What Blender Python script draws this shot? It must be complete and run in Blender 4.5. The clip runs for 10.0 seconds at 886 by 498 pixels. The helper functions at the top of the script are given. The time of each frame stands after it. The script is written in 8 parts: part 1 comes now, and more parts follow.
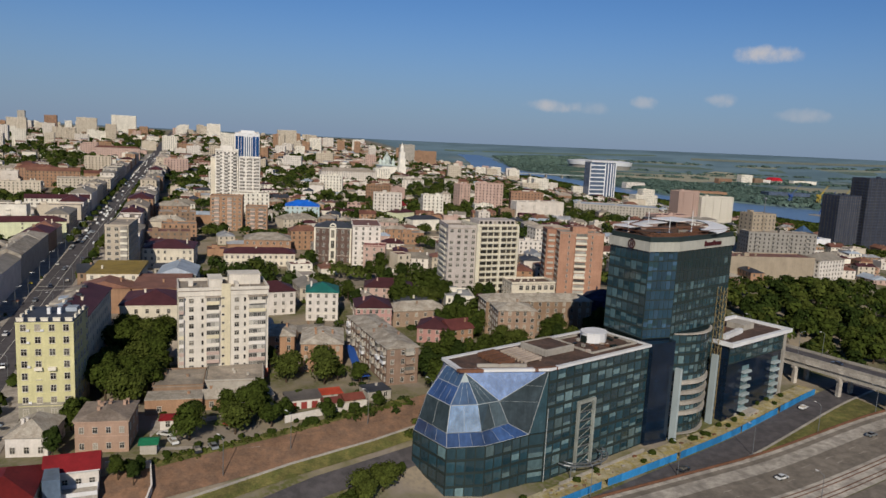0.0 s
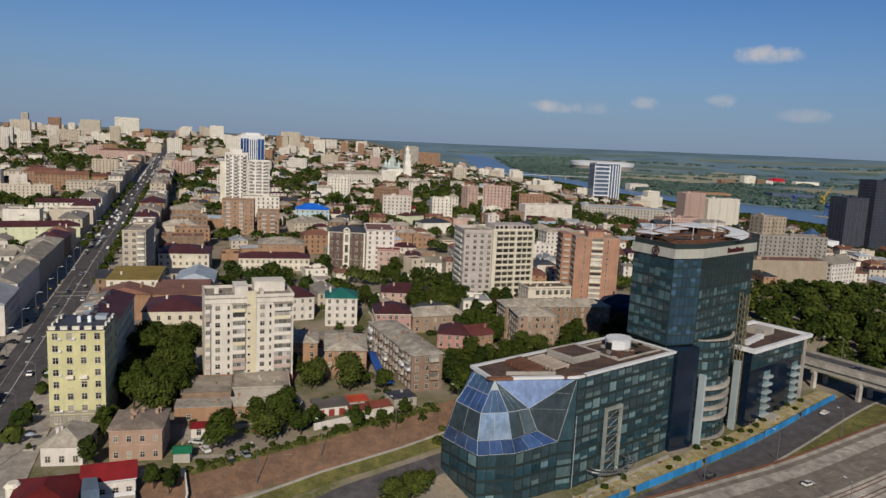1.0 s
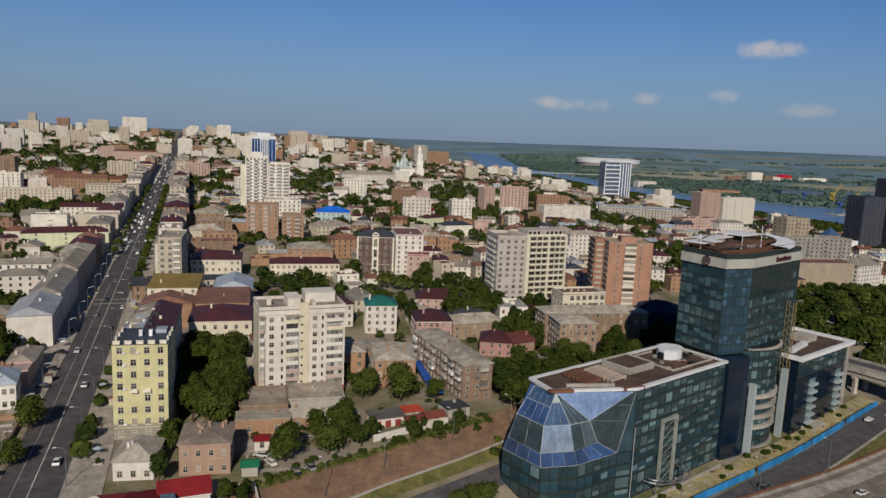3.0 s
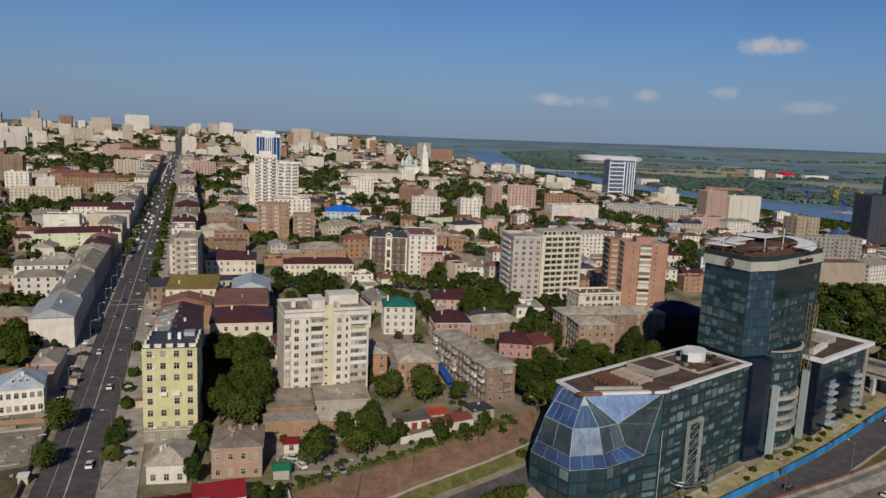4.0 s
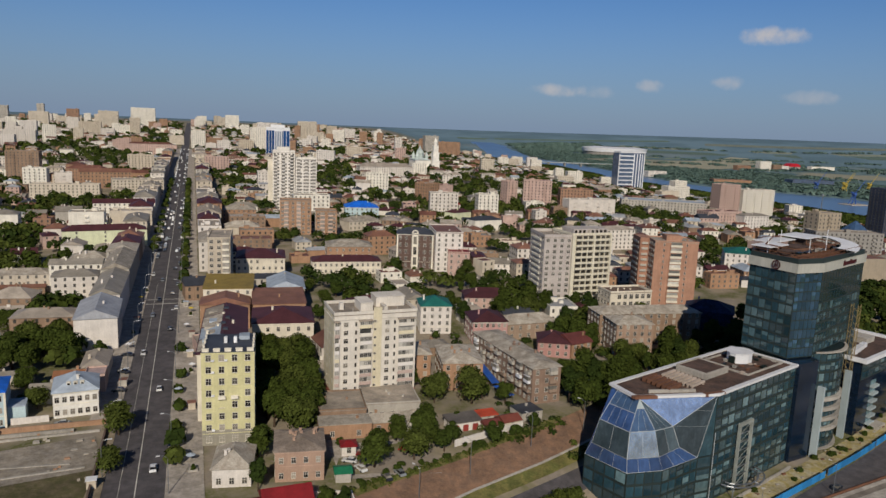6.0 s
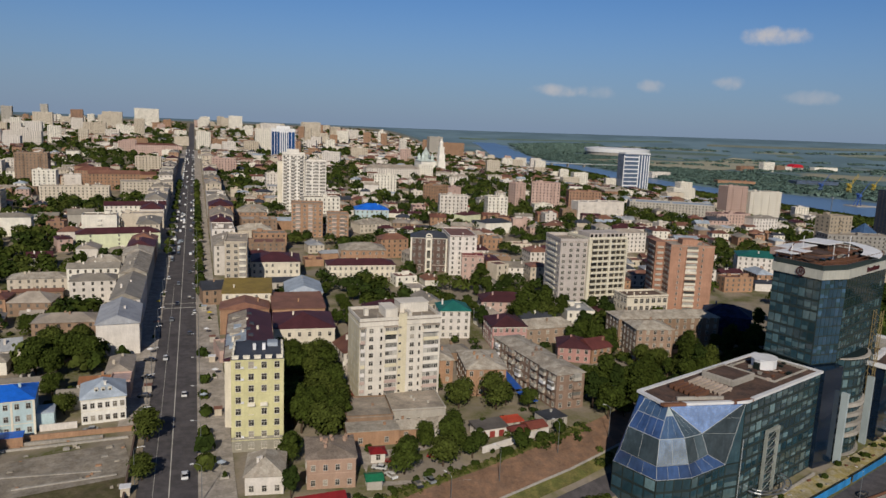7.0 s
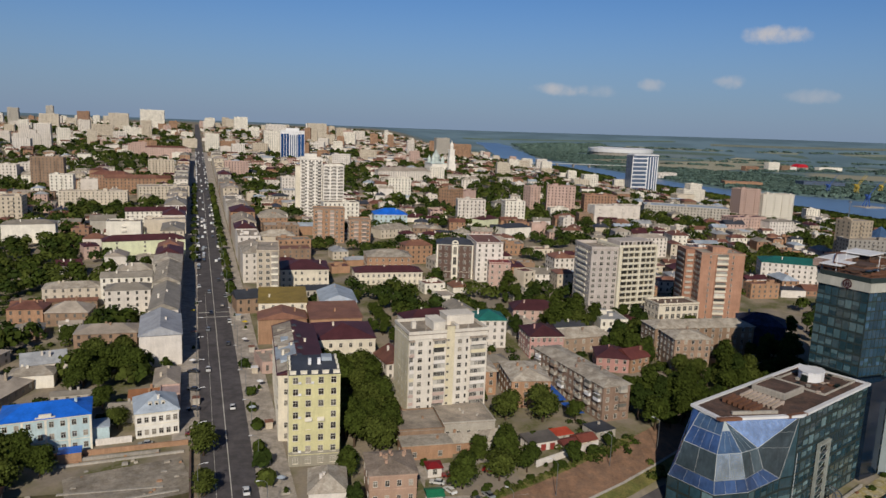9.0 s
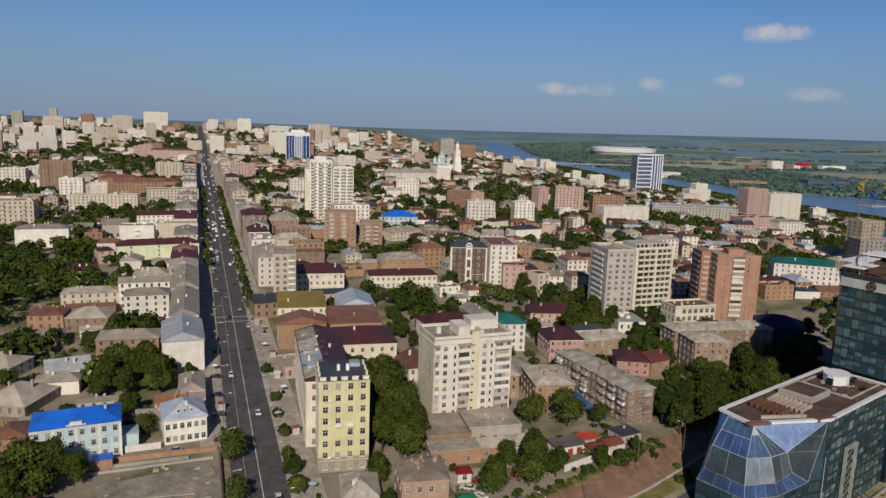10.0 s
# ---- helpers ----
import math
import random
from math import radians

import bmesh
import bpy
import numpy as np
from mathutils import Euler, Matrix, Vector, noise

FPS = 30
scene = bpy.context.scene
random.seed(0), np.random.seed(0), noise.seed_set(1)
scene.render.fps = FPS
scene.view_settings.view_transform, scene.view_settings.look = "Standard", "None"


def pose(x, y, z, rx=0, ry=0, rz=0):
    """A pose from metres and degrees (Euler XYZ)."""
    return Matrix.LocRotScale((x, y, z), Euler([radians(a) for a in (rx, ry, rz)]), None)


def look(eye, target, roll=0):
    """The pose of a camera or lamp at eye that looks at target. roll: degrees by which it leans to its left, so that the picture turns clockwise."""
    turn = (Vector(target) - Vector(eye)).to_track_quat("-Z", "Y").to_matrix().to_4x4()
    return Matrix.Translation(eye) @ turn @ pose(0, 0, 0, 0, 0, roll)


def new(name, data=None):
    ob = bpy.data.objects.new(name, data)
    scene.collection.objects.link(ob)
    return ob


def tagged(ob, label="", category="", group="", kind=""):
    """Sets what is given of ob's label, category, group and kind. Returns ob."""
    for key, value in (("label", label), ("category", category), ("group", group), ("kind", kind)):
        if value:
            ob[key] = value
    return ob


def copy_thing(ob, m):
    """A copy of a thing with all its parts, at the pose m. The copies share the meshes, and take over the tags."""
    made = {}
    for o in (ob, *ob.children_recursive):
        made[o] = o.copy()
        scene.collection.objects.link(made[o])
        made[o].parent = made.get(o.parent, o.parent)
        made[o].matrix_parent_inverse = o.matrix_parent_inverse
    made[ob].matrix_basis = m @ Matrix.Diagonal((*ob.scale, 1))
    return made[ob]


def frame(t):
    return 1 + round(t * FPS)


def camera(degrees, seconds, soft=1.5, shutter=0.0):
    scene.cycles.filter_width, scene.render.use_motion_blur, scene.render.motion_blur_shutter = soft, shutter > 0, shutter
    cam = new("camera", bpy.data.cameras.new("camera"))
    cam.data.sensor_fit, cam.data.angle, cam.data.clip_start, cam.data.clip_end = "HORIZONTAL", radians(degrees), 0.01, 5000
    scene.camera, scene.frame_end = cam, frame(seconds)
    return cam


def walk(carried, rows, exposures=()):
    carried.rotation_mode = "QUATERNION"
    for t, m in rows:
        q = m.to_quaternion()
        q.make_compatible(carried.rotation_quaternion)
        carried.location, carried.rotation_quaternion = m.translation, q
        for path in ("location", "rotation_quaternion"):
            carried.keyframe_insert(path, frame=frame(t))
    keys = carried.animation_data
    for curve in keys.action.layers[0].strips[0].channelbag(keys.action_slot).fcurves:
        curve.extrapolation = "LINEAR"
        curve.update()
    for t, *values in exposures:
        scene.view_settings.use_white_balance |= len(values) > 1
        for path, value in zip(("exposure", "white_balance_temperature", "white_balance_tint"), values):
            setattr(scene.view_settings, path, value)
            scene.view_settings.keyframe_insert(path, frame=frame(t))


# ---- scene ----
cam = camera(63.1, 10.0, soft=1.5)
PATH = [
    (0, (58.116, -1.396, 82.566), (58.78, 0.466, 82.265), 2.9),
    (0.5, (54.043, -0.255, 83.53), (54.707, 1.608, 83.233), 2.9),
    (1, (50.391, 0.672, 84.38), (51.053, 2.535, 84.081), 2.8),
    (1.5, (46.601, 1.731, 85.506), (47.26, 3.595, 85.204), 2.7),
    (2, (42.925, 2.926, 86.57), (43.583, 4.79, 86.265), 2.7),
    (2.5, (38.929, 4.202, 87.539), (39.585, 6.066, 87.232), 2.6),
    (4, (27.26, 7.625, 89.974), (27.914, 9.488, 89.658), 2.5),
    (4.5, (23.645, 8.731, 90.717), (24.298, 10.593, 90.389), 2.5),
    (5, (19.774, 9.741, 91.613), (20.425, 11.602, 91.276), 2.5),
    (5.5, (16.237, 10.82, 92.422), (16.888, 12.68, 92.082), 2.4),
    (7, (4.832, 14.475, 95.023), (5.479, 16.336, 94.683), 2.4),
    (7.5, (1.203, 15.714, 96.042), (1.85, 17.575, 95.701), 2.4),
    (8, (-2.737, 16.899, 97.125), (-2.09, 18.76, 96.784), 2.3),
    (8.5, (-6.385, 18.241, 98.103), (-5.738, 20.102, 97.761), 2.4),
    (9, (-10.253, 19.369, 99.1), (-9.608, 21.231, 98.758), 2.3),
    (9.5, (-13.949, 20.578, 100.062), (-13.305, 22.44, 99.72), 2.3),
    (10, (-17.752, 21.571, 100.606), (-17.111, 23.434, 100.264), 2.0),
]
walk(cam, [(t, look(eye, target, roll)) for t, eye, target, roll in PATH],
     exposures=[(0, 0.0), (1.5, -0.06), (2.5, -0.11), (5.5, -0.1), (7, -0.05), (10, 0.0)])

# ---- world, sun, exposure ----
SUN = Vector((-0.285, -0.797, 0.533)).normalized()
world = bpy.data.worlds.new("world")
scene.world = world
world.use_nodes = True
wn, wl = world.node_tree.nodes, world.node_tree.links
wn.clear()
w_out = wn.new("ShaderNodeOutputWorld")
w_bg = wn.new("ShaderNodeBackground")
w_sky = wn.new("ShaderNodeTexSky")
w_sky.sky_type = "NISHITA"
w_sky.sun_disc = False
w_sky.sun_elevation = math.asin(SUN.z)
w_sky.sun_rotation = math.atan2(SUN.x, SUN.y)
w_sky.air_density, w_sky.dust_density, w_sky.ozone_density = 1.0, 0.35, 2.0
w_bg.inputs["Strength"].default_value = 0.0595
wl.new(w_bg.outputs[0], w_out.inputs[0])


def cloud_mask(spots):
    """Small fair-weather clouds: soft ellipses round given directions, torn by noise."""
    tc = wn.new("ShaderNodeTexCoord")
    tex = wn.new("ShaderNodeTexNoise")
    tex.inputs["Scale"].default_value, tex.inputs["Detail"].default_value = 42.0, 8.0
    wl.new(tc.outputs["Generated"], tex.inputs["Vector"])
    total = None
    for azimuth, height, width, tall, weight in spots:
        a, e = radians(azimuth), radians(height)
        mid = Vector((math.sin(a) * math.cos(e), math.cos(a) * math.cos(e), math.sin(e)))
        side = Vector((math.cos(a), -math.sin(a), 0))
        up = side.cross(mid)
        dots = []
        for axis, size in ((side, width), (up, tall)):
            dot = wn.new("ShaderNodeVectorMath")
            dot.operation = "DOT_PRODUCT"
            dot.inputs[1].default_value = axis / radians(size)
            wl.new(tc.outputs["Generated"], dot.inputs[0])
            less = wn.new("ShaderNodeMath")
            less.operation = "SUBTRACT"
            less.inputs[1].default_value = axis.dot(mid) / radians(size)
            wl.new(dot.outputs["Value"], less.inputs[0])
            sq = wn.new("ShaderNodeMath")
            sq.operation = "POWER"
            sq.inputs[1].default_value = 2.0
            wl.new(less.outputs[0], sq.inputs[0])
            dots.append(sq)
        add = wn.new("ShaderNodeMath")
        wl.new(dots[0].outputs[0], add.inputs[0])
        wl.new(dots[1].outputs[0], add.inputs[1])
        warp = wn.new("ShaderNodeMath")
        warp.operation = "MULTIPLY_ADD"
        warp.inputs[1].default_value = 2.6
        wl.new(tex.outputs["Fac"], warp.inputs[0])
        wl.new(add.outputs[0], warp.inputs[2])
        ramp = wn.new("ShaderNodeMapRange")
        ramp.interpolation_type = "SMOOTHSTEP"
        ramp.inputs["From Min"].default_value, ramp.inputs["From Max"].default_value = 2.25, 0.85
        ramp.inputs["To Max"].default_value = weight
        wl.new(warp.outputs[0], ramp.inputs["Value"])
        if total is None:
            total = ramp
        else:
            most = wn.new("ShaderNodeMath")
            most.operation = "MAXIMUM"
            wl.new(total.outputs[0], most.inputs[0])
            wl.new(ramp.outputs[0], most.inputs[1])
            total = most
    return total


w_mix = wn.new("ShaderNodeMix")
w_mix.data_type = "RGBA"
w_mask = cloud_mask([(42.55, 6.97, 2.7, 0.8, 0.95), (27.7, 2.95, 2.4, 0.62, 0.7), (34.3, 3.46, 1.1, 0.6, 0.5),
                     (39.74, 3.79, 1.2, 0.6, 0.55), (45.2, 2.85, 1.9, 0.6, 0.35), (31.0, 2.9, 1.6, 0.6, 0.25)])
wl.new(w_mask.outputs[0], w_mix.inputs[0])
w_tint = wn.new("ShaderNodeMix")
w_tint.data_type, w_tint.blend_type = "RGBA", "MULTIPLY"
w_tint.inputs[0].default_value = 1.0
w_tint.inputs[7].default_value = (0.49, 0.765, 1.18, 1)
wl.new(w_sky.outputs[0], w_tint.inputs[6])
w_tc = wn.new("ShaderNodeTexCoord")
w_sep = wn.new("ShaderNodeSeparateXYZ")
wl.new(w_tc.outputs["Generated"], w_sep.inputs[0])
w_low = wn.new("ShaderNodeMapRange")
w_low.interpolation_type = "SMOOTHSTEP"
w_low.inputs["From Min"].default_value, w_low.inputs["From Max"].default_value = 0.20, -0.03
w_low.inputs["To Max"].default_value = 0.8
wl.new(w_sep.outputs["Z"], w_low.inputs["Value"])
w_haze = wn.new("ShaderNodeMix")
w_haze.data_type = "RGBA"
w_haze.inputs[7].default_value = (3.55, 4.62, 6.85, 1)
wl.new(w_low.outputs[0], w_haze.inputs[0])
w_high = wn.new("ShaderNodeMapRange")
w_high.interpolation_type = "SMOOTHSTEP"
w_high.inputs["From Min"].default_value, w_high.inputs["From Max"].default_value = 0.2, 0.85
w_high.inputs["To Min"].default_value, w_high.inputs["To Max"].default_value = 1.0, 0.55
wl.new(w_sep.outputs["Z"], w_high.inputs["Value"])
w_deep = wn.new("ShaderNodeVectorMath")
w_deep.operation = "SCALE"
wl.new(w_tint.outputs[2], w_deep.inputs[0])
wl.new(w_high.outputs[0], w_deep.inputs["Scale"])
wl.new(w_deep.outputs[0], w_haze.inputs[6])
wl.new(w_haze.outputs[2], w_mix.inputs[6])
w_mix.inputs[7].default_value = (9.2, 8.7, 8.6, 1)
wl.new(w_mix.outputs[2], w_bg.inputs[0])

sun_data = bpy.data.lights.new("sun", "SUN")
sun_data.energy, sun_data.angle, sun_data.color = 4.1, radians(0.5), (1.0, 0.905, 0.775)
sun = new("sun", sun_data)
sun.matrix_world = look(SUN * 900, (0, 0, 0))


# ---- materials ----
def lin(c):
    """Linear colour of a written hex colour."""
    v = [int(c[i:i + 2], 16) / 255 for i in (0, 2, 4)]
    return tuple(a / 12.92 if a <= 0.04045 else ((a + 0.055) / 1.055) ** 2.4 for a in v) + (1,)


MATS = {}


def material(key, colour, rough=0.85, metal=0.0, grain=0.22, size=0.35, stain=0.25, streak=0.0, bump=0.25,
             vary=0.12, spec=0.3, island=False, second=None, coat=0.0, fine=None):
    """A surface with grain, larger stains and optional vertical streaks; vary shifts it from thing to thing."""
    if key in MATS:
        return MATS[key]
    m = bpy.data.materials.new(key)
    m.use_nodes = True
    n, l = m.node_tree.nodes, m.node_tree.links
    bs = n["Principled BSDF"]
    bs.inputs["Roughness"].default_value, bs.inputs["Metallic"].default_value = rough, metal
    bs.inputs["Specular IOR Level"].default_value = spec
    bs.inputs["Coat Weight"].default_value = coat
    tc = n.new("ShaderNodeTexCoord")
    info = n.new("ShaderNodeObjectInfo")

    def noise_node(scale, detail, stretch=None):
        t = n.new("ShaderNodeTexNoise")
        t.inputs["Scale"].default_value, t.inputs["Detail"].default_value = scale, detail
        t.inputs["Roughness"].default_value = 0.65
        src = tc.outputs["Object"]
        if stretch:
            mp = n.new("ShaderNodeMapping")
            mp.inputs["Scale"].default_value = stretch
            l.new(src, mp.inputs[0])
            src = mp.outputs[0]
        l.new(src, t.inputs["Vector"])
        return t

    def scaled(sock, lo, hi, fmin=0.3, fmax=0.7):
        r = n.new("ShaderNodeMapRange")
        r.inputs["From Min"].default_value, r.inputs["From Max"].default_value = fmin, fmax
        r.inputs["To Min"].default_value, r.inputs["To Max"].default_value = lo, hi
        l.new(sock, r.inputs["Value"])
        return r.outputs[0]

    def times(a, b):
        x = n.new("ShaderNodeMath")
        x.operation = "MULTIPLY"
        l.new(a, x.inputs[0])
        l.new(b, x.inputs[1])
        return x.outputs[0]

    fine_tex = noise_node(fine or 1.0 / size, 4.0)
    f = scaled(fine_tex.outputs["Fac"], 1 - grain, 1 + grain)
    big = noise_node(0.16, 3.0)
    f = times(f, scaled(big.outputs["Fac"], 1 - stain, 1 + stain * 0.6))
    if streak:
        st = noise_node(1.0, 3.0, (1.3, 1.3, 0.09))
        f = times(f, scaled(st.outputs["Fac"], 1 - streak, 1.05))
    rnd = info.outputs["Random"]
    if island:
        rnd = n.new("ShaderNodeNewGeometry").outputs["Random Per Island"]
    f = times(f, scaled(rnd, 1 - vary, 1 + vary, 0, 1))
    base = n.new("ShaderNodeRGB")
    base.outputs[0].default_value = lin(colour)
    col = base.outputs[0]
    if second:
        other = n.new("ShaderNodeRGB")
        other.outputs[0].default_value = lin(second)
        mx = n.new("ShaderNodeMix")
        mx.data_type = "RGBA"
        patch = noise_node(0.35, 5.0)
        l.new(scaled(patch.outputs["Fac"], 0, 1, 0.42, 0.58), mx.inputs[0])
        l.new(col, mx.inputs[6])
        l.new(other.outputs[0], mx.inputs[7])
        col = mx.outputs[2]
    hsv = n.new("ShaderNodeHueSaturation")
    l.new(col, hsv.inputs["Color"])
    l.new(f, hsv.inputs["Value"])
    l.new(hsv.outputs[0], bs.inputs["Base Color"])
    if bump:
        b = n.new("ShaderNodeBump")
        b.inputs["Strength"].default_value, b.inputs["Distance"].default_value = bump, 0.05
        l.new(fine_tex.outputs["Fac"], b.inputs["Height"])
        l.new(b.outputs[0], bs.inputs["Normal"])
    MATS[key] = m
    return m


def wall_mat(c, streak=0.09):
    return material("plaster_" + c, c, 0.9, grain=0.1, size=0.5, stain=0.16, streak=streak, vary=0.05, bump=0.15)


def brick_mat(c):
    """Brick courses too fine to be told apart, with mortar lines."""
    key = "brickwork_" + c
    if key in MATS:
        return MATS[key]
    m = material(key, c, 0.92, grain=0.16, size=0.3, stain=0.22, streak=0.15, vary=0.08, bump=0.2)
    return m


def roof_mat(c, metal=0.0, rough=0.6):
    return material("roofing_" + c, c, rough, metal, grain=0.12, size=0.7, stain=0.3, streak=0.0, vary=0.15, bump=0.2, spec=0.3)


def glass_mat(key, c, rough=0.06, metal=0.0, spec=0.8, vary=0.6):
    return material(key, c, rough, metal, grain=0.16, size=1.2, stain=0.35, streak=0.2, vary=vary, bump=0.0, spec=spec)


def curtain_pane(key, stops, rough):
    """Window glass: each pane takes one of a few tints, dark rooms or pale curtains behind."""
    m = glass_mat(key, "808080", rough, vary=0.1)
    n, l = m.node_tree.nodes, m.node_tree.links
    ramp = n.new("ShaderNodeValToRGB")
    ramp.color_ramp.interpolation = "CONSTANT"
    while len(ramp.color_ramp.elements) < len(stops):
        ramp.color_ramp.elements.new(0.5)
    for e, (at, c) in zip(ramp.color_ramp.elements, stops):
        e.position, e.color = at, lin(c)
    l.new(next(x for x in n if x.type == "OBJECT_INFO").outputs["Random"], ramp.inputs[0])
    l.new(ramp.outputs[0], next(x for x in n if x.type == "HUE_SAT").inputs["Color"])
    return m


M_PANE = curtain_pane("window_glass", ((0.0, "23211f"), (0.4, "3a3936"), (0.62, "57544e"), (0.8, "7d776c"), (0.92, "a39b8d")), 0.15)
M_CITYPANE = glass_mat("city_window_glass", "5d5a55", 0.25, vary=0.5)
M_LOGGIA = curtain_pane("loggia_glass", ((0.0, "484846"), (0.3, "74726c"), (0.6, "a09d95"), (0.85, "c2beb4")), 0.2)
M_FRAME = material("window_frame", "b7b2a8", 0.6, grain=0.05, stain=0.1, bump=0)
M_TRIM = wall_mat("d9d2c0")
M_TAR = material("tar_roofing", "8f867a", 0.95, grain=0.2, size=0.6, stain=0.35, second="978c7e", vary=0.15)
M_SLATE = material("asbestos_slate", "aea698", 0.9, grain=0.18, size=0.4, stain=0.3, second="948a7c", vary=0.18)
M_CONC = material("concrete", "a09a90", 0.9, grain=0.15, size=0.5, stain=0.25, streak=0.2)
M_ASPH = material("asphalt", "575354", 0.9, grain=0.12, size=0.3, stain=0.25, vary=0.03, second="4b4849")
M_PAVE = material("paving", "a79e93", 0.9, grain=0.16, size=0.9, stain=0.25, second="938b80", vary=0.05)
M_MARK = material("road_paint", "bdb9ae", 0.8, grain=0.3, stain=0.3, bump=0)
M_BARK = material("bark", "4a3d30", 0.95, grain=0.3, size=0.15)
M_LEAF = [material("leaves_%d" % i, c, 0.9, grain=0.2, size=0.8, stain=0.3, vary=0.3, island=True, bump=0, spec=0.04)
          for i, c in enumerate(("343f19", "3a441b", "2d3918", "444c21"))]
# leaf colours paled towards blue-grey, with the distance haze painted in
M_HAZELEAF = [material("hazed_leaves_%d" % i, c, 0.8, grain=0.2, size=3.0, stain=0.25, vary=0.3, island=True, bump=0, spec=0.1) for i, c in enumerate(("4a5d56", "50635b", "455851", "56685f"))]
M_STEEL = material("galvanised_steel", "8f9294", 0.45, 0.7, grain=0.08, stain=0.15, bump=0)
M_RUST = material("rusty_metal", "6b4a38", 0.85, grain=0.25, stain=0.3)
M_SOIL = material("bare_earth", "866852", 0.97, grain=0.2, size=0.6, stain=0.25, second="745d4c", vary=0.02)
M_GRASS = material("dry_grass", "6f693c", 0.97, grain=0.3, size=0.5, stain=0.35, second="595b2f", vary=0.03)
M_WHITE = material("white_metal_trim", "d6d6d6", 0.5, grain=0.06, stain=0.12, bump=0)


# ---- terrain ----
def sm(a, b, v):
    t = min(1.0, max(0.0, (v - a) / (b - a)))
    return t * t * (3 - 2 * t)


def bank(y):
    """The x of the near river bank."""
    return 1000 + 150 * sm(1300, 2600, y) + 350 * sm(2500, 3900, y) + 500 * sm(3900, 5600, y)


def river_width(y):
    return 180 + 190 * (1 - sm(1100, 1550, y))


def far_rise(x, y):
    return sm(3700, 4950, math.hypot(x - 20, y))


WATER = -29.5


def ground(x, y):
    z = min(max(0.0, y - 230) * 0.02, 60)
    if y < 600:
        d = (y - (166.3 + 0.356 * (x - 170.8))) * 0.942
        low = -13.5 + 4.5 * sm(220, 300, x)
        z = low + (z - low) * max(sm(2, 66, d), sm(450, 600, y))
    xb = bank(y)
    k = sm(xb - 620, xb - 60, x)
    z = z * (1 - k) - 27 * k
    z -= 6 * sm(xb - 25, xb + 15, x) * (1 - sm(xb + river_width(y) - 30, xb + river_width(y) + 10, x))
    r = far_rise(x, y)
    return z * (1 - r) + (58 + 28 * sm(1200, 4500, x)) * r


# ---- mesh builder ----
class Build:
    """Collects faces for one mesh."""

    def __init__(self):
        self.v, self.f, self.m = [], [], []

    def face(self, pts, mi=0):
        k = len(self.v)
        self.v.extend(tuple(p) for p in pts)
        self.f.append(tuple(range(k, k + len(pts))))
        self.m.append(mi)
        return self

    def box(self, x0, x1, y0, y1, z0, z1, mi=0):
        k = len(self.v)
        self.v += [(x0, y0, z0), (x1, y0, z0), (x1, y1, z0), (x0, y1, z0), (x0, y0, z1), (x1, y0, z1), (x1, y1, z1), (x0, y1, z1)]
        self.f += [(k, k + 3, k + 2, k + 1), (k + 4, k + 5, k + 6, k + 7), (k, k + 1, k + 5, k + 4), (k + 1, k + 2, k + 6, k + 5),
                   (k + 2, k + 3, k + 7, k + 6), (k + 3, k, k + 4, k + 7)]
        self.m += [mi] * 6
        return self

    def prism(self, pts, z0, z1, mi=0, caps=True):
        """An upright prism over a footprint given counter-clockwise."""
        n, k = len(pts), len(self.v)
        self.v += [(p[0], p[1], z0) for p in pts] + [(p[0], p[1], z1) for p in pts]
        for i in range(n):
            j = (i + 1) % n
            self.f.append((k + i, k + j, k + n + j, k + n + i))
            self.m.append(mi)
        if caps:
            self.f += [tuple(k + n + i for i in range(n)), tuple(k + i for i in reversed(range(n)))]
            self.m += [mi, mi]
        return self

    def ring(self, x0, x1, y0, y1, t, z0, z1, mi=0):
        """A closed rectangular band of thickness t inside the given outline."""
        o = [(x0, y0), (x1, y0), (x1, y1), (x0, y1)]
        q = [(x0 + t, y0 + t), (x1 - t, y0 + t), (x1 - t, y1 - t), (x0 + t, y1 - t)]
        k = len(self.v)
        for loop in (o, q):
            for z in (z0, z1):
                self.v += [(*p, z) for p in loop]
        for i in range(4):
            j = (i + 1) % 4
            self.f += [(k + i, k + j, k + 4 + j, k + 4 + i), (k + 8 + j, k + 8 + i, k + 12 + i, k + 12 + j),
                       (k + 4 + i, k + 4 + j, k + 12 + j, k + 12 + i), (k + j, k + i, k + 8 + i, k + 8 + j)]
            self.m += [mi] * 4
        return self

    def tube(self, a, b, r0, r1=None, n=6, mi=0):
        a, b = Vector(a), Vector(b)
        r1 = r0 if r1 is None else r1
        d = (b - a).normalized()
        s = d.orthogonal().normalized()
        t = d.cross(s)
        k = len(self.v)
        for c, r in ((a, r0), (b, r1)):
            for i in range(n):
                w = 2 * math.pi * i / n
                self.v.append(tuple(c + (s * math.cos(w) + t * math.sin(w)) * r))
        for i in range(n):
            j = (i + 1) % n
            self.f.append((k + i, k + j, k + n + j, k + n + i))
            self.m.append(mi)
        self.f += [tuple(k + n + i for i in range(n)), tuple(k + i for i in reversed(range(n)))]
        self.m += [mi, mi]
        return self

    def mesh(self, name, mats, smooth=False):
        me = bpy.data.meshes.new(name)
        me.from_pydata(self.v, [], self.f)
        for m in (mats if isinstance(mats, (list, tuple)) else [mats]):
            me.materials.append(m)
        if any(self.m):
            me.polygons.foreach_set("material_index", self.m)
        if smooth:
            me.polygons.foreach_set("use_smooth", [True] * len(self.f))
        me.update()
        return me


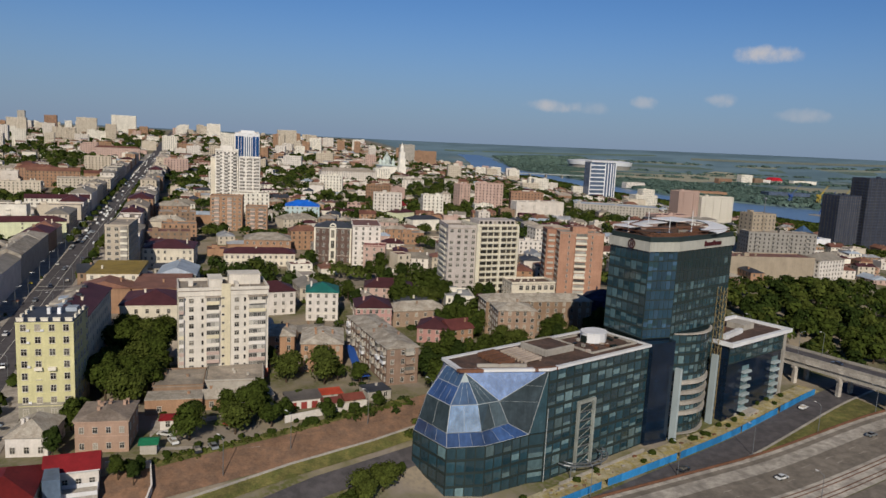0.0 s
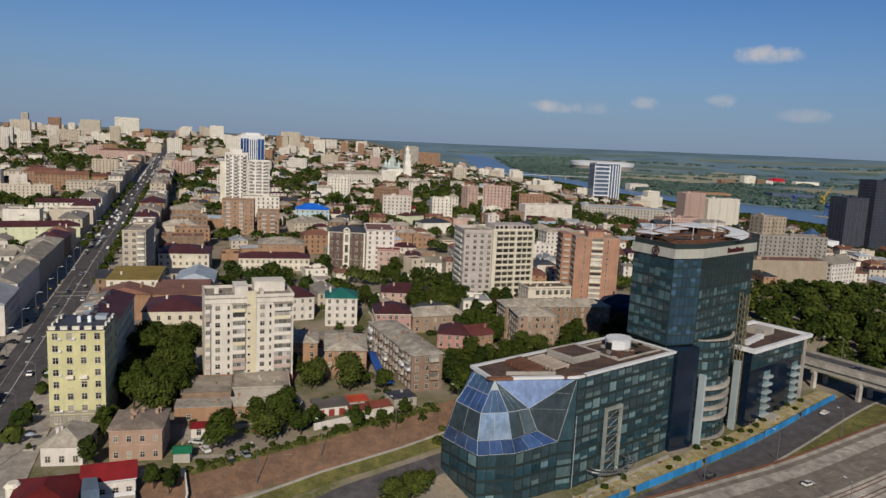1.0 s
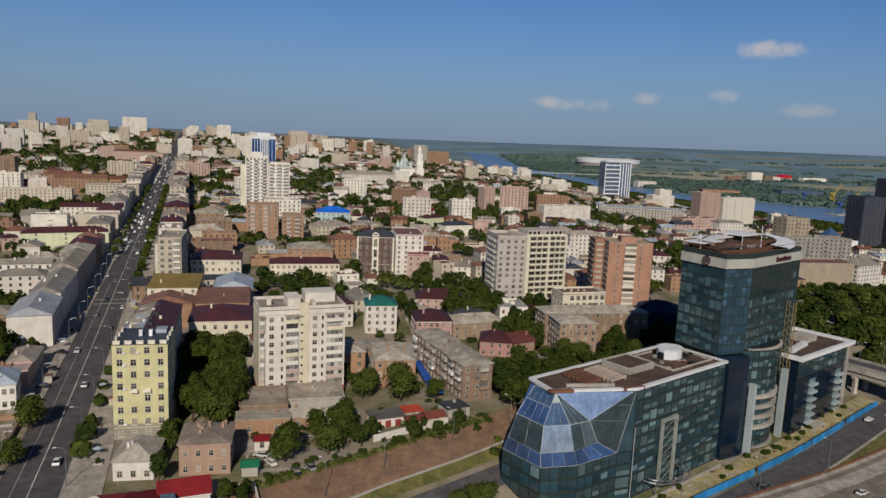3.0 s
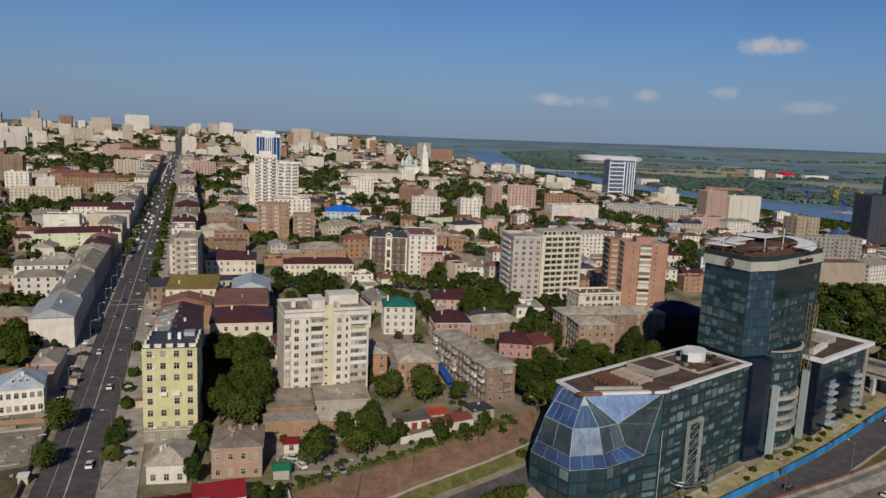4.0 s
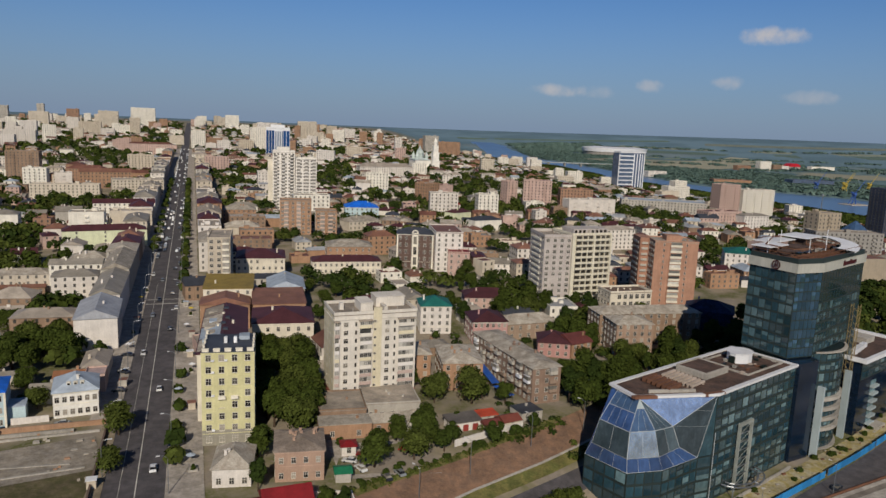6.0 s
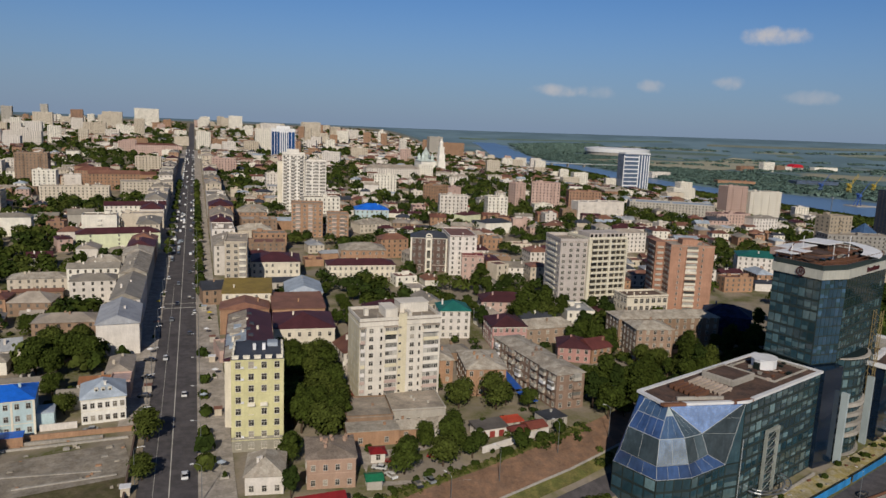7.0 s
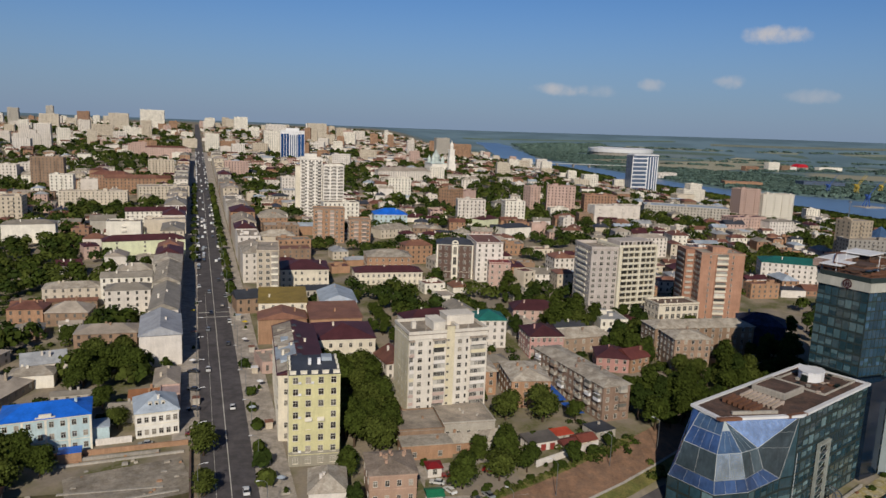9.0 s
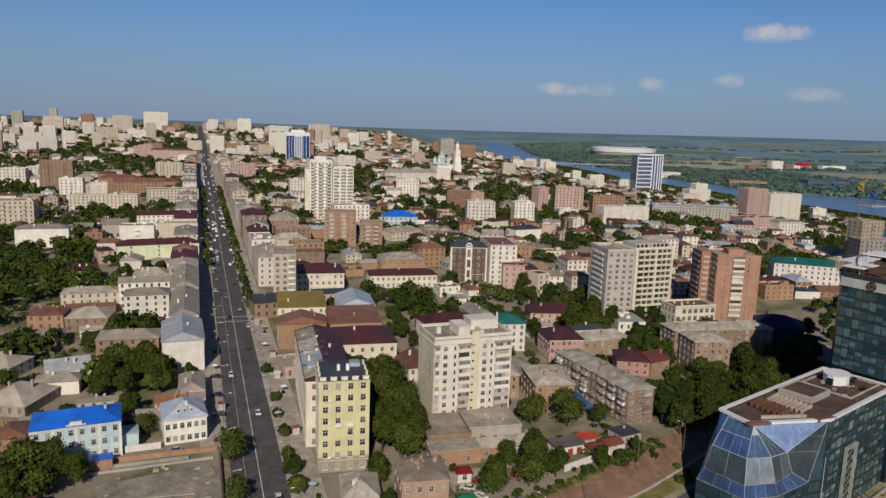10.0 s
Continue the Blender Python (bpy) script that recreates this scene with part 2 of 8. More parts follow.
def part(name, data, parent, m=None, label=""):
    """One mesh object under a thing or a part."""
    ob = new(name, data)
    ob.parent = parent
    if m is not None:
        ob.matrix_basis = m
    if label:
        ob["label"] = label
    return ob


def thing(name, label, category, m=None, group="", kind=""):
    ob = new(name)
    ob.empty_display_size = 0.5
    if m is not None:
        ob.matrix_basis = m
    return tagged(ob, label, category, group, kind)


WINDOWS = {}
SITES = []


def frame_grid(b, xs, zs, hole, y0, y1, mi=0, pane=None):
    """A slab pierced by rectangular holes, as one connected surface; pane: material index of glass that closes each hole at the back."""
    nx, nz, k = len(xs), len(zs), len(b.v)
    for y in (y0, y1):
        b.v += [(x, y, z) for z in zs for x in xs]
    at = lambda i, j, back: k + back * nx * nz + j * nx + i
    solid = lambda i, j: 0 <= i < nx - 1 and 0 <= j < nz - 1 and not hole(i, j)
    for j in range(nz - 1):
        for i in range(nx - 1):
            if not solid(i, j):
                if pane is not None:
                    b.f.append((at(i, j, 1), at(i + 1, j, 1), at(i + 1, j + 1, 1), at(i, j + 1, 1)))
                    b.m.append(pane)
                continue
            b.f.append((at(i, j, 0), at(i + 1, j, 0), at(i + 1, j + 1, 0), at(i, j + 1, 0)))
            b.m.append(mi)
            for di, dj, p, q in ((0, -1, (i, j), (i + 1, j)), (1, 0, (i + 1, j), (i + 1, j + 1)), (0, 1, (i + 1, j + 1), (i, j + 1)), (-1, 0, (i, j + 1), (i, j))):
                if not solid(i + di, j + dj):
                    b.f.append((at(*p, 0), at(*p, 1), at(*q, 1), at(*q, 0)))
                    b.m.append(mi)
    return b


def window_meshes(w, h, style):
    key = (round(w, 2), round(h, 2), style)
    if key not in WINDOWS:
        t, g = 0.1, 0.04
        xs = [-w / 2 - t, -w / 2, w / 2, w / 2 + t] if style == "plain" else [-w / 2 - t, -w / 2, -g, g, w / 2, w / 2 + t]
        zs = [-t, 0, h, h + t] if style != "cross" else [-t, 0, h * 0.64 - g, h * 0.64 + g, h, h + t]
        hole = lambda i, j: i % 2 == 1 and j % 2 == 1
        fr = frame_grid(Build(), xs, zs, hole, -0.12, -0.015)
        one = frame_grid(Build(), xs, zs, hole, -0.12, -0.015, 0, 1)
        pn = Build().face([(-w / 2, -0.02, 0), (w / 2, -0.02, 0), (w / 2, -0.02, h), (-w / 2, -0.02, h)])
        if style == "loggia":
            one = frame_grid(Build(), xs, zs, hole, -0.08, -0.015, 0, 1)
            WINDOWS[key] = (None, None, one.mesh("window", [M_FRAME, M_LOGGIA]))
            return WINDOWS[key]
        WINDOWS[key] = (fr.mesh("window", M_FRAME), pn.mesh("pane", M_PANE), one.mesh("window", [M_FRAME, M_CITYPANE]))
    return WINDOWS[key]


def add_window(root, m, w, h, style="cross", near=True):
    fr, pn, one = window_meshes(w, h, style)
    if near:
        ob = part("window", fr, root, m)
        part("pane", pn, ob)
    else:
        ob = part("window", one, root, m)
    return ob


def roof_mesh(kind, w, d, h, rise, over, mat, along="x"):
    b = Build()
    x0, x1, y0, y1 = -w / 2 - over, w / 2 + over, -over, d + over
    t = 0.22
    if kind == "flat":
        b.box(-w / 2 - 0.12, w / 2 + 0.12, -0.12, d + 0.12, h, h + 0.25)
        return b.mesh("roof", mat)
    if kind == "shed":
        b.face([(x0, y0, h + t), (x1, y0, h + t), (x1, y1, h + rise), (x0, y1, h + rise)])
        b.face([(x0, y0, h), (x0, y1, h + rise - t), (x1, y1, h + rise - t), (x1, y0, h)])
        b.face([(x0, y0, h), (x1, y0, h), (x1, y0, h + t), (x0, y0, h + t)])
        b.face([(x0, y0, h), (x0, y0, h + t), (x0, y1, h + rise), (x0, y1, h)])
        b.face([(x1, y0, h), (x1, y1, h), (x1, y1, h + rise), (x1, y0, h + t)])
        b.face([(x1, y1, h), (x0, y1, h), (x0, y1, h + rise), (x1, y1, h + rise)])
        return b.mesh("roof", mat)
    if kind == "gable":
        if along == "x":
            r0, r1 = (x0, (y0 + y1) / 2), (x1, (y0 + y1) / 2)
        else:
            r0, r1 = ((x0 + x1) / 2, y0), ((x0 + x1) / 2, y1)
    else:
        cut = min(w, d) / 2 * 0.95
        if w >= d:
            r0, r1 = (x0 + cut, (y0 + y1) / 2), (x1 - cut, (y0 + y1) / 2)
        else:
            r0, r1 = ((x0 + x1) / 2, y0 + cut), ((x0 + x1) / 2, y1 - cut)
    c = [(x0, y0), (x1, y0), (x1, y1), (x0, y1)]
    z = h + t
    R0, R1 = (*r0, z + rise), (*r1, z + rise)
    C = [(*p, z) for p in c]
    if abs(r0[1] - r1[1]) < 1e-6:
        b.face([C[0], C[1], R1, R0]).face([C[2], C[3], R0, R1]).face([C[1], C[2], R1]).face([C[3], C[0], R0])
    else:
        b.face([C[1], C[2], R1, R0]).face([C[3], C[0], R0, R1]).face([C[0], C[1], R0]).face([C[2], C[3], R1])
    b.prism(c, h, z)
    return b.mesh("roof", mat)


def house(name, label, category, p0, p1, depth, h, wall, roof="hip", rmat=None, rise=2.6, over=0.45, storeys=3, bays=5, side=4,
          win=(1.1, 1.6), style="cross", near=True, base=None, along="x", trim=None, plinth=None, chimneys=1, parapet=0.0,
          group="", skip=(), left=True, right=True, z=None, sill=0.95, ground_floor=True, wpart="wall"):
    """A house whose front runs from p0 to p1, with depth behind it: walls, roof, string courses and each window."""
    a, c = Vector(p0), Vector(p1)
    mid, w = (a + c) / 2, (c - a).length
    yaw = math.atan2(c.y - a.y, c.x - a.x)
    m = Matrix.Translation((mid.x, mid.y, ground(mid.x, mid.y) if z is None else z)) @ Matrix.Rotation(yaw, 4, "Z")
    root = thing(name, label, category, m, group)
    near = near and mid.y < 300
    left, right = left and mid.x > -25, right and mid.x < 70
    SITES.append((mid.x - math.sin(yaw) * depth / 2, mid.y + math.cos(yaw) * depth / 2, w / 2, depth / 2, yaw))
    body = Build().box(-w / 2, w / 2, 0, depth, -5.0, h)
    part(wpart, body.mesh(wpart, wall), root)
    part("roof", roof_mesh(roof, w, depth, h, rise, over, rmat or M_TAR, along), root)
    if roof == "gable":
        g = Build()
        t = h + 0.02
        if along == "x":
            for s in (-1, 1):
                g.face([(s * w / 2, 0, t), (s * w / 2, depth, t), (s * w / 2, depth / 2, t + rise)])
        else:
            for yy in (0, depth):
                g.face([(-w / 2, yy, t), (w / 2, yy, t), (0, yy, t + rise)])
        part("gable", g.mesh("gable", wall), root)
    if parapet:
        zz = h + 0.26
        part("parapet", Build().ring(-w / 2 - 0.15, w / 2 + 0.15, -0.15, depth + 0.15, 0.4, zz, zz + parapet).mesh("parapet", trim or wall), root)
    if trim:
        for nm, zz, hh, oo in (("cornice", h - 0.45, 0.42, 0.22), ("string_course", h / storeys, 0.2, 0.09)):
            part(nm, Build().ring(-w / 2 - oo, w / 2 + oo, -oo, depth + oo, oo + 0.05, zz, zz + hh).mesh(nm, trim), root)
    if plinth:
        part("plinth", Build().box(-w / 2 - 0.08, w / 2 + 0.08, -0.08, depth + 0.08, -5, plinth[0]).mesh("plinth", plinth[1]), root)
    rnd = random.Random(int(abs(p0[0] * 31 + p0[1] * 17) * 10))
    for i in range(chimneys):
        cx, cy = rnd.uniform(-w * 0.36, w * 0.36), rnd.uniform(depth * 0.25, depth * 0.75)
        top = h + (0.9 if roof == "flat" else rise * 0.9 + 0.7)
        part("chimney", Build().box(cx - 0.35, cx + 0.35, cy - 0.25, cy + 0.25, h, top).box(
            cx - 0.45, cx + 0.45, cy - 0.35, cy + 0.35, top, top + 0.14).mesh("chimney", wall), root)
    sh = h / storeys
    faces = [(bays, w, lambda u: Matrix.Translation((u - w / 2, 0, 0)))]
    if left:
        faces.append((side, depth, lambda u: Matrix.Translation((-w / 2, depth - u, 0)) @ Matrix.Rotation(-math.pi / 2, 4, "Z")))
    if right:
        faces.append((side, depth, lambda u: Matrix.Translation((w / 2, u, 0)) @ Matrix.Rotation(math.pi / 2, 4, "Z")))
    for fi, (n, length, place) in enumerate(faces):
        for k in range(storeys):
            for i in range(n):
                if (fi, k, i) in skip or rnd.random() < 0.03:
                    continue
                u = (i + 0.5) * length / n
                wh = min(win[1], sh * 0.62)
                add_window(root, place(u) @ Matrix.Translation((0, 0, k * sh + min(sill, sh * 0.32))), min(win[0], length / n * 0.62), wh, style, near)
    return root


# ---- ground, river, roads ----
def axis_steps(stops):
    """Grid lines: (start, end, step) runs."""
    out = []
    for a, b, s in stops:
        k = max(1, round((b - a) / s))
        out += [a + (b - a) * i / k for i in range(k)]
    return out + [stops[-1][1]]


def ground_material():
    m = bpy.data.materials.new("city_ground")
    m.use_nodes = True
    n, l = m.node_tree.nodes, m.node_tree.links
    bs = n["Principled BSDF"]
    bs.inputs["Roughness"].default_value = 0.97
    bs.inputs["Specular IOR Level"].default_value = 0.15
    tc = n.new("ShaderNodeTexCoord")

    def tex(scale, detail, lo, hi):
        t = n.new("ShaderNodeTexNoise")
        t.inputs["Scale"].default_value, t.inputs["Detail"].default_value = scale, detail
        l.new(tc.outputs["Object"], t.inputs["Vector"])
        r = n.new("ShaderNodeMapRange")
        r.inputs["From Min"].default_value, r.inputs["From Max"].default_value = lo, hi
        l.new(t.outputs["Fac"], r.inputs["Value"])
        return r.outputs[0]

    def mix(fac, a, b):
        x = n.new("ShaderNodeMix")
        x.data_type = "RGBA"
        l.new(fac, x.inputs[0])
        for i, s in ((6, a), (7, b)):
            if isinstance(s, tuple):
                x.inputs[i].default_value = s
            else:
                l.new(s, x.inputs[i])
        return x.outputs[2]

    yard = mix(tex(0.07, 5, 0.42, 0.58), lin("867d71"), lin("938774"))
    yard = mix(tex(0.045, 6, 0.45, 0.6), yard, lin("5a5c34"))
    yard = mix(tex(0.8, 5, 0.45, 0.75), yard, lin("7d7467"))
    # plain colours are shifted to blue-grey so that they carry aerial haze
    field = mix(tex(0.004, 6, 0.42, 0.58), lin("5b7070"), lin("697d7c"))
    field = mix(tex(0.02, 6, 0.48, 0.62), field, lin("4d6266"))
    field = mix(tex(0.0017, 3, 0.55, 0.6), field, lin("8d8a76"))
    # with distance the ground fades into a painted haze colour
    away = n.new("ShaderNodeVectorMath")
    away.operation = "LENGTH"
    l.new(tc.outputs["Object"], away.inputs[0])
    haze_fade = n.new("ShaderNodeMapRange")
    haze_fade.inputs["From Min"].default_value, haze_fade.inputs["From Max"].default_value = 3300, 4200
    l.new(away.outputs["Value"], haze_fade.inputs["Value"])
    hazed_land = mix(tex(0.0035, 4, 0.4, 0.6), lin("586e78"), lin("667d88"))
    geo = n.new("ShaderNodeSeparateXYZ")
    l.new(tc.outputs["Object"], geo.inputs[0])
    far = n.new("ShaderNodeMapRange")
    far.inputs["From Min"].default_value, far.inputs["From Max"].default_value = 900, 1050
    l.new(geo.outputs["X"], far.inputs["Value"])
    l.new(mix(haze_fade.outputs[0], mix(far.outputs[0], yard, field), hazed_land), bs.inputs["Base Color"])
    return m


def build_ground():
    xs = axis_steps([(-6000, -1000, 250), (-1000, -140, 43), (-140, 380, 5), (380, 960, 20), (960, 1400, 20), (1400, 2600, 60), (2600, 8000, 300)])
    ys = axis_steps([(-1500, 80, 100), (80, 470, 5), (470, 900, 15), (900, 2400, 50), (2400, 7000, 150)])
    nx = len(xs)
    b = Build()
    b.v = [(x, y, ground(x, y)) for y in ys for x in xs]
    b.f = [(j * nx + i, j * nx + i + 1, (j + 1) * nx + i + 1, (j + 1) * nx + i) for j in range(len(ys) - 1) for i in range(nx - 1)]
    b.m = [0] * len(b.f)
    tagged(new("ground", b.mesh("ground", ground_material(), smooth=True)), "dusty city ground with yards, dry grass and hazed far river plain", "ground", kind="structure")


def strip(name, label, category, line, width, lift, mat, step=6.0, height=None, thick=0.0, kind="structure", offset=0.0):
    """A band that follows a line of (x, y) over the terrain."""
    pts = []
    for (ax, ay), (bx, by) in zip(line, line[1:]):
        k = max(1, int(math.hypot(bx - ax, by - ay) / step))
        pts += [(ax + (bx - ax) * i / k, ay + (by - ay) * i / k) for i in range(k)]
    pts.append(line[-1])
    b = Build()
    rows = []
    for i, p in enumerate(pts):
        q0, q1 = Vector(pts[max(0, i - 1)]), Vector(pts[min(len(pts) - 1, i + 1)])
        d = (q1 - q0).normalized()
        nrm = Vector((-d.y, d.x))
        c = Vector(p) + nrm * offset
        row = []
        for s in (-0.5, 0.5):
            e = c + nrm * width * s
            row.append((e.x, e.y, (ground(e.x, e.y) if height is None else height(e.x, e.y)) + lift))
        rows.append(row)
    for (a, c), (d, e) in zip(rows, rows[1:]):
        b.face([c, a, d, e])
        if thick:
            dn = lambda p: (p[0], p[1], p[2] - thick)
            b.face([a, dn(a), dn(d), d]).face([e, dn(e), dn(c), c])
    if thick:
        for a, c in (rows[0], rows[-1]):
            b.face([a, c, (c[0], c[1], c[2] - thick), (a[0], a[1], a[2] - thick)])
    ob = new(name, b.mesh(name, mat))
    return tagged(ob, label, category, kind=kind)


build_ground()

river = Build()
prev = None
for i in range(40):
    y = -400 + i * 150
    row = []
    for x in (bank(y) - 6, bank(y) + 90, bank(y) + river_width(y)):
        r = far_rise(x, y)
        row.append((x, y, WATER * (1 - r) + 53 * r))
    if prev:
        for k in range(2):
            river.face([prev[k], prev[k + 1], row[k + 1], row[k]])
    prev = row
M_WATER = material("river_water", "566b84", 0.3, grain=0.05, stain=0.1, bump=0.1, spec=0.5, size=6)
tagged(new("water", river.mesh("water", M_WATER)), "broad calm blue river beyond the city", "river", kind="structure")

AVE = [(-3, 90), (-3, 3100)]
strip("pavement_east", "pale paved sidewalk along the avenue, dusty", "sidewalk", [(9, 150), (9, 1500)], 9.4, 0.22, M_PAVE, thick=0.5)
strip("pavement_west", "pale paved sidewalk along the avenue, dusty", "sidewalk", [(-14.6, 238), (-14.6, 1500)], 8.2, 0.22, M_PAVE, thick=0.5)
strip("pavement_corner", "narrow dusty sidewalk beside the vacant lot", "sidewalk", [(-11.8, 90), (-11.8, 237.9)], 2.6, 0.22, material("dusty_paving", "8f8370", 0.95, grain=0.2, size=0.7, stain=0.3, second="7d725f"), thick=0.5)
strip("road", "grey asphalt avenue running straight to the skyline", "road", AVE, 15.0, 0.1, M_ASPH)
strip("road_marking", "worn white centre line", "road marking", [(-2.7, 120), (-2.7, 900)], 0.24, 0.125, M_MARK)
strip("road_marking", "worn white lane line", "road marking", [(-6.6, 120), (-6.6, 420)], 0.1, 0.125, M_MARK)
for y in (373.0, 381.0):
    strip("road_marking", "white line of the pedestrian crossing", "road marking", [(-10, y), (4.2, y)], 0.8, 0.125, M_MARK)

# ---- the highway in the hollow ----
HX, HY, HU = 170.8, 166.3, Vector((0.942, 0.335))
HN = Vector((0.335, -0.942))


def along(s, o):
    """Point s metres along the site fence and o metres towards the highway."""
    p = Vector((HX, HY)) + HU * s + HN * o
    return (p.x, p.y)


def highway_z(x, y):
    return ground(x, y)


def highway_at(s, o):
    """Point s metres along the highway's crash barrier and o metres beyond it."""
    return (253.0 + 0.984 * s + 0.178 * o, 175.3 + 0.178 * s - 0.984 * o)


M_HIWAY = material("highway_asphalt", "7c746a", 0.92, grain=0.12, size=0.5, stain=0.22, second="6e675e", vary=0.03)
M_PALECONC = material("pale_concrete", "b0a99e", 0.95, grain=0.2, stain=0.3, second="968f86")
M_SITE = material("dry_site_ground", "958857", 0.97, grain=0.3, size=0.6, stain=0.35, second="a39a80", vary=0.03)
strip("road_frontage", "dark asphalt side road beside the blue fence", "road", [along(-60, 8.5), along(175, 8.5)], 11.0, 0.12, M_ASPH, height=highway_z)
strip("road_highway", "wide grey highway with several lanes", "road", [highway_at(-200, 10.3), highway_at(160, 10.3)], 20.0, 0.2, M_HIWAY, height=highway_z)
verge = Build()
for i in range(19):
    rows = []
    for x in (226 + i * 4, 230 + i * 4):
        hi, lo = 166.3 + (0.335 * (x - 170.8) - 14.6) / 0.942, 175.6 + 0.181 * (x - 253)
        rows.append([(x, y, ground(x, y) + 0.24) for y in (min(lo, hi - 0.05), hi)])
    verge.face([rows[0][0], rows[1][0], rows[1][1], rows[0][1]])
tagged(new("verge", verge.mesh("verge", M_GRASS)), "wedge of dry grass between side road and highway", "verge", kind="structure")
strip("shoulder", "pale dusty shoulder of the highway", "road", [highway_at(-200, 1.1), highway_at(160, 1.1)], 1.6, 0.225, M_PALECONC, height=highway_z)
strip("concrete_strip", "pale worn concrete strip in the highway", "road", [highway_at(-200, 6.6), highway_at(160, 6.6)], 5.2, 0.225, M_PALECONC, height=highway_z)
for o in (12.4, 16.0):
    for i in range(14):
        strip("road_marking", "short worn lane dash on the highway", "road marking", [highway_at(-90 + i * 12, o), highway_at(-86 + i * 12, o)], 0.14, 0.24, M_PALECONC, height=highway_z)
strip("kerb_strip", "pale concrete strip between side road and highway", "kerb", [along(52, 14.3), along(175, 14.3)], 0.9, 0.35, M_CONC, height=highway_z, thick=0.4)
strip("crash_barrier", "brownish steel crash barrier along the highway", "barrier", [highway_at(-200, 0), highway_at(160, 0)], 0.35, 0.95, M_RUST, height=highway_z, thick=0.7)
strip("rail_bed", "pale dusty tram bed beside the highway", "tram bed", [highway_at(-200, 25), highway_at(160, 25)], 9.4, 0.21, M_PALECONC, height=highway_z)
for o in (21.8, 23.3, 26.2, 27.7):
    strip("rail", "rusty tram rail in the roadway", "rail", [highway_at(-200, o), highway_at(160, o)], 0.3, 0.3, M_RUST, height=highway_z, thick=0.1)
strip("site_ground", "weedy yellowish ground of the building site", "ground", [along(-52, -2.4), along(0, -2.6), along(60, -2.2), along(130, -1.6)], 8.4, 0.22, M_SITE, height=highway_z)
strip("road_far", "second carriageway of the highway", "road", [highway_at(-200, 40.5), highway_at(160, 40.5)], 21.0, 0.2, M_HIWAY, height=highway_z)
strip("verge_far", "dry grass beyond the highway", "verge", [highway_at(-200, 56), highway_at(160, 56)], 9.0, 0.2, M_GRASS, height=highway_z)

# ---- dirt strip, tram bed and lower street ----
strip("dirt_track", "reddish brown bare earth track", "dirt track", [(34, 167), (58, 176), (78, 183), (100.5, 191.5), (120, 199.8), (150, 214)], 12.4, 0.25, M_SOIL, step=4, offset=1.4)
strip("weed_strip", "yellowish weeds along the edge of the dirt track", "verge", [(50, 180.6), (62, 185.6), (80, 192), (100, 200.2), (124, 210.5)], 2.4, 0.32, M_GRASS, step=4)
strip("tram_bed", "yellowish grassy tram bed with rails", "tram bed", [(46, 160.5), (64, 168.8), (83, 177.4), (108, 186.9), (123, 193.5), (150, 206)], 4.2, 0.25, M_GRASS, step=4)
strip("road_lower", "grey asphalt street by the glass building", "road", [(50, 152), (70, 161.8), (90, 172), (112, 180.6), (140, 192)], 7.0, 0.2, M_ASPH, step=4)

# ---- buildings near the avenue ----
W_YEL, W_CREAM, W_WHITE = wall_mat("c6c092"), wall_mat("d2c9b6"), wall_mat("cfc8bf")
W_GREY, W_BEIGE, W_SALMON, W_LTBLUE = wall_mat("a8a297"), wall_mat("b8ac99"), wall_mat("b49a8e"), wall_mat("adc0c2")
B_RED, B_BROWN, B_ORANGE, B_DARK = brick_mat("94745e"), brick_mat("8a735f"), brick_mat("9d7c62"), brick_mat("6b5a50")
R_MAROON, R_RED, R_BLUE, R_GREEN = roof_mat("4c2b2e"), roof_mat("761b1f"), roof_mat("1f62c4", rough=0.4), roof_mat("1f5d55")
R_OLIVE, R_RUST, R_PALE, R_DARK = roof_mat("857136"), roof_mat("7c5848"), roof_mat("9fa9b3"), roof_mat("3d4047")

yellow = house("apartment_tower", "yellow plastered apartment tower with a notched white parapet", "apartment building",
               (13.6, 216.0), (27.8, 214.6), 17, 27.6, W_YEL, "flat", R_DARK, storeys=8, bays=4, side=5, win=(1.35, 1.75), chimneys=0, trim=W_YEL, plinth=(4.6, wall_mat("8f8a7c")))
merlon = Build().box(-0.9, 0.9, -0.25, 0.25, 0, 0.85).box(-1.0, 1.0, -0.32, 0.32, 0.85, 1.0).mesh("parapet_block", M_TRIM)
for i in range(5):
    part("parapet_block", merlon, yellow, Matrix.Translation((-6.1 + i * 3.05, 0.1, 27.85)))
for yy in (4.5, 9, 13.5):
    for s in (-1, 1):
        part("parapet_block", merlon, yellow, Matrix.Translation((s * 6.85, yy, 27.85)) @ Matrix.Rotation(math.pi / 2, 4, "Z"))
for k, x in ((4, -1.75), (4, 1.75)):
    part("balcony", Build().ring(x - 1.0, x + 1.0, -0.95, 0.02, 0.08, k * 3.45 + 0.2, k * 3.45 + 1.1).mesh("balcony", M_TRIM), yellow)
part("roof_vent", Build().box(-1.5, -0.6, 8, 9.2, 27.85, 29.6).mesh("roof_vent", M_WHITE), yellow)
part("roof_vent", Build().box(1.2, 2.1, 8, 9.2, 27.85, 29.6).mesh("roof_vent", M_WHITE), yellow)
part("roof_vent", Build().box(2.6, 5.6, 11, 14.5, 27.85, 29.0).mesh("roof_vent", R_PALE), yellow)
sill_mesh = Build().box(-0.8, 0.8, -0.22, 0.0, -0.12, 0.0).mesh("sill", M_TRIM)
aircon = Build().box(-0.4, 0.4, -0.45, -0.02, 0, 0.55).mesh("air_conditioner", M_WHITE)
ry = random.Random(6)
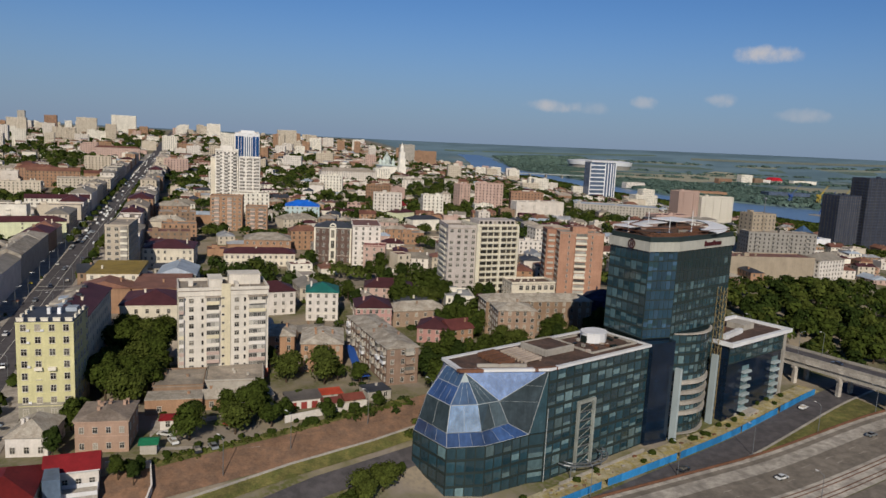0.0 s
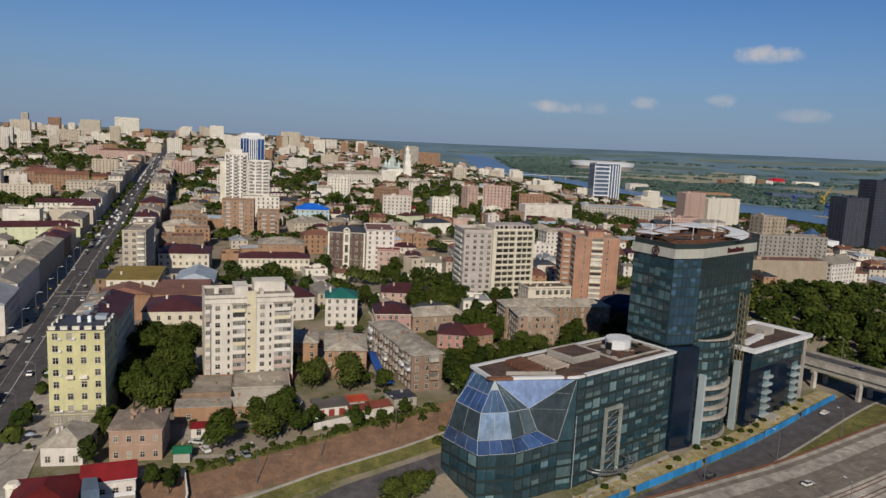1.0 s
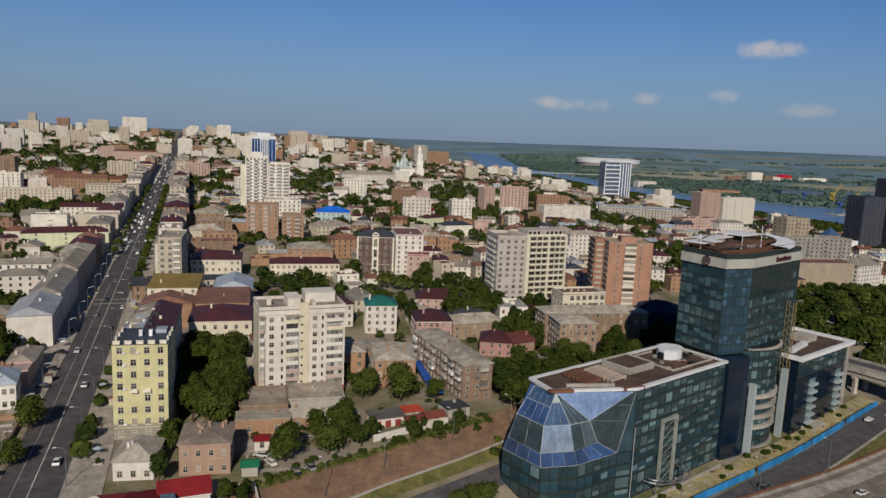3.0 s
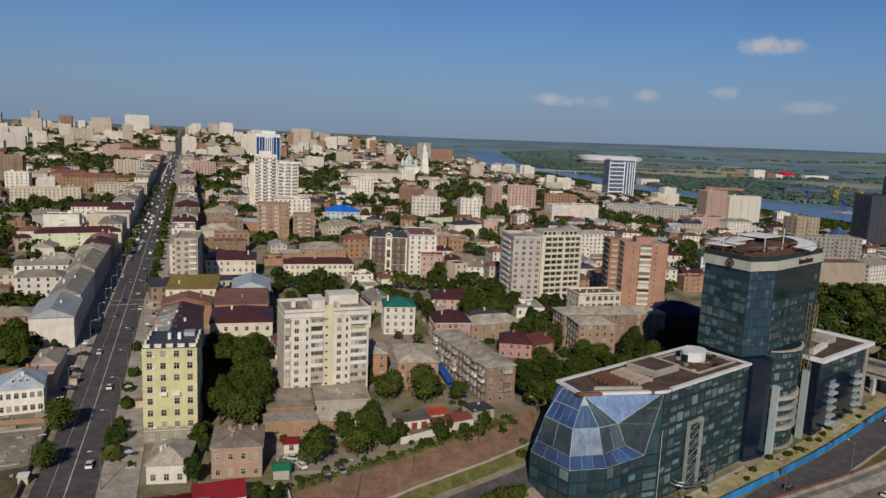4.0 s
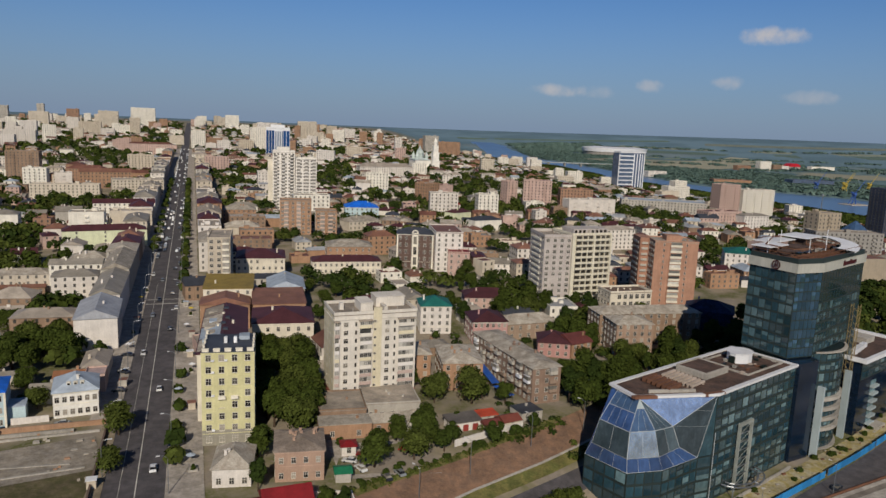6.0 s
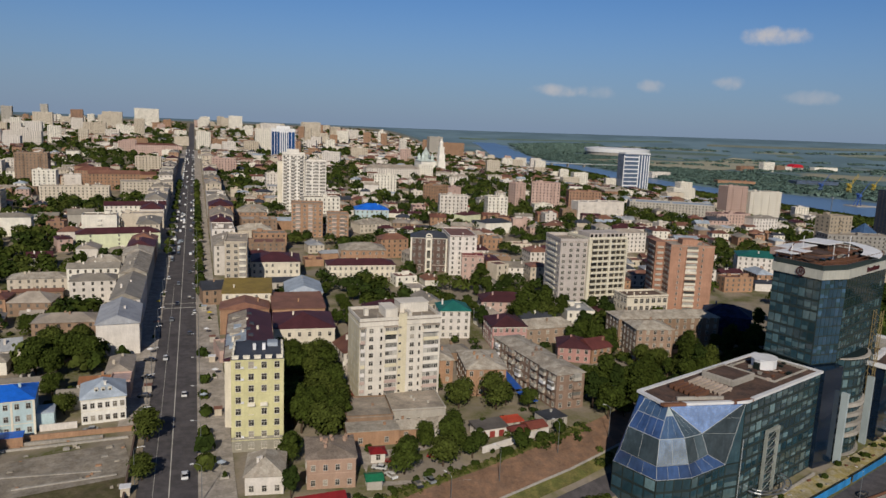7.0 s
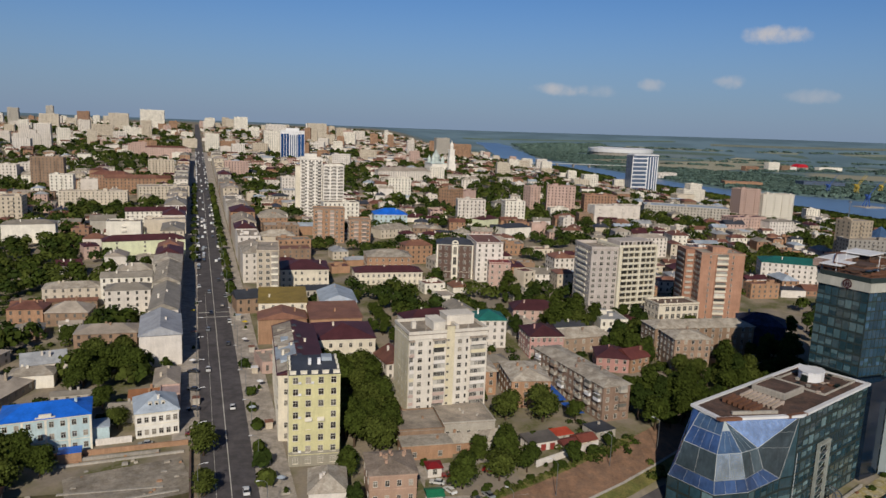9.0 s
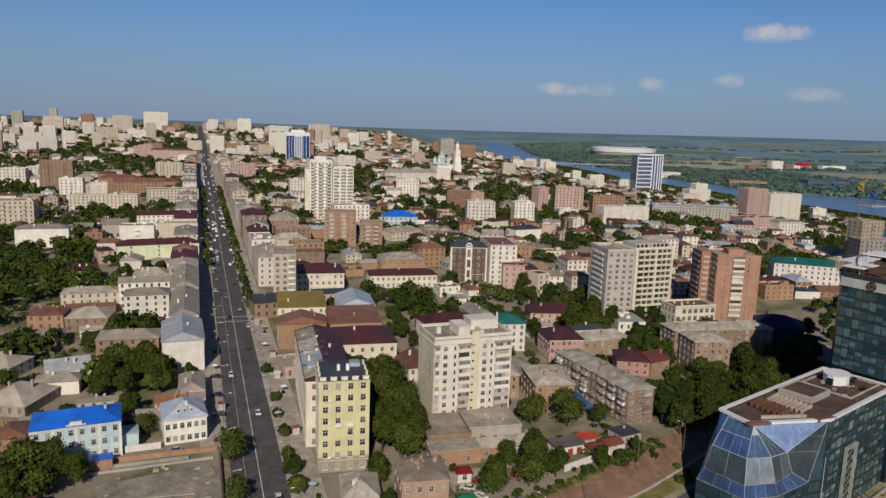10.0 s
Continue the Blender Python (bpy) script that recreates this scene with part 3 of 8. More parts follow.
for k in range(8):
    for i in range(4):
        u = (i + 0.5) * 14.27 / 4 - 14.27 / 2
        part("sill", sill_mesh, yellow, Matrix.Translation((u, -0.09, k * 3.45 + 0.95)))
        if ry.random() < 0.25:
            part("air_conditioner", aircon, yellow, Matrix.Translation((u + 1.2, 0, k * 3.45 + 0.9)))
for k in range(2, 8):
    part("string_course", Build().box(-7.2, 7.2, -0.07, 0.0, k * 3.45 + 0.1, k * 3.45 + 0.28).mesh("string_course", W_YEL), yellow)
for x in (-6.95, 6.95):
    part("quoin", Build().box(x - 0.3, x + 0.3, -0.1, 0.0, 4.6, 27.0).mesh("quoin", W_YEL), yellow)
wing_ = house("apartment_wing", "long pale yellow apartment house with a maroon roof", "apartment building", (12.4, 233.5), (27, 232.5), 54, 21.5, W_CREAM, "gable", R_MAROON,
              rise=2.2, along="y", storeys=6, bays=3, side=15, trim=M_TRIM, chimneys=4)
for ya, yb, c in ((1.5, 13, M_SLATE), (14, 27, R_PALE), (28.5, 40, M_SLATE), (41, 53, M_TAR)):
    part("roof_sheet", Build().face([(-7.5, ya, 21.86), (-1.0, ya, 23.72), (-1.0, yb, 23.72), (-7.5, yb, 21.86)]).face([(-7.5, yb, 21.8), (-1.0, yb, 23.6), (-1.0, ya, 23.6), (-7.5, ya, 21.8)]).face(
        [(-7.5, ya, 21.8), (-1.0, ya, 23.6), (-1.0, ya, 23.72), (-7.5, ya, 21.86)]).mesh("roof_sheet", c), wing_, None, "grey patched roofing sheet")
for yy, xx, c in ((9, -4.2, R_PALE), (17, -3.6, M_SLATE), (24, -4.4, M_SLATE), (31, -3.2, R_PALE), (44, -4, M_SLATE)):
    part("skylight", Build().prism([(xx - 2, yy), (xx + 2.6, yy + 0.6), (xx + 2.4, yy + 4.4), (xx - 2.1, yy + 3.6)], 21.8, 23.4 + xx * 0.05).mesh("skylight", c), wing_)
    part("roof_hatch", Build().box(xx + 3.2, xx + 4.8, yy + 1, yy + 3, 21.9, 24.3).mesh("roof_hatch", R_DARK), wing_)
house("cottage", "small white house with a grey slate roof", "house", (15.5, 190.5), (25, 189), 13, 5, W_WHITE, "hip", M_SLATE, rise=3.2, storeys=1, bays=3, side=3, chimneys=2)
house("town_house", "two-storey brown plastered house with many chimneys on its slate roof", "house", (31, 189.5), (43.5, 188), 13, 8.4, wall_mat("a38875"), "hip", material("brown_slate", "8d8073", 0.9, grain=0.2, size=0.5, stain=0.35, second="7b6e62"), rise=1.5, storeys=2, bays=4, side=3, trim=wall_mat("ac917f"), chimneys=9, win=(1.0, 1.5))
shop = house("restaurant", "white building with a bright red metal gable roof", "house", (26.9, 172.0), (38.2, 172.6), 7.8, 4.5, W_WHITE, "gable", R_RED, rise=2.6, storeys=1, bays=4, side=2, chimneys=0, z=-1.4)
part("gutter", Build().box(-5.9, 5.9, -0.62, -0.46, 4.42, 4.62).mesh("gutter", M_WHITE), shop)
part("terrace", Build().box(-2.0, 5.6, -5.0, -0.5, -4.0, 0.6).mesh("terrace", M_CONC), shop)
part("terrace_rail", Build().ring(-2.0, 5.6, -5.0, -0.5, 0.1, 0.6, 1.6).mesh("terrace_rail", M_WHITE), shop)
mainw = house("restaurant", "white building with a broad dark red hip roof", "house", (14.0, 160.4), (26.7, 160.4), 15.4, 5.2, W_WHITE, "hip", roof_mat("5f1b19"), rise=2.8, storeys=2, bays=5, side=3, chimneys=0, z=-1.6)
for x, y, z in ((1.4, 12.2, 6.2), (0.8, 5.0, 6.6)):
    part("roof_window", Build().box(x, x + 1.6, y, y + 1.0, z - 1.2, z + 0.5).mesh("roof_window", M_WHITE), mainw)
part("link", Build().prism([(7.4, 4.7), (11.0, 4.8), (9.9, 10.9), (6.9, 10.9)], -3, 6.4).mesh("link", roof_mat("59697c", rough=0.3)), mainw, None, "blue-grey glazed link")
part("turret", Build().tube((-7.2, 12.4, -3), (-7.2, 12.4, 5.6), 1.5, 1.5, 12).tube((-7.2, 12.4, 5.6), (-7.2, 12.4, 6.4), 1.9, 1.2, 12).mesh("turret", M_TRIM), mainw)
house("annex", "low grey flat-roofed annex in front of the tower", "annex", (47.6, 221), (62, 219.6), 16, 5, B_BROWN, "flat", M_TAR, storeys=1, bays=4, side=3, chimneys=2, parapet=0.4)
house("annex", "low concrete annex with hatches on its flat roof", "annex", (62.5, 223), (80, 221.5), 17, 5, W_GREY, "flat", M_TAR, storeys=1, bays=5, side=3, chimneys=3, parapet=0.4)
house("brick_shed", "long low brick shed with a flat roof", "shed", (46, 211.6), (61.6, 210.2), 7, 4.5, B_ORANGE, "flat", M_SLATE, storeys=1, bays=2, side=1, chimneys=1)
house("apartment_house", "cream three-storey house with dark maroon roof", "house", (33, 292), (56.5, 290), 24, 12.5, W_CREAM, "hip", R_MAROON, rise=3.6, storeys=3, bays=6, side=5, trim=M_TRIM)
house("warehouse", "windowless brown brick hall", "hall", (35.5, 322), (57.8, 320.5), 25, 12, B_ORANGE, "shed", R_RUST, rise=1.5, storeys=2, bays=0, side=3)
house("corner_house", "rust-roofed brown house facing the avenue", "house", (14, 328), (34.5, 326.5), 13, 11, B_ORANGE, "gable", R_RUST, rise=3, storeys=3, bays=0, side=4, along="y")
house("olive_house", "cream house with an olive green roof", "house", (15.5, 344), (36.8, 342), 26, 14, W_CREAM, "shed", R_OLIVE, rise=1.4, storeys=4, bays=5, side=6)
house("glazed_hall", "hall with a pale blue metal gable roof", "hall", (44, 348), (61, 346.5), 24, 12, W_BEIGE, "gable", R_PALE, rise=3.4, along="y", storeys=3, bays=4, side=4)
house("school", "cream two-storey house with maroon hip roof", "house", (33.8, 423), (60.5, 420.5), 26, 11, W_CREAM, "hip", R_MAROON, rise=3.4, storeys=3, bays=8, side=5, trim=M_TRIM)
house("apartment_tower", "grey-beige eight-storey apartment house with balconies", "apartment building", (18.4, 391), (29.4, 390), 30, 28, W_BEIGE, "flat", M_TAR, storeys=9, bays=3, side=8, win=(1.7, 1.6), parapet=0.6)
loggia_spots = [(bpy.data.objects["apartment_tower.001"], 1.6)]
house("clinic", "long single-storey cream building with dark roof and pediment", "house", (77, 426), (117, 422.5), 15, 7.4, W_CREAM, "hip", R_MAROON, rise=2.6, storeys=2, bays=13, side=4, trim=M_TRIM)
house("brick_house", "reddish brick house with rusty hip roof", "house", (90, 452), (118, 449), 20, 11, B_ORANGE, "hip", M_SLATE, rise=3.4, storeys=3, bays=7, side=4)
bb1 = house("brick_block", "brown brick apartment block with pale balconies", "apartment building", (73, 560), (96, 557), 16, 25, B_ORANGE, "flat", M_TAR, storeys=8, bays=6, side=4, near=False, win=(1.6, 1.5), parapet=0.8)
bb2 = house("brick_block", "narrow brown brick apartment block", "apartment building", (97.5, 545), (113, 543), 16, 19, B_ORANGE, "flat", M_TAR, storeys=6, bays=4, side=4, near=False, win=(1.6, 1.5), parapet=0.8)
house("blue_roofed_house", "pale blue house with a bright blue hip roof", "house", (137, 632), (166, 628), 22, 10.5, W_LTBLUE, "hip", R_BLUE, rise=4.5, storeys=3, bays=7, side=4, near=False, trim=M_TRIM)
house("red_roofed_house", "pale house with red roof and parapet", "house", (155.6, 412.5), (168, 408.5), 12, 14, W_SALMON, "flat", R_RED, storeys=4, bays=3, side=3, parapet=0.6)
house("white_block", "white apartment block with a flat rusty roof", "apartment building", (151.5, 424), (168, 421), 34, 24, W_WHITE, "flat", R_RUST, storeys=8, bays=4, side=7, parapet=0.5)
house("garage_house", "unfinished cream house with open window holes", "house", (208.8, 317), (232.2, 316), 13, 11.5, W_CREAM, "flat", B_DARK, storeys=3, bays=7, side=4, win=(1.9, 2.2), parapet=0.9, chimneys=5)
house("brick_apartments", "brown brick apartment house with balconies on its end wall", "apartment building", (177, 260.8), (192.8, 258), 14, 14, brick_mat("9a826f"), "hip", M_SLATE, rise=2, storeys=5, bays=5, side=4)
house("brick_apartments", "long grey-roofed brick apartment house", "apartment building", (178, 276), (226, 270), 13, 14, B_BROWN, "hip", M_SLATE, rise=2.2, storeys=5, bays=13, side=4)
house("covered_house", "house wrapped in dark blue scaffold netting", "house", (228, 284), (244, 270), 18, 12, material("blue_netting", "253252", 0.9, grain=0.35, size=1.2, stain=0.5, second="1c2538"), "hip",
      material("blue_netting", "253252"), rise=4, storeys=3, bays=0, side=0)
house("brick_house", "reddish brick three-storey house with pale slate roof", "house", (94.5, 241.5), (108.6, 238.8), 21, 10, B_ORANGE, "hip", M_SLATE, rise=2.4, storeys=3, bays=4, side=5, chimneys=4)
house("brick_house", "low brick wing with pale slate roof", "house", (82, 256), (94, 254), 14, 9, B_ORANGE, "hip", M_SLATE, rise=2.2, storeys=3, bays=3, side=3, chimneys=2)
house("pink_house", "pink house with white trim and dark maroon roof", "house", (124.0, 288.3), (139, 286.0), 17, 9.6, wall_mat("b58d86"), "hip", R_MAROON, rise=3.2, storeys=3, bays=6, side=5, trim=M_TRIM)
house("green_roofed_house", "pink and white house with a green hip roof", "house", (106, 306), (119.5, 303.6), 14, 12.5, W_WHITE, "hip", R_GREEN, rise=3.2, storeys=4, bays=4, side=4, trim=M_TRIM)
house("cottage", "pink brick cottage with a broad maroon hip roof", "house", (145, 268.5), (157, 263.0), 14, 6, wall_mat("a98078"), "hip", R_MAROON, rise=3.2, storeys=2, bays=4, side=3)
house("cottage", "brick cottage with a dull red gable roof", "house", (157.6, 262.6), (168, 264.8), 11, 6, B_ORANGE, "gable", roof_mat("6a3c38"), rise=3.0, storeys=2, bays=3, side=3)
house("maroon_house", "low house with a long maroon roof", "house", (140, 341), (163, 335), 15, 6, W_SALMON, "hip", R_MAROON, rise=3.6, storeys=2, bays=6, side=3, near=False)
house("apartment_house", "pale three-storey house with a maroon hip roof", "house", (78, 315), (103, 317.5), 15, 10.5, W_WHITE, "hip", R_MAROON, rise=3.4, storeys=3, bays=7, side=4, near=False)
house("cottage", "brownish cottage with beige hip roof", "house", (141, 290), (166, 291), 12, 7, brick_mat("95806d"), "hip", M_SLATE, rise=3, storeys=2, bays=6, side=3)
house("white_office", "white office with a dark green roof", "office building", (349, 401), (385, 376), 22, 13, W_WHITE, "hip", R_GREEN, rise=3.0, storeys=4, bays=12, side=4, near=False)
wh_house = house("white_house", "white two-storey house with grey-blue metal roof", "house", (-29, 245), (-16.6, 246.3), 14, 8, wall_mat("dedad0"), "hip", R_PALE, rise=3.6, storeys=2, bays=6, side=4, trim=M_TRIM)
house("gabled_house", "tall pale house with windowless gable and metal roof", "house", (-32, 308.5), (-16.6, 309), 30, 12.5, W_WHITE, "gable", roof_mat("989a9e"), rise=3.4, along="y", storeys=4, bays=0, side=8)
bluehouse = house("blue_roofed_house", "pale blue house with white trim and bright blue roof", "house", (-64, 239), (-40.8, 241.4), 13.5, 11, W_LTBLUE, "hip", R_BLUE, rise=2.6, storeys=3, bays=8, side=4, trim=M_TRIM)

for x in (-1.9, 0.0, 1.9):
    part("dormer", Build().box(x - 0.55, x + 0.55, 1.9, 4.0, 8.6, 10.4).mesh("dormer", M_TRIM), wh_house)
    part("dormer_window", Build().box(x - 0.35, x + 0.35, 1.84, 1.9, 9.2, 10.2).mesh("dormer_window", M_PANE), wh_house)
part("pediment", Build().prism([(-2.6, -0.35), (2.6, -0.35), (2.6, 0.5), (-2.6, 0.5)], 11.0, 11.5).prism([(-1.6, -0.35), (1.6, -0.35), (1.6, 0.5), (-1.6, 0.5)], 11.5, 12.3).mesh("pediment", M_TRIM), bluehouse)
for x in (-11.6, -5.9, 0, 5.9, 11.6):
    part("pilaster", Build().box(x - 0.3, x + 0.3, -0.14, 0.0, 0, 10.6).mesh("pilaster", M_TRIM), bluehouse)
part("side_bay", Build().box(11.75, 16.5, 2.5, 9, -2, 5.2).mesh("side_bay", W_LTBLUE), bluehouse)
part("side_bay_roof", Build().box(11.75, 16.7, 2.3, 9.2, 5.2, 5.5).mesh("side_bay_roof", R_PALE), bluehouse)


# ---- the glass complex ----
GYAW = radians(20)
GFRAME = Matrix.Translation((153.0, 171.0, 0)) @ Matrix.Rotation(GYAW, 4, "Z")
M_TGLASS = glass_mat("curtain_glass", "2c454e", 0.05, vary=0.35)
M_LIT = glass_mat("pale_curtain_glass", "60787c", 0.1, vary=0.45)
M_NAVY = glass_mat("navy_glass_cladding", "142233", 0.12, spec=0.5, vary=0.1)
# dome glass tints: the sky's reflection is put into the base colours
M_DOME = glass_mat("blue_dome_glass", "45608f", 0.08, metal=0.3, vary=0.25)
M_SKYGLASS = glass_mat("sky_reflection_glass", "cfdff0", 0.16, metal=0.75, vary=0.05)
# rough blue glass that keeps the sun's glint down
M_MATTEBLUE = glass_mat("matte_blue_glass", "3f5878", 0.5, metal=0.0, spec=0.25, vary=0.1)
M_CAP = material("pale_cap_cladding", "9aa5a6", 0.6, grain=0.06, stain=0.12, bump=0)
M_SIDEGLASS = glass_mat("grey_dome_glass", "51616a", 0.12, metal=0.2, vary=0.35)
M_MULL = material("dark_mullions", "303b3a", 0.5, 0.3, grain=0.1, stain=0.1, bump=0)
M_SLAB = material("spandrel", "19221f", 0.4, grain=0.1, stain=0.2, bump=0)
M_DECK = material("brown_roof_deck", "5c483e", 0.95, grain=0.25, size=0.7, stain=0.35, second="4a3d37", vary=0.02)
PANELS = {}


def panel_mesh(w, h, mat, blind=None):
    """A glass panel; blind: (from, to) shares of its height behind which the floor edge or a blind shows pale."""
    key = (round(w, 2), round(h, 2), mat.name, blind)
    if key not in PANELS:
        if blind:
            b = Build()
            zs = sorted({0.0, blind[0] * h, blind[1] * h, h})
            for z0, z1 in zip(zs, zs[1:]):
                b.box(-w / 2, w / 2, -0.06, 0.02, z0, z1, int(blind[0] * h <= z0 < blind[1] * h))
            PANELS[key] = b.mesh("panel", [M_TGLASS, mat])
        else:
            PANELS[key] = Build().box(-w / 2, w / 2, -0.06, 0.02, 0, h).mesh("panel", mat)
    return PANELS[key]


def facade(root, a, b, z0, z1, cols, rows, gap=0.35, band=0.75, pale=0.35, seed=1, glass=None, lit=None):
    """A curtain wall from a to b: a mullion grid with a glass panel in each field."""
    a, b = Vector(a), Vector(b)
    w, ang = (b - a).length, math.atan2(b.y - a.y, b.x - a.x)
    m = Matrix.Translation((a.x, a.y, z0)) @ Matrix.Rotation(ang, 4, "Z")
    cw, rh = w / cols, (z1 - z0) / rows
    xs = [0]
    for i in range(cols):
        xs += [i * cw + gap / 2, (i + 1) * cw - gap / 2]
    xs.append(w)
    zs = [0]
    for j in range(rows):
        zs += [j * rh + band * 0.6, (j + 1) * rh - band * 0.4]
    zs.append(rows * rh)
    grid = frame_grid(Build(), xs, zs, lambda i, j: i % 2 == 1 and j % 2 == 1, -0.16, 0.0)
    part("mullion_grid", grid.mesh("mullion_grid", M_MULL), root, m)
    rnd = random.Random(seed)
    share = [pale * rnd.choice((0.35, 0.8, 1.15, 1.25)) for i in range(cols)]
    for j in range(rows):
        for i in range(cols):
            bright = rnd.random() < share[i]
            mat = (lit or M_LIT) if bright else (glass or M_TGLASS)
            blind = rnd.choice((None, (0.0, 0.45), (0.0, 0.3), (0.55, 1.0), (0.2, 0.75))) if bright else None
            part("panel", panel_mesh(cw - gap, rh - band, mat, blind), root, m @ Matrix.Translation(((i + 0.5) * cw, -0.02, j * rh + band * 0.6)))


def slab(root, name, pts, z0, z1, mat, label=""):
    return part(name, Build().prism(pts, z0, z1).mesh(name, mat), root, None, label)


def loop_band(root, name, pts, t, z0, z1, mat, label=""):
    """A closed band along a polygon (counter-clockwise), t thick inwards."""
    n = len(pts)
    inner = []
    for i in range(n):
        p, q, r = Vector(pts[i - 1]), Vector(pts[i]), Vector(pts[(i + 1) % n])
        d0, d1 = (q - p).normalized(), (r - q).normalized()
        n0, n1 = Vector((-d0.y, d0.x)), Vector((-d1.y, d1.x))
        bis = (n0 + n1).normalized()
        inner.append(q + bis * t / max(0.35, bis.dot(n0)))
    b = Build()
    for loop in (pts, inner):
        for z in (z0, z1):
            b.v += [(p[0], p[1], z) for p in loop]
    for i in range(n):
        j = (i + 1) % n
        b.f += [(i, j, n + j, n + i), (2 * n + j, 2 * n + i, 3 * n + i, 3 * n + j), (n + i, n + j, 3 * n + j, 3 * n + i), (j, i, 2 * n + i, 2 * n + j)]
        b.m += [0] * 4
    return part(name, b.mesh(name, mat), root, None, label)


# low block
BASE = -13.0
gblock = thing("glass_office_block", "dark glass office block with faceted blue glass corner dome", "office building", GFRAME)
slab(gblock, "core", [(-29.9, 21.5), (-29.9, 7.5), (-20.4, 2.9), (-4.8, 1.9), (0.0, 0.45), (46.8, 0.45), (46.8, 21.8), (-29.9, 21.8)], BASE - 3, 2.0, M_SLAB)
slab(gblock, "core", [(-0.1, 0.35), (46.8, 0.35), (46.8, 21.8), (-19.8, 21.8), (-19.8, 12.4)], 2.0, 20.2, M_SLAB)
facade(gblock, (-30.2, 21.8), (-30.2, 7.2), BASE, 2.0, 4, 4, seed=3, pale=0.1)
facade(gblock, (-30.2, 7.2), (-20.5, 2.6), BASE, 2.0, 4, 4, seed=4, pale=0.12)
facade(gblock, (-20.5, 2.6), (-4.9, 1.6), BASE, 2.0, 5, 4, seed=5, pale=0.2)
facade(gblock, (0.0, 0.12), (47, 0.12), BASE, 20.3, 13, 9, seed=6, pale=0.66, gap=0.45, band=0.9)
facade(gblock, (46.8, 22.02), (-20.4, 22.02), 2.0, 20.3, 14, 5, seed=7, pale=0.15)
facade(gblock, (-4.9, 1.58), (0.0, 0.14), BASE, 2.0, 1, 4, seed=8, pale=0.5, gap=0.4)
# dome facets, each pane coloured by how it reflects the sky
RA = [(-30.2, 21.8, 2.0), (-30.2, 7.2, 2.0), (-20.5, 2.6, 2.0), (-4.9, 1.6, 2.0)]
RB = [(-29.9, 20.0, 6.0), (-30.2, 7.5, 6.0), (-21.6, 3.3, 6.0), (-11.4, 3.6, 6.0)]
RC = [(-28.2, 19.1, 13.0), (-28.6, 8.5, 13.0), (-21.8, 5.1, 13.0), (-14.9, 4.1, 13.0)]
APEX, TIP, CORNER = (-21.8, 11.0, 20.2), (-21.9, 18.7, 20.2), (0.0, 0.12, 20.3)


def pane(pts, mat, name="pane", thick=0.12):
    """A glass facet with a little thickness."""
    v = [Vector(p) for p in pts]
    nrm = (v[1] - v[0]).cross(v[2] - v[0]).normalized()
    mid = sum(v, Vector()) / len(v)
    b = Build()
    out = [mid + (p - mid) * 0.985 for p in v]
    back = [p - nrm * thick for p in out]
    b.face(out).face(list(reversed(back)))
    for i in range(len(v)):
        j = (i + 1) % len(v)
        b.face([out[j], out[i], back[i], back[j]])
    return part(name, b.mesh(name, mat), gblock)


M_BAR = material("glazing_bar_metal", "a9adad", 0.5, grain=0.06, stain=0.12, bump=0)


def bars(p, q, r, name="glazing_bar"):
    return part(name, Build().tube(p, q, r * 0.75, r * 0.75, 5).mesh(name, M_BAR), gblock)


def lerp(p, q, t):
    return tuple(Vector(p).lerp(Vector(q), t))


for rows_ in ((RA, RB), (RB, RC)):
    for i in range(3):
        a, b, c, d = rows_[0][i], rows_[0][i + 1], rows_[1][i + 1], rows_[1][i]
        k = 3 if rows_[0] is RA else 2
        for j in range(k):
            q = [lerp(a, b, j / k), lerp(a, b, (j + 1) / k), lerp(d, c, (j + 1) / k), lerp(d, c, j / k)]
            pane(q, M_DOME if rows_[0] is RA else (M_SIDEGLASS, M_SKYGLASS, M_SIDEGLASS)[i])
            bars(q[0], q[3], 0.05)
        bars(a, b, 0.11)
        bars(d, c, 0.11)
    bars(rows_[0][3], rows_[1][3], 0.11)
M0, M1 = lerp(RC[0], TIP, 0.55), lerp(RC[1], APEX, 0.55)
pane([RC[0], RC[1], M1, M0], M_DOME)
pane([M0, M1, APEX, TIP], M_MATTEBLUE)
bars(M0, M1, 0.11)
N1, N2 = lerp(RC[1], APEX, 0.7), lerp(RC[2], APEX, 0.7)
pane([RC[1], RC[2], N2, N1], M_MATTEBLUE)
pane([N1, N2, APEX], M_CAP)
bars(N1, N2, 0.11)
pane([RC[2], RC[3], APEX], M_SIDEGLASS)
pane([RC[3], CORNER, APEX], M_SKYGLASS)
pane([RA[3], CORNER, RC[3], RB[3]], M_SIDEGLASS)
pane([RA[3], (0.0, 0.1, 2.0), CORNER], M_TGLASS, "side_facet")
for k in (1, 2, 3):
    bars(lerp(RA[3], CORNER, k / 4), lerp(RB[3] if k < 2 else RC[3], RC[3] if k < 3 else CORNER, 0.0 if k < 3 else 0.5), 0.035)
for p, q in ((RC[1], RC[2]), (RC[2], RC[3])):
    for k in (1, 2):
        bars(lerp(p, q, k / 3), lerp(lerp(p, q, k / 3), APEX, 0.72), 0.035)
for k in (1, 2, 3):
    bars(lerp(RC[0], RC[1], k / 4), lerp(TIP, APEX, k / 4), 0.035)
pane([(-19.8, 21.9, 20.2), RA[0], RB[0], RC[0], TIP], M_DOME)
for p, q in ((RC[0], TIP), (RC[1], APEX), (RC[2], APEX), (RC[3], APEX), (RC[3], CORNER), (RA[3], CORNER), (RA[1], RB[1]), (RB[1], RC[1]), (TIP, APEX)):
    bars(p, q, 0.11)
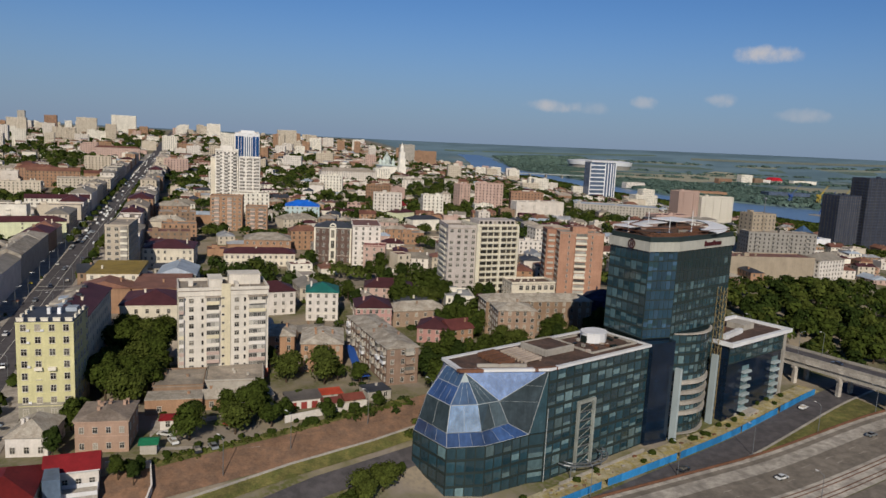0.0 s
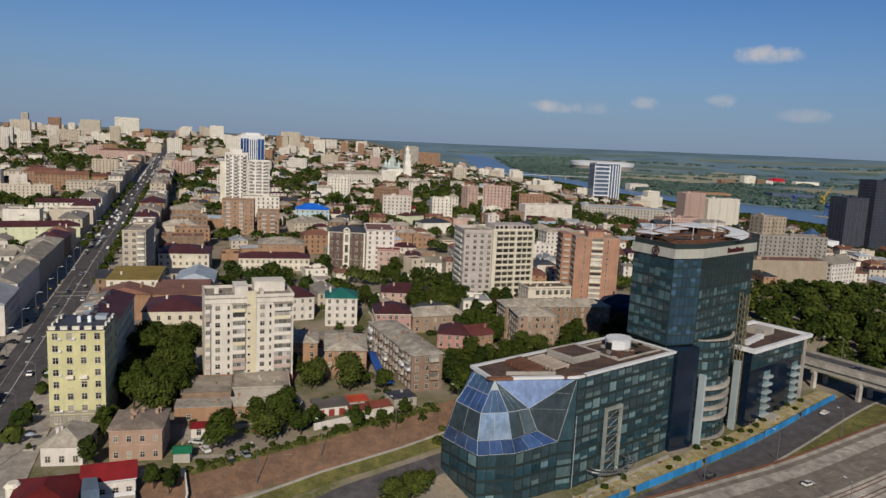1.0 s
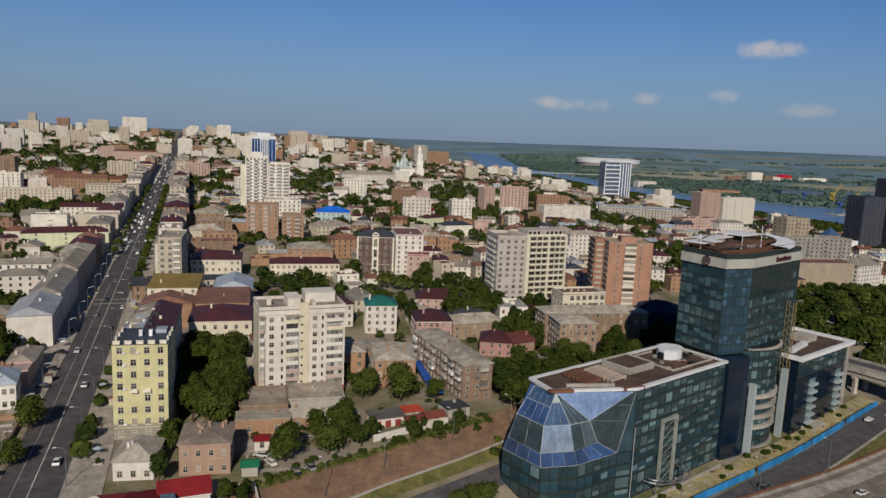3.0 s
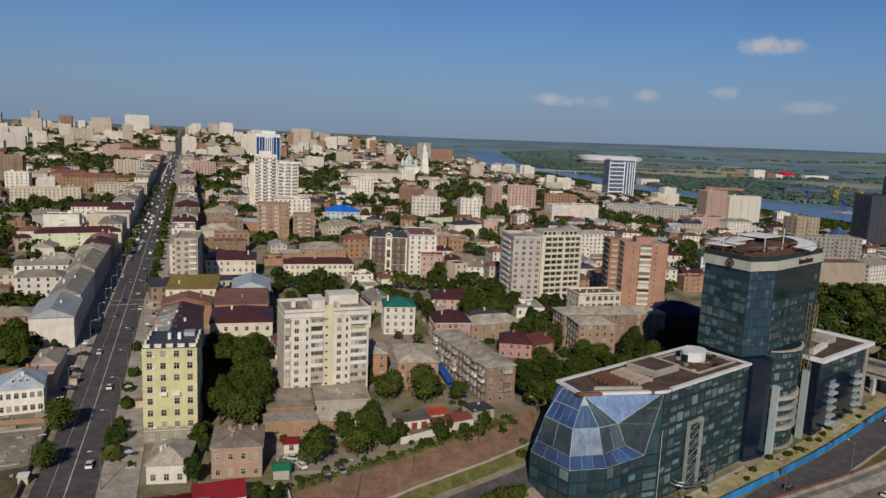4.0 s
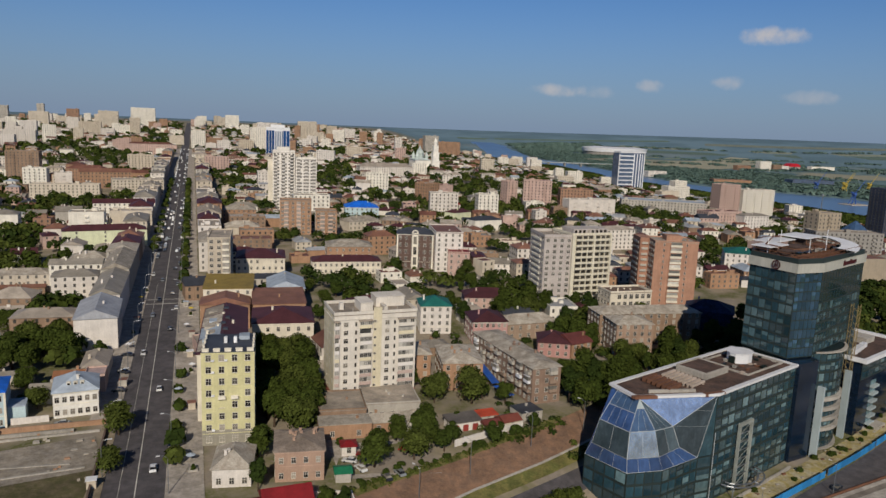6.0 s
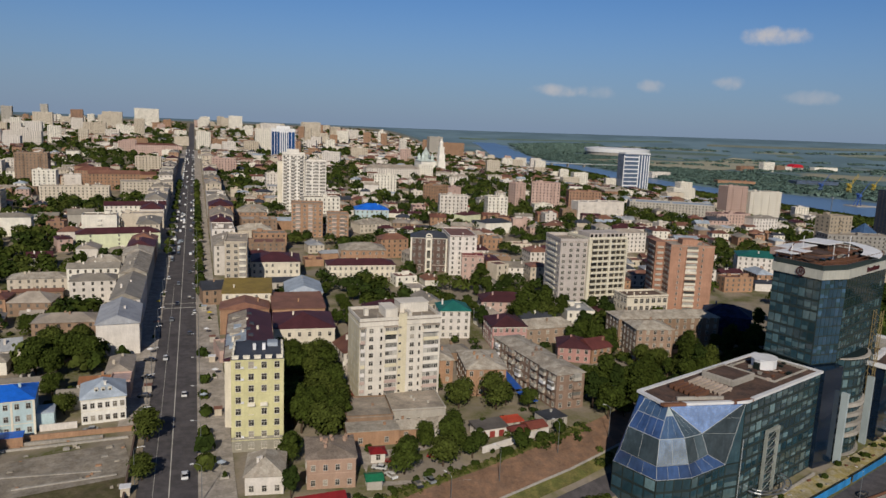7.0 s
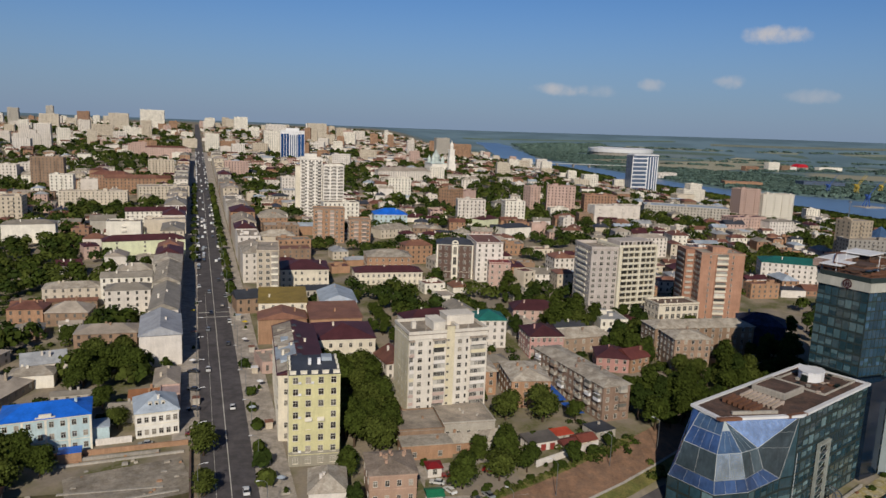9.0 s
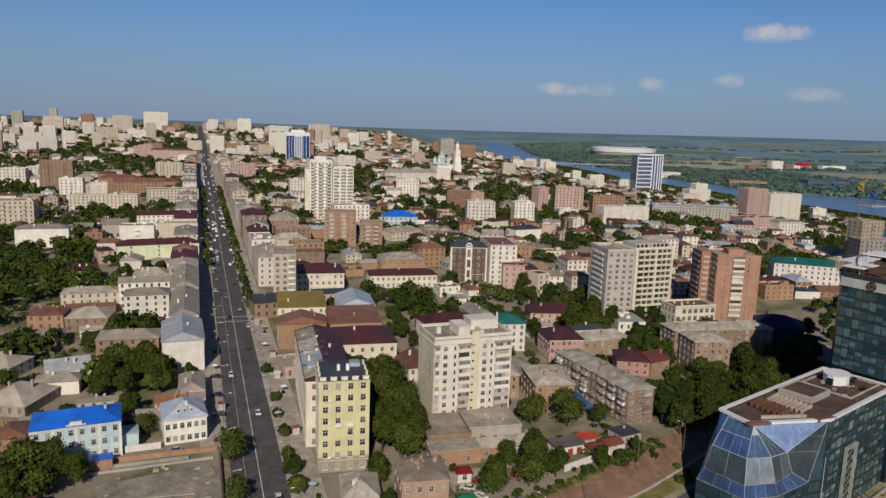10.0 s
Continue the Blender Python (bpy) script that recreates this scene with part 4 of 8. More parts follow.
# roof with white rim
ROOF = [(-0.6, -0.8), (47, -0.8), (47, 22.6), (-20.6, 22.6), (-23.4, 11.4), (-18.9, 9.0)]
slab(gblock, "roof_deck", [(0, 0.2), (46.6, 0.2), (46.6, 21.9), (-20, 21.9), (-22.6, 11.8), (-18.6, 9.9)], 20.3, 20.7, M_DECK)
loop_band(gblock, "roof_rim", ROOF, 1.25, 20.35, 21.1, M_WHITE, "white metal roof rim")
for (a, b) in (((-23.4, 11.4), (-17.5, 8.2)), ((-4.5, 1.2), (2.4, -0.8))):
    d = (Vector(b) - Vector(a)).normalized() * 0.0
    n_ = Vector((Vector(b) - Vector(a)).normalized().yx) * 0.06
    part("rim_cover", Build().prism([(a[0] + n_.x, a[1] - n_.y - 0.06), (b[0] + n_.x, b[1] - n_.y - 0.06), (b[0], b[1] + 1.2), (a[0], a[1] + 1.2)], 20.3, 21.14).mesh(
        "rim_cover", M_RUST), gblock, None, "unfinished brown rim cladding")


def roof_unit(root, x, y, z, w, d, h, mat, name="roof_unit"):
    b = Build().box(x, x + w, y, y + d, z, z + h).box(x - 0.12, x + w + 0.12, y - 0.12, y + d + 0.12, z + h - 0.2, z + h + 0.05)
    return part(name, b.mesh(name, mat), root)


drum = [(35 + 4.6 * math.cos(math.pi * (i + 0.5) / 6), 13.2 + 3.8 * math.sin(math.pi * (i + 0.5) / 6)) for i in range(12)]
part("stair_house", Build().prism(drum, 20.7, 23.7).prism([(35 + (x - 35) * 1.05, 13.2 + (y - 13.2) * 1.05) for x, y in drum], 23.7, 23.95).mesh("stair_house", M_WHITE), gblock, None, "rounded pale stair house")
part("stair_door", Build().box(29.9, 30.6, 12.2, 14.2, 20.7, 22.9).mesh("stair_door", M_SLAB), gblock)
part("plant_house", Build().box(7.5, 20, 8.5, 19.0, 20.7, 22.3).mesh("plant_house", M_CONC), gblock, None, "pale raised plant house")
part("plant_roof", Build().box(7.9, 19.6, 8.9, 18.6, 22.3, 22.4).mesh("plant_roof", M_DECK), gblock, None, "dark felt roof")
part("plant_parapet", Build().ring(7.5, 20, 8.5, 19.0, 0.4, 22.3, 22.75).mesh("plant_parapet", M_CONC), gblock)
part("roof_walkway", Build().ring(22.5, 44.5, 3.2, 19.5, 0.3, 20.7, 21.3).mesh("roof_walkway", M_CONC), gblock)
M_SLAT = material("weathered_vent_metal", "b3a394", 0.8, grain=0.15, stain=0.3)
slat = Build().box(0, 7.2, 0, 0.8, 0.6, 1.2).box(0.2, 0.6, 0.1, 0.6, 0, 0.6).box(6.6, 7.0, 0.1, 0.6, 0, 0.6).mesh("roof_slat", M_SLAT)
slat2 = Build().box(0, 6.6, 0, 1.0, 0.3, 1.5).mesh("roof_slat", M_RUST)
for i in range(8):
    part("roof_slat", slat, gblock, Matrix.Translation((-3.4 + i * 0.15, 6.2 + i * 1.5, 20.7)) @ Matrix.Rotation(0.06, 4, "Z"))
for i in range(6):
    part("roof_slat", slat2, gblock, Matrix.Translation((-11.6 + i * 0.2, 8.4 + i * 1.8, 20.7)) @ Matrix.Rotation(0.06, 4, "Z"))
part("roof_curb", Build().prism([(-17, 11.5), (-4.6, 4.4), (-4.2, 5.0), (-16.6, 12.1)], 20.7, 21.6).mesh("roof_curb", M_CONC), gblock)
rj = random.Random(8)
for i in range(26):
    roof_unit(gblock, rj.uniform(22, 44), rj.uniform(2.5, 20), 20.7, rj.uniform(0.5, 2.2), rj.uniform(0.4, 1.4), rj.uniform(0.2, 0.8), rj.choice((M_RUST, M_CONC, M_SLAT, M_SLAB)), "roof_item")
part("downpipe", Build().tube((0.3, -0.3, BASE - 2), (0.3, -0.3, 9.0), 0.1).mesh("downpipe", M_BAR), gblock)
# portal and canopy
M_PORTAL = material("weathered_grey_steel", "8f938c", 0.6, grain=0.15, stain=0.25, streak=0.2)
for x in (12.6, 19.6):
    part("portal_post", Build().box(x, x + 0.75, -1.3, -0.5, BASE - 2, 8.0).mesh("portal_post", M_PORTAL), gblock)
part("portal_beam", Build().box(12.6, 20.35, -1.32, -0.48, 8.0, 8.9).mesh("portal_beam", M_PORTAL), gblock)
for j in range(7):
    part("portal_brace", Build().tube((13.4, -0.9, BASE + 2 + j * 2.7), (19.6, -0.9, BASE + 4.7 + j * 2.7), 0.09).mesh("portal_brace", M_PORTAL), gblock)
    part("portal_rail", Build().box(13.7, 19.6, -1.0, -0.8, BASE + 2 + j * 2.7, BASE + 2.25 + j * 2.7).mesh("portal_rail", M_STEEL), gblock)
for r in (7.8, 6.0):
    arc = Build()
    pts = [(16 + r * 1.25 * math.cos(a), -0.6 - r * 0.85 * math.sin(a), BASE + 4.4) for a in [math.pi * i / 12 for i in range(13)]]
    for p, q in zip(pts, pts[1:]):
        arc.tube(p, q, 0.24, 0.24, 5)
    part("canopy_rail", arc.mesh("canopy_rail", M_STEEL), gblock)
for i in range(1, 12):
    a = math.pi * i / 12
    part("canopy_rib", Build().tube((16 + 7.5 * math.cos(a), -0.6 - 5.1 * math.sin(a), BASE + 4.4), (16 + 9.7 * math.cos(a), -0.6 - 6.6 * math.sin(a), BASE + 4.4), 0.12).mesh(
        "canopy_rib", M_STEEL), gblock)
for x in (9.0, 23.0):
    part("canopy_post", Build().tube((x, -3, BASE - 2), (x, -3, BASE + 3.6), 0.2).mesh("canopy_post", M_STEEL), gblock)

# tower
tower = thing("glass_tower", "tall dark glass hotel tower with white cornice band", "office building", GFRAME)
TP = [(50.5, 21.2), (48, 4), (58.5, 0.5), (95, 2), (100, 30), (80, 34)]
slab(tower, "core", [(50.8, 21.1), (48.3, 4.2), (58.6, 0.8), (94.8, 2.3), (99.7, 29.8), (80, 33.7)], BASE - 3, 51, M_SLAB)
M_BLUEGLASS = glass_mat("bluish_curtain_glass", "2b4557", 0.05, vary=0.2)
M_HIGHGLASS = glass_mat("dark_upper_glass", "1d3238", 0.05, vary=0.15)
M_DIM = glass_mat("dim_curtain_glass", "4d666c", 0.08, vary=0.4)
facade(tower, TP[0], TP[1], 21.6, 46.8, 7, 7, seed=11, pale=0.78, gap=0.22, band=0.75, lit=M_DIM)
facade(tower, TP[0], TP[1], 46.8, 50.4, 7, 1, seed=16, pale=0.08, gap=0.15, band=0.3)
facade(tower, TP[1], TP[2], 21.6, 50.4, 6, 9, seed=12, pale=0.35, gap=0.12, band=0.4, glass=M_BLUEGLASS, lit=glass_mat("clear_blue_glass", "3d5a72", 0.08, vary=0.3))
facade(tower, TP[2], TP[3], BASE, 39.8, 15, 15, seed=13, pale=0.74, gap=0.4, band=0.9, lit=M_DIM)
facade(tower, TP[2], TP[3], 39.8, 50.4, 15, 3, seed=15, pale=0.05, gap=0.14, band=0.3, glass=M_HIGHGLASS)
wide = [(49.7, 21.6), (47.3, 3.5), (58.4, -0.1), (95.5, 1.4), (100.7, 30.4), (80, 34.8)]
loop_band(tower, "cornice_band", wide, 0.6, 50.4, 53.4, material("pale_cladding", "a7a69c", 0.6, grain=0.06, stain=0.15, streak=0.15, bump=0), "pale cladding band")
loop_band(tower, "cornice_shade", [(p[0], p[1]) for p in TP], 0.6, 53.4, 55.0, M_MULL)
slab(tower, "roof_deck", [(50.9, 21), (48.4, 4.3), (58.7, 0.9), (94.6, 2.4), (99.5, 29.7), (80, 33.6)], 53.2, 53.8, M_DECK)
# sweeping white roof wing
crescent_o, crescent_i = [], []
for i in range(25):
    a = math.pi * (1.02 + 1.0 * i / 24)
    crescent_o.append((73 + 30 * math.cos(a), 16.5 + 17.6 * math.sin(a)))
    crescent_i.append((73 + 23 * math.cos(a), 18.5 + 14.0 * math.sin(a)))
wing = Build()
for i in range(13, 24):
    z0, z1 = 54.9 + 1.6 * (i / 24) ** 2, 54.9 + 1.6 * ((i + 1) / 24) ** 2
    o0, o1, i0, i1 = crescent_o[i], crescent_o[i + 1], crescent_i[i], crescent_i[i + 1]
    for dz, flip in ((0.45, False), (0.0, True)):
        q = [(*o0, z0 + dz), (*o1, z1 + dz), (*i1, z1 + dz + 0.5), (*i0, z0 + dz + 0.5)]
        wing.face(list(reversed(q)) if flip else q)
    wing.face([(*o0, z0), (*o1, z1), (*o1, z1 + 0.45), (*o0, z0 + 0.45)])
wing_mesh = wing.mesh("roof_wing", [M_MULL, M_WHITE])
for p in wing_mesh.polygons:
    p.material_index = 1 if p.index % 3 != 1 else 0
part("roof_wing", wing_mesh, tower, None, "curved roof wing, white towards one end")
for i in range(13, 25, 2):
    part("wing_strut", Build().tube((*crescent_i[i], 53.7), (*crescent_o[i], 55.2 + 1.6 * (i / 24) ** 2), 0.14).mesh("wing_strut", M_STEEL), tower)
roof_unit(tower, 70, 14, 53.8, 9, 6, 1.6, M_DECK, "plant_room")
loop_band(tower, "roof_rail", [(51.1, 20.8), (48.8, 4.7), (58.9, 1.4), (94.2, 2.9), (98.8, 29.4), (80, 33)], 0.22, 56.0, 56.22, M_RUST)
loop_band(tower, "roof_rail", [(51.1, 20.8), (48.8, 4.7), (58.9, 1.4), (94.2, 2.9), (98.8, 29.4), (80, 33)], 0.18, 54.9, 55.1, M_RUST)
loop_band(tower, "roof_rail", [(57, 20), (54.5, 9), (62, 6.5), (88, 8), (92, 26), (78, 28)], 0.3, 56.8, 57.1, M_RUST)
for x0, x1, y0, y1, z in ((53, 66, 16, 23, 56.4), (84, 98, 18, 29, 57.0), (66.3, 83.7, 22, 29.5, 56.2)):
    part("canopy_plate", Build().box(x0, x1, y0, y1, z, z + 0.3).mesh("canopy_plate", M_WHITE), tower, None, "white roof plate")
    for x, y in ((x0 + 0.4, y0 + 0.4), (x1 - 0.4, y0 + 0.4), (x1 - 0.4, y1 - 0.4), (x0 + 0.4, y1 - 0.4)):
        part("post", Build().tube((x, y, 53.7), (x, y, z), 0.15).mesh("post", M_RUST), tower)
for i in range(16):
    x, y = ((49.0 + i * 1.3, 4.7 - i * 0.42) if i < 8 else (60 + (i - 8) * 4.6, 1.5 + (i - 8) * 0.2))
    part("rail_post", Build().tube((x, y + 0.2, 53.7), (x, y + 0.2, 56.1), 0.12).mesh("rail_post", M_RUST), tower)
roof_unit(tower, 58, 11, 53.8, 6, 5, 1.6, M_DECK, "plant_room")
roof_unit(tower, 62, 22, 53.8, 16, 7, 2.2, material("pink_render", "a08a80", 0.9), "plant_room")
roof_unit(tower, 86, 19, 53.8, 8, 8, 2.2, M_DECK, "plant_room")
rr = random.Random(3)
for i in range(26):
    roof_unit(tower, rr.uniform(53, 92), rr.uniform(8, 28), 53.8, rr.uniform(0.8, 3), rr.uniform(0.8, 2.5), rr.uniform(0.5, 1.6), rr.choice((M_RUST, M_CONC, M_STEEL, M_SLAB)), "roof_item")
roof_unit(tower, 84, 11, 53.8, 9, 7, 1.5, M_RUST, "plant_room")
for x, y, hh in ((64, 8, 7), (79, 9, 8.5), (72, 22, 7), (55, 18, 6)):
    part("mast", Build().tube((x, y, 53.7), (x, y, 53.7 + hh), 0.18, 0.12).mesh("mast", M_WHITE), tower)
for i in range(12):
    x = 52 + i * 3.8
    part("roof_bracket", Build().box(x, x + 0.3, 4.4, 8.4, 53.8, 55.2).mesh("roof_bracket", M_RUST), tower)
# round sign and dark bars in place of the lettering
disc = Build()
N = 20
for i in range(N):
    a0, a1 = 2 * math.pi * i / N, 2 * math.pi * (i + 1) / N
    disc.face([(1.15 * math.cos(a0), -0.1, 1.15 * math.sin(a0)), (1.15 * math.cos(a1), -0.1, 1.15 * math.sin(a1)),
               (1.6 * math.cos(a1), -0.1, 1.6 * math.sin(a1)), (1.6 * math.cos(a0), -0.1, 1.6 * math.sin(a0))])
disc.box(-0.55, -0.25, -0.12, 0, -0.8, 0.8).box(0.25, 0.55, -0.12, 0, -0.8, 0.8).box(-0.25, 0.25, -0.12, 0, -0.15, 0.15)
ang = math.atan2(3.5 - 21.6, 47.3 - 49.7)
part("sign", disc.mesh("sign", material("dark_red_sign", "451a1e", 0.6)), tower,
     Matrix.Translation((48.0, 11.0, 52.0)) @ Matrix.Rotation(ang, 4, "Z"), "round dark red sign")
ang2 = math.atan2(1.5, 37.1)
for i in range(8):
    part("sign_bar", Build().box(0, 1.0, -0.25, 0, 0, 1.7 if i in (0, 4) else 1.25).mesh("sign_bar", MATS["dark_red_sign"]), tower,
         Matrix.Translation((74 + i * 1.45, -0.1 + (74 + i * 1.45 - 58.4) * 0.0404 - 0.05, 51.2)) @ Matrix.Rotation(ang2, 4, "Z"))
# navy slab, pylons and curved bay
slab(tower, "navy_slab", [(47.2, -1.2), (57.6, -2.6), (60.5, 2.0), (47.2, 5.8)], BASE - 3, 21.2, M_NAVY, "smooth navy glass slab")
for x, y, top in ((58.4, -5.0, 12.0), (83.4, -3.4, 12.5)):
    part("pylon", Build().prism([(x, y), (x + 1.15, y), (x + 1.1, y + 2.2), (x + 0.05, y + 2.2)], BASE - 3, top).mesh("pylon", M_CAP), tower, None, "pale concrete pylon")
bay = [(60 + 23.0 * i / 10, 0.4 - 3.6 * math.sin(math.pi * i / 10) ** 0.8) for i in range(11)]
slab(tower, "bay_core", [(60, 4.5)] + [(p[0], p[1] + 0.35) for p in bay] + [(83, 6.0)], BASE - 3, 22.5, M_SLAB)
for i in range(10):
    facade(tower, bay[i], bay[i + 1], BASE, 22.5, 1, 10, seed=20 + i, pale=0.4, gap=0.35, band=0.9)
for k in range(6):
    z = (BASE + 0.6, BASE + 7.4, BASE + 11.0, BASE + 14.6, BASE + 18.2, 22.4)[k]
    arc = Build()
    outer = [(60.2 + 22.6 * i / 10, -0.3 - 4.3 * math.sin(math.pi * i / 10) ** 0.8) for i in range(11)]
    for loop in (outer, bay):
        for zz in (z, z + (1.25 if 0 < k < 5 else 0.4)):
            arc.v += [(p[0], p[1], zz) for p in loop]
    for i in range(10):
        arc.f += [(i, i + 1, 12 + i, 11 + i), (11 + i, 12 + i, 34 + i, 33 + i), (i + 1, i, 22 + i, 23 + i)]
        arc.m += [0] * 3
    part("curved_balcony", arc.mesh("curved_balcony", M_CONC), tower, None, "pale curved balcony parapet")

# construction hoist beside the tower
hoist = thing("construction_hoist", "yellowish steel lattice hoist standing by the tower", "scaffold", GFRAME)
M_HOIST = material("hoist_paint", "7a6c4a", 0.7, grain=0.2, stain=0.2)
for dx, dy in ((0, 0), (2.4, 0), (2.4, 2.4), (0, 2.4)):
    part("post", Build().tube((86.5 + dx, -1.5 + dy, BASE - 3), (86.5 + dx, -1.5 + dy, 36), 0.14).mesh("post", M_HOIST), hoist)
for k in range(20):
    z = BASE + k * 2.45
    part("lattice", Build().tube((86.5, -1.5, z), (88.9, -1.5, z + 2.45), 0.08).mesh("lattice", M_HOIST), hoist)
    part("lattice", Build().tube((86.5, -1.5, z), (88.9, -1.5, z), 0.08).mesh("lattice", M_HOIST), hoist)
    part("lattice", Build().tube((86.5, 0.9, z + 2.45), (86.5, -1.5, z), 0.08).mesh("lattice", M_HOIST), hoist)

# low wing
lwing = thing("glass_wing", "low navy glass wing with white balconies and white roof rim", "office building", GFRAME)
slab(lwing, "core", [(89, -4.5), (129, -4.5), (129, 17), (89, 17)], BASE - 3, 15.2, M_NAVY)
part("end_wall", Build().box(129, 130.8, -5.2, 17, BASE - 3, 15.2).mesh("end_wall", M_CONC), lwing, None, "pale end wall")
loop_band(lwing, "roof_rim", [(88, -6.3), (132.5, -6.3), (132.5, 18), (88, 18)], 1.6, 15.2, 16.6, M_WHITE, "white roof rim")
slab(lwing, "roof_deck", [(89, -4.7), (131, -4.7), (131, 16.6), (89, 16.6)], 15.2, 15.6, M_DECK)
facade(lwing, (89, -4.65), (129, -4.65), 8.5, 15.2, 10, 2, seed=31, pale=0.3)
for x in (99.5, 121.5):
    for k in range(6):
        z = BASE + 2.2 + k * 2.9
        part("balcony", Build().box(x, x + 5.0, -5.9, -4.5, z, z + 0.85).mesh("balcony", M_CAP), lwing)
        part("balcony_window", Build().box(x + 0.2, x + 4.8, -4.62, -4.4, z + 1.0, z + 2.6).mesh("balcony_window", M_LIT), lwing)
part("gate_house", Build().box(100, 107, -9, -5.4, BASE - 2, BASE + 2.6).mesh("gate_house", M_CONC), lwing)
for i in range(4):
    roof_unit(lwing, 95 + i * 4.2, 0.5 + i * 0.6, 15.6, 3.0, 1.6, 1.7, M_WHITE, "air_conditioner")
roof_unit(lwing, 114, 4, 15.6, 8, 7, 2.2, M_CONC, "stair_house")
roof_unit(lwing, 94, 8, 15.6, 14, 6, 1.6, M_RUST, "plant_room")

# blue hoarding along the site
M_FENCE = material("blue_hoarding", "2f7fb8", 0.6, grain=0.12, stain=0.3, vary=0.25, bump=0.1)
fence = thing("site_fence", "bright blue sheet-metal hoarding round the building site", "fence", Matrix.Identity(4))
board = Build().box(0, 2.9, -0.05, 0.05, -1.0, 2.3).mesh("board", M_FENCE)
post_mesh = Build().box(-0.08, 0.08, 0.05, 0.2, -1.0, 2.3).mesh("post", M_STEEL)
LINE = [along(-54, 1.2), along(0, 1.4), along(35, 2.2), along(72, 2.4), along(98, 2.8), along(128, 3.0)]
for (ax, ay), (bx, by) in zip(LINE, LINE[1:]):
    length = math.hypot(bx - ax, by - ay)
    ang = math.atan2(by - ay, bx - ax)
    for i in range(int(length / 3)):
        x, y = ax + (bx - ax) * i * 3 / length, ay + (by - ay) * i * 3 / length
        m = Matrix.Translation((x, y, ground(x + 1.4 * math.cos(ang), y + 1.4 * math.sin(ang)) + 0.1)) @ Matrix.Rotation(ang, 4, "Z")
        part("board", board, fence, m)
        if i % 2 == 0:
            part("post", post_mesh, fence, m)

# ---- landmark houses ----
W_BLOCK, W_CREAMY, W_ROSE = wall_mat("cec7bb"), wall_mat("c9bfa3"), wall_mat("a2604f")
wt = house("white_tower_block", "white ten-storey apartment tower with glazed loggias and a dull red base", "apartment building", (54.9, 237.4), (83.0, 238.4), 16, 30.2, W_BLOCK,
           "flat", M_TAR, storeys=10, bays=0, side=4, win=(1.3, 1.4), chimneys=0, parapet=1.0, right=True)
part("side_cladding", Build().box(-14.15, -14.08, 0.4, 15.6, 2.6, 30.0).mesh("side_cladding", W_CREAMY), wt, None, "cream side wall")
part("base_band", Build().ring(-14.2, 14.2, -0.14, 16.14, 0.15, -3, 3.3).mesh("base_band", W_ROSE), wt, None, "dull red base band")
part("stair_shaft", Build().box(-0.9, 1.9, -0.3, 0.2, 0, 32.6).mesh("stair_shaft", W_CREAMY), wt, None, "cream stair shaft")
part("head_band", Build().ring(-14.3, 14.3, -0.2, 16.2, 0.25, 28.7, 28.95).mesh("head_band", W_BLOCK), wt)
part("penthouse", Build().box(-4.6, -0.4, 3.0, 11.5, 30.4, 33.4).box(-4.8, -0.2, 2.8, 11.7, 33.4, 33.6).mesh("penthouse", W_BLOCK), wt)
part("penthouse", Build().box(2.2, 12.4, 8.5, 15.4, 30.4, 33.8).box(2.0, 12.6, 8.3, 15.6, 33.8, 34.0).mesh("penthouse", W_BLOCK), wt)
part("roof_house", Build().box(-10.8, -9.4, 7.0, 8.6, 30.4, 32.8).mesh("roof_house", W_BLOCK), wt)
part("roof_house", Build().box(3.6, 4.8, 3.2, 8.4, 30.4, 31.8).mesh("roof_house", W_BLOCK), wt)
for x in (-7, 8.5):
    part("roof_vent", Build().tube((x, 4, 30.4), (x, 4, 31.5), 0.25, 0.25, 8).mesh("roof_vent", M_CONC), wt)
fronts = [Build().box(0, 1, -0.95, -0.8, 0, 1.0).box(0, 1, -0.95, 0.0, -0.14, 0).mesh("balcony", m) for m in (W_BLOCK, wall_mat("d0cac3"), wall_mat("ae9a90"), W_CREAMY)]
rwt = random.Random(14)
for k in range(10):
    z = k * 2.78 + 0.95
    for x, w in ((-10.2, 1.35), (3.9, 1.35)):
        add_window(wt, Matrix.Translation((x, 0, z + 0.5)), w, 1.4, "cross")
    for x in (-6.8, 6.5):
        add_window(wt, Matrix.Translation((x, 0, z + 0.5)), 0.6, 1.35, "plain")
    add_window(wt, Matrix.Translation((-0.4, -0.3, z + 1.7)), 0.75, 0.6, "plain")
    for x, w in ((-5.6, 4.0), (7.7, 5.4), (-14.0, 1.5)):
        deep = rwt.choice((0, 0, 1, 1, 2, 3)) if k > 3 or x < -14 else 2
        part("balcony", fronts[deep], wt, Matrix.Translation((x, 0, z)) @ Matrix.Diagonal((w, 1, 1, 1)))
        n_ = max(1, round(w / 1.3))
        if rwt.random() < 0.82:
            for i in range(n_):
                add_window(wt, Matrix.Translation((x + (i + 0.5) * w / n_, -0.8, z + 1.1)), w / n_ - 0.16, 1.3, "loggia", near=False)
        else:
            part("open_loggia", Build().box(x + 0.1, x + w - 0.1, -0.03, 0.0, z + 0.2, z + 2.4).mesh("open_loggia", M_LOGGIA), wt)
for x, w in ((-5.9, 4.6), (7.4, 6.0), (-14.2, 1.9)):
    part("loggia_hood", Build().box(x, x + w, -1.2, 0, 28.2, 28.6).mesh("loggia_hood", M_TAR), wt)
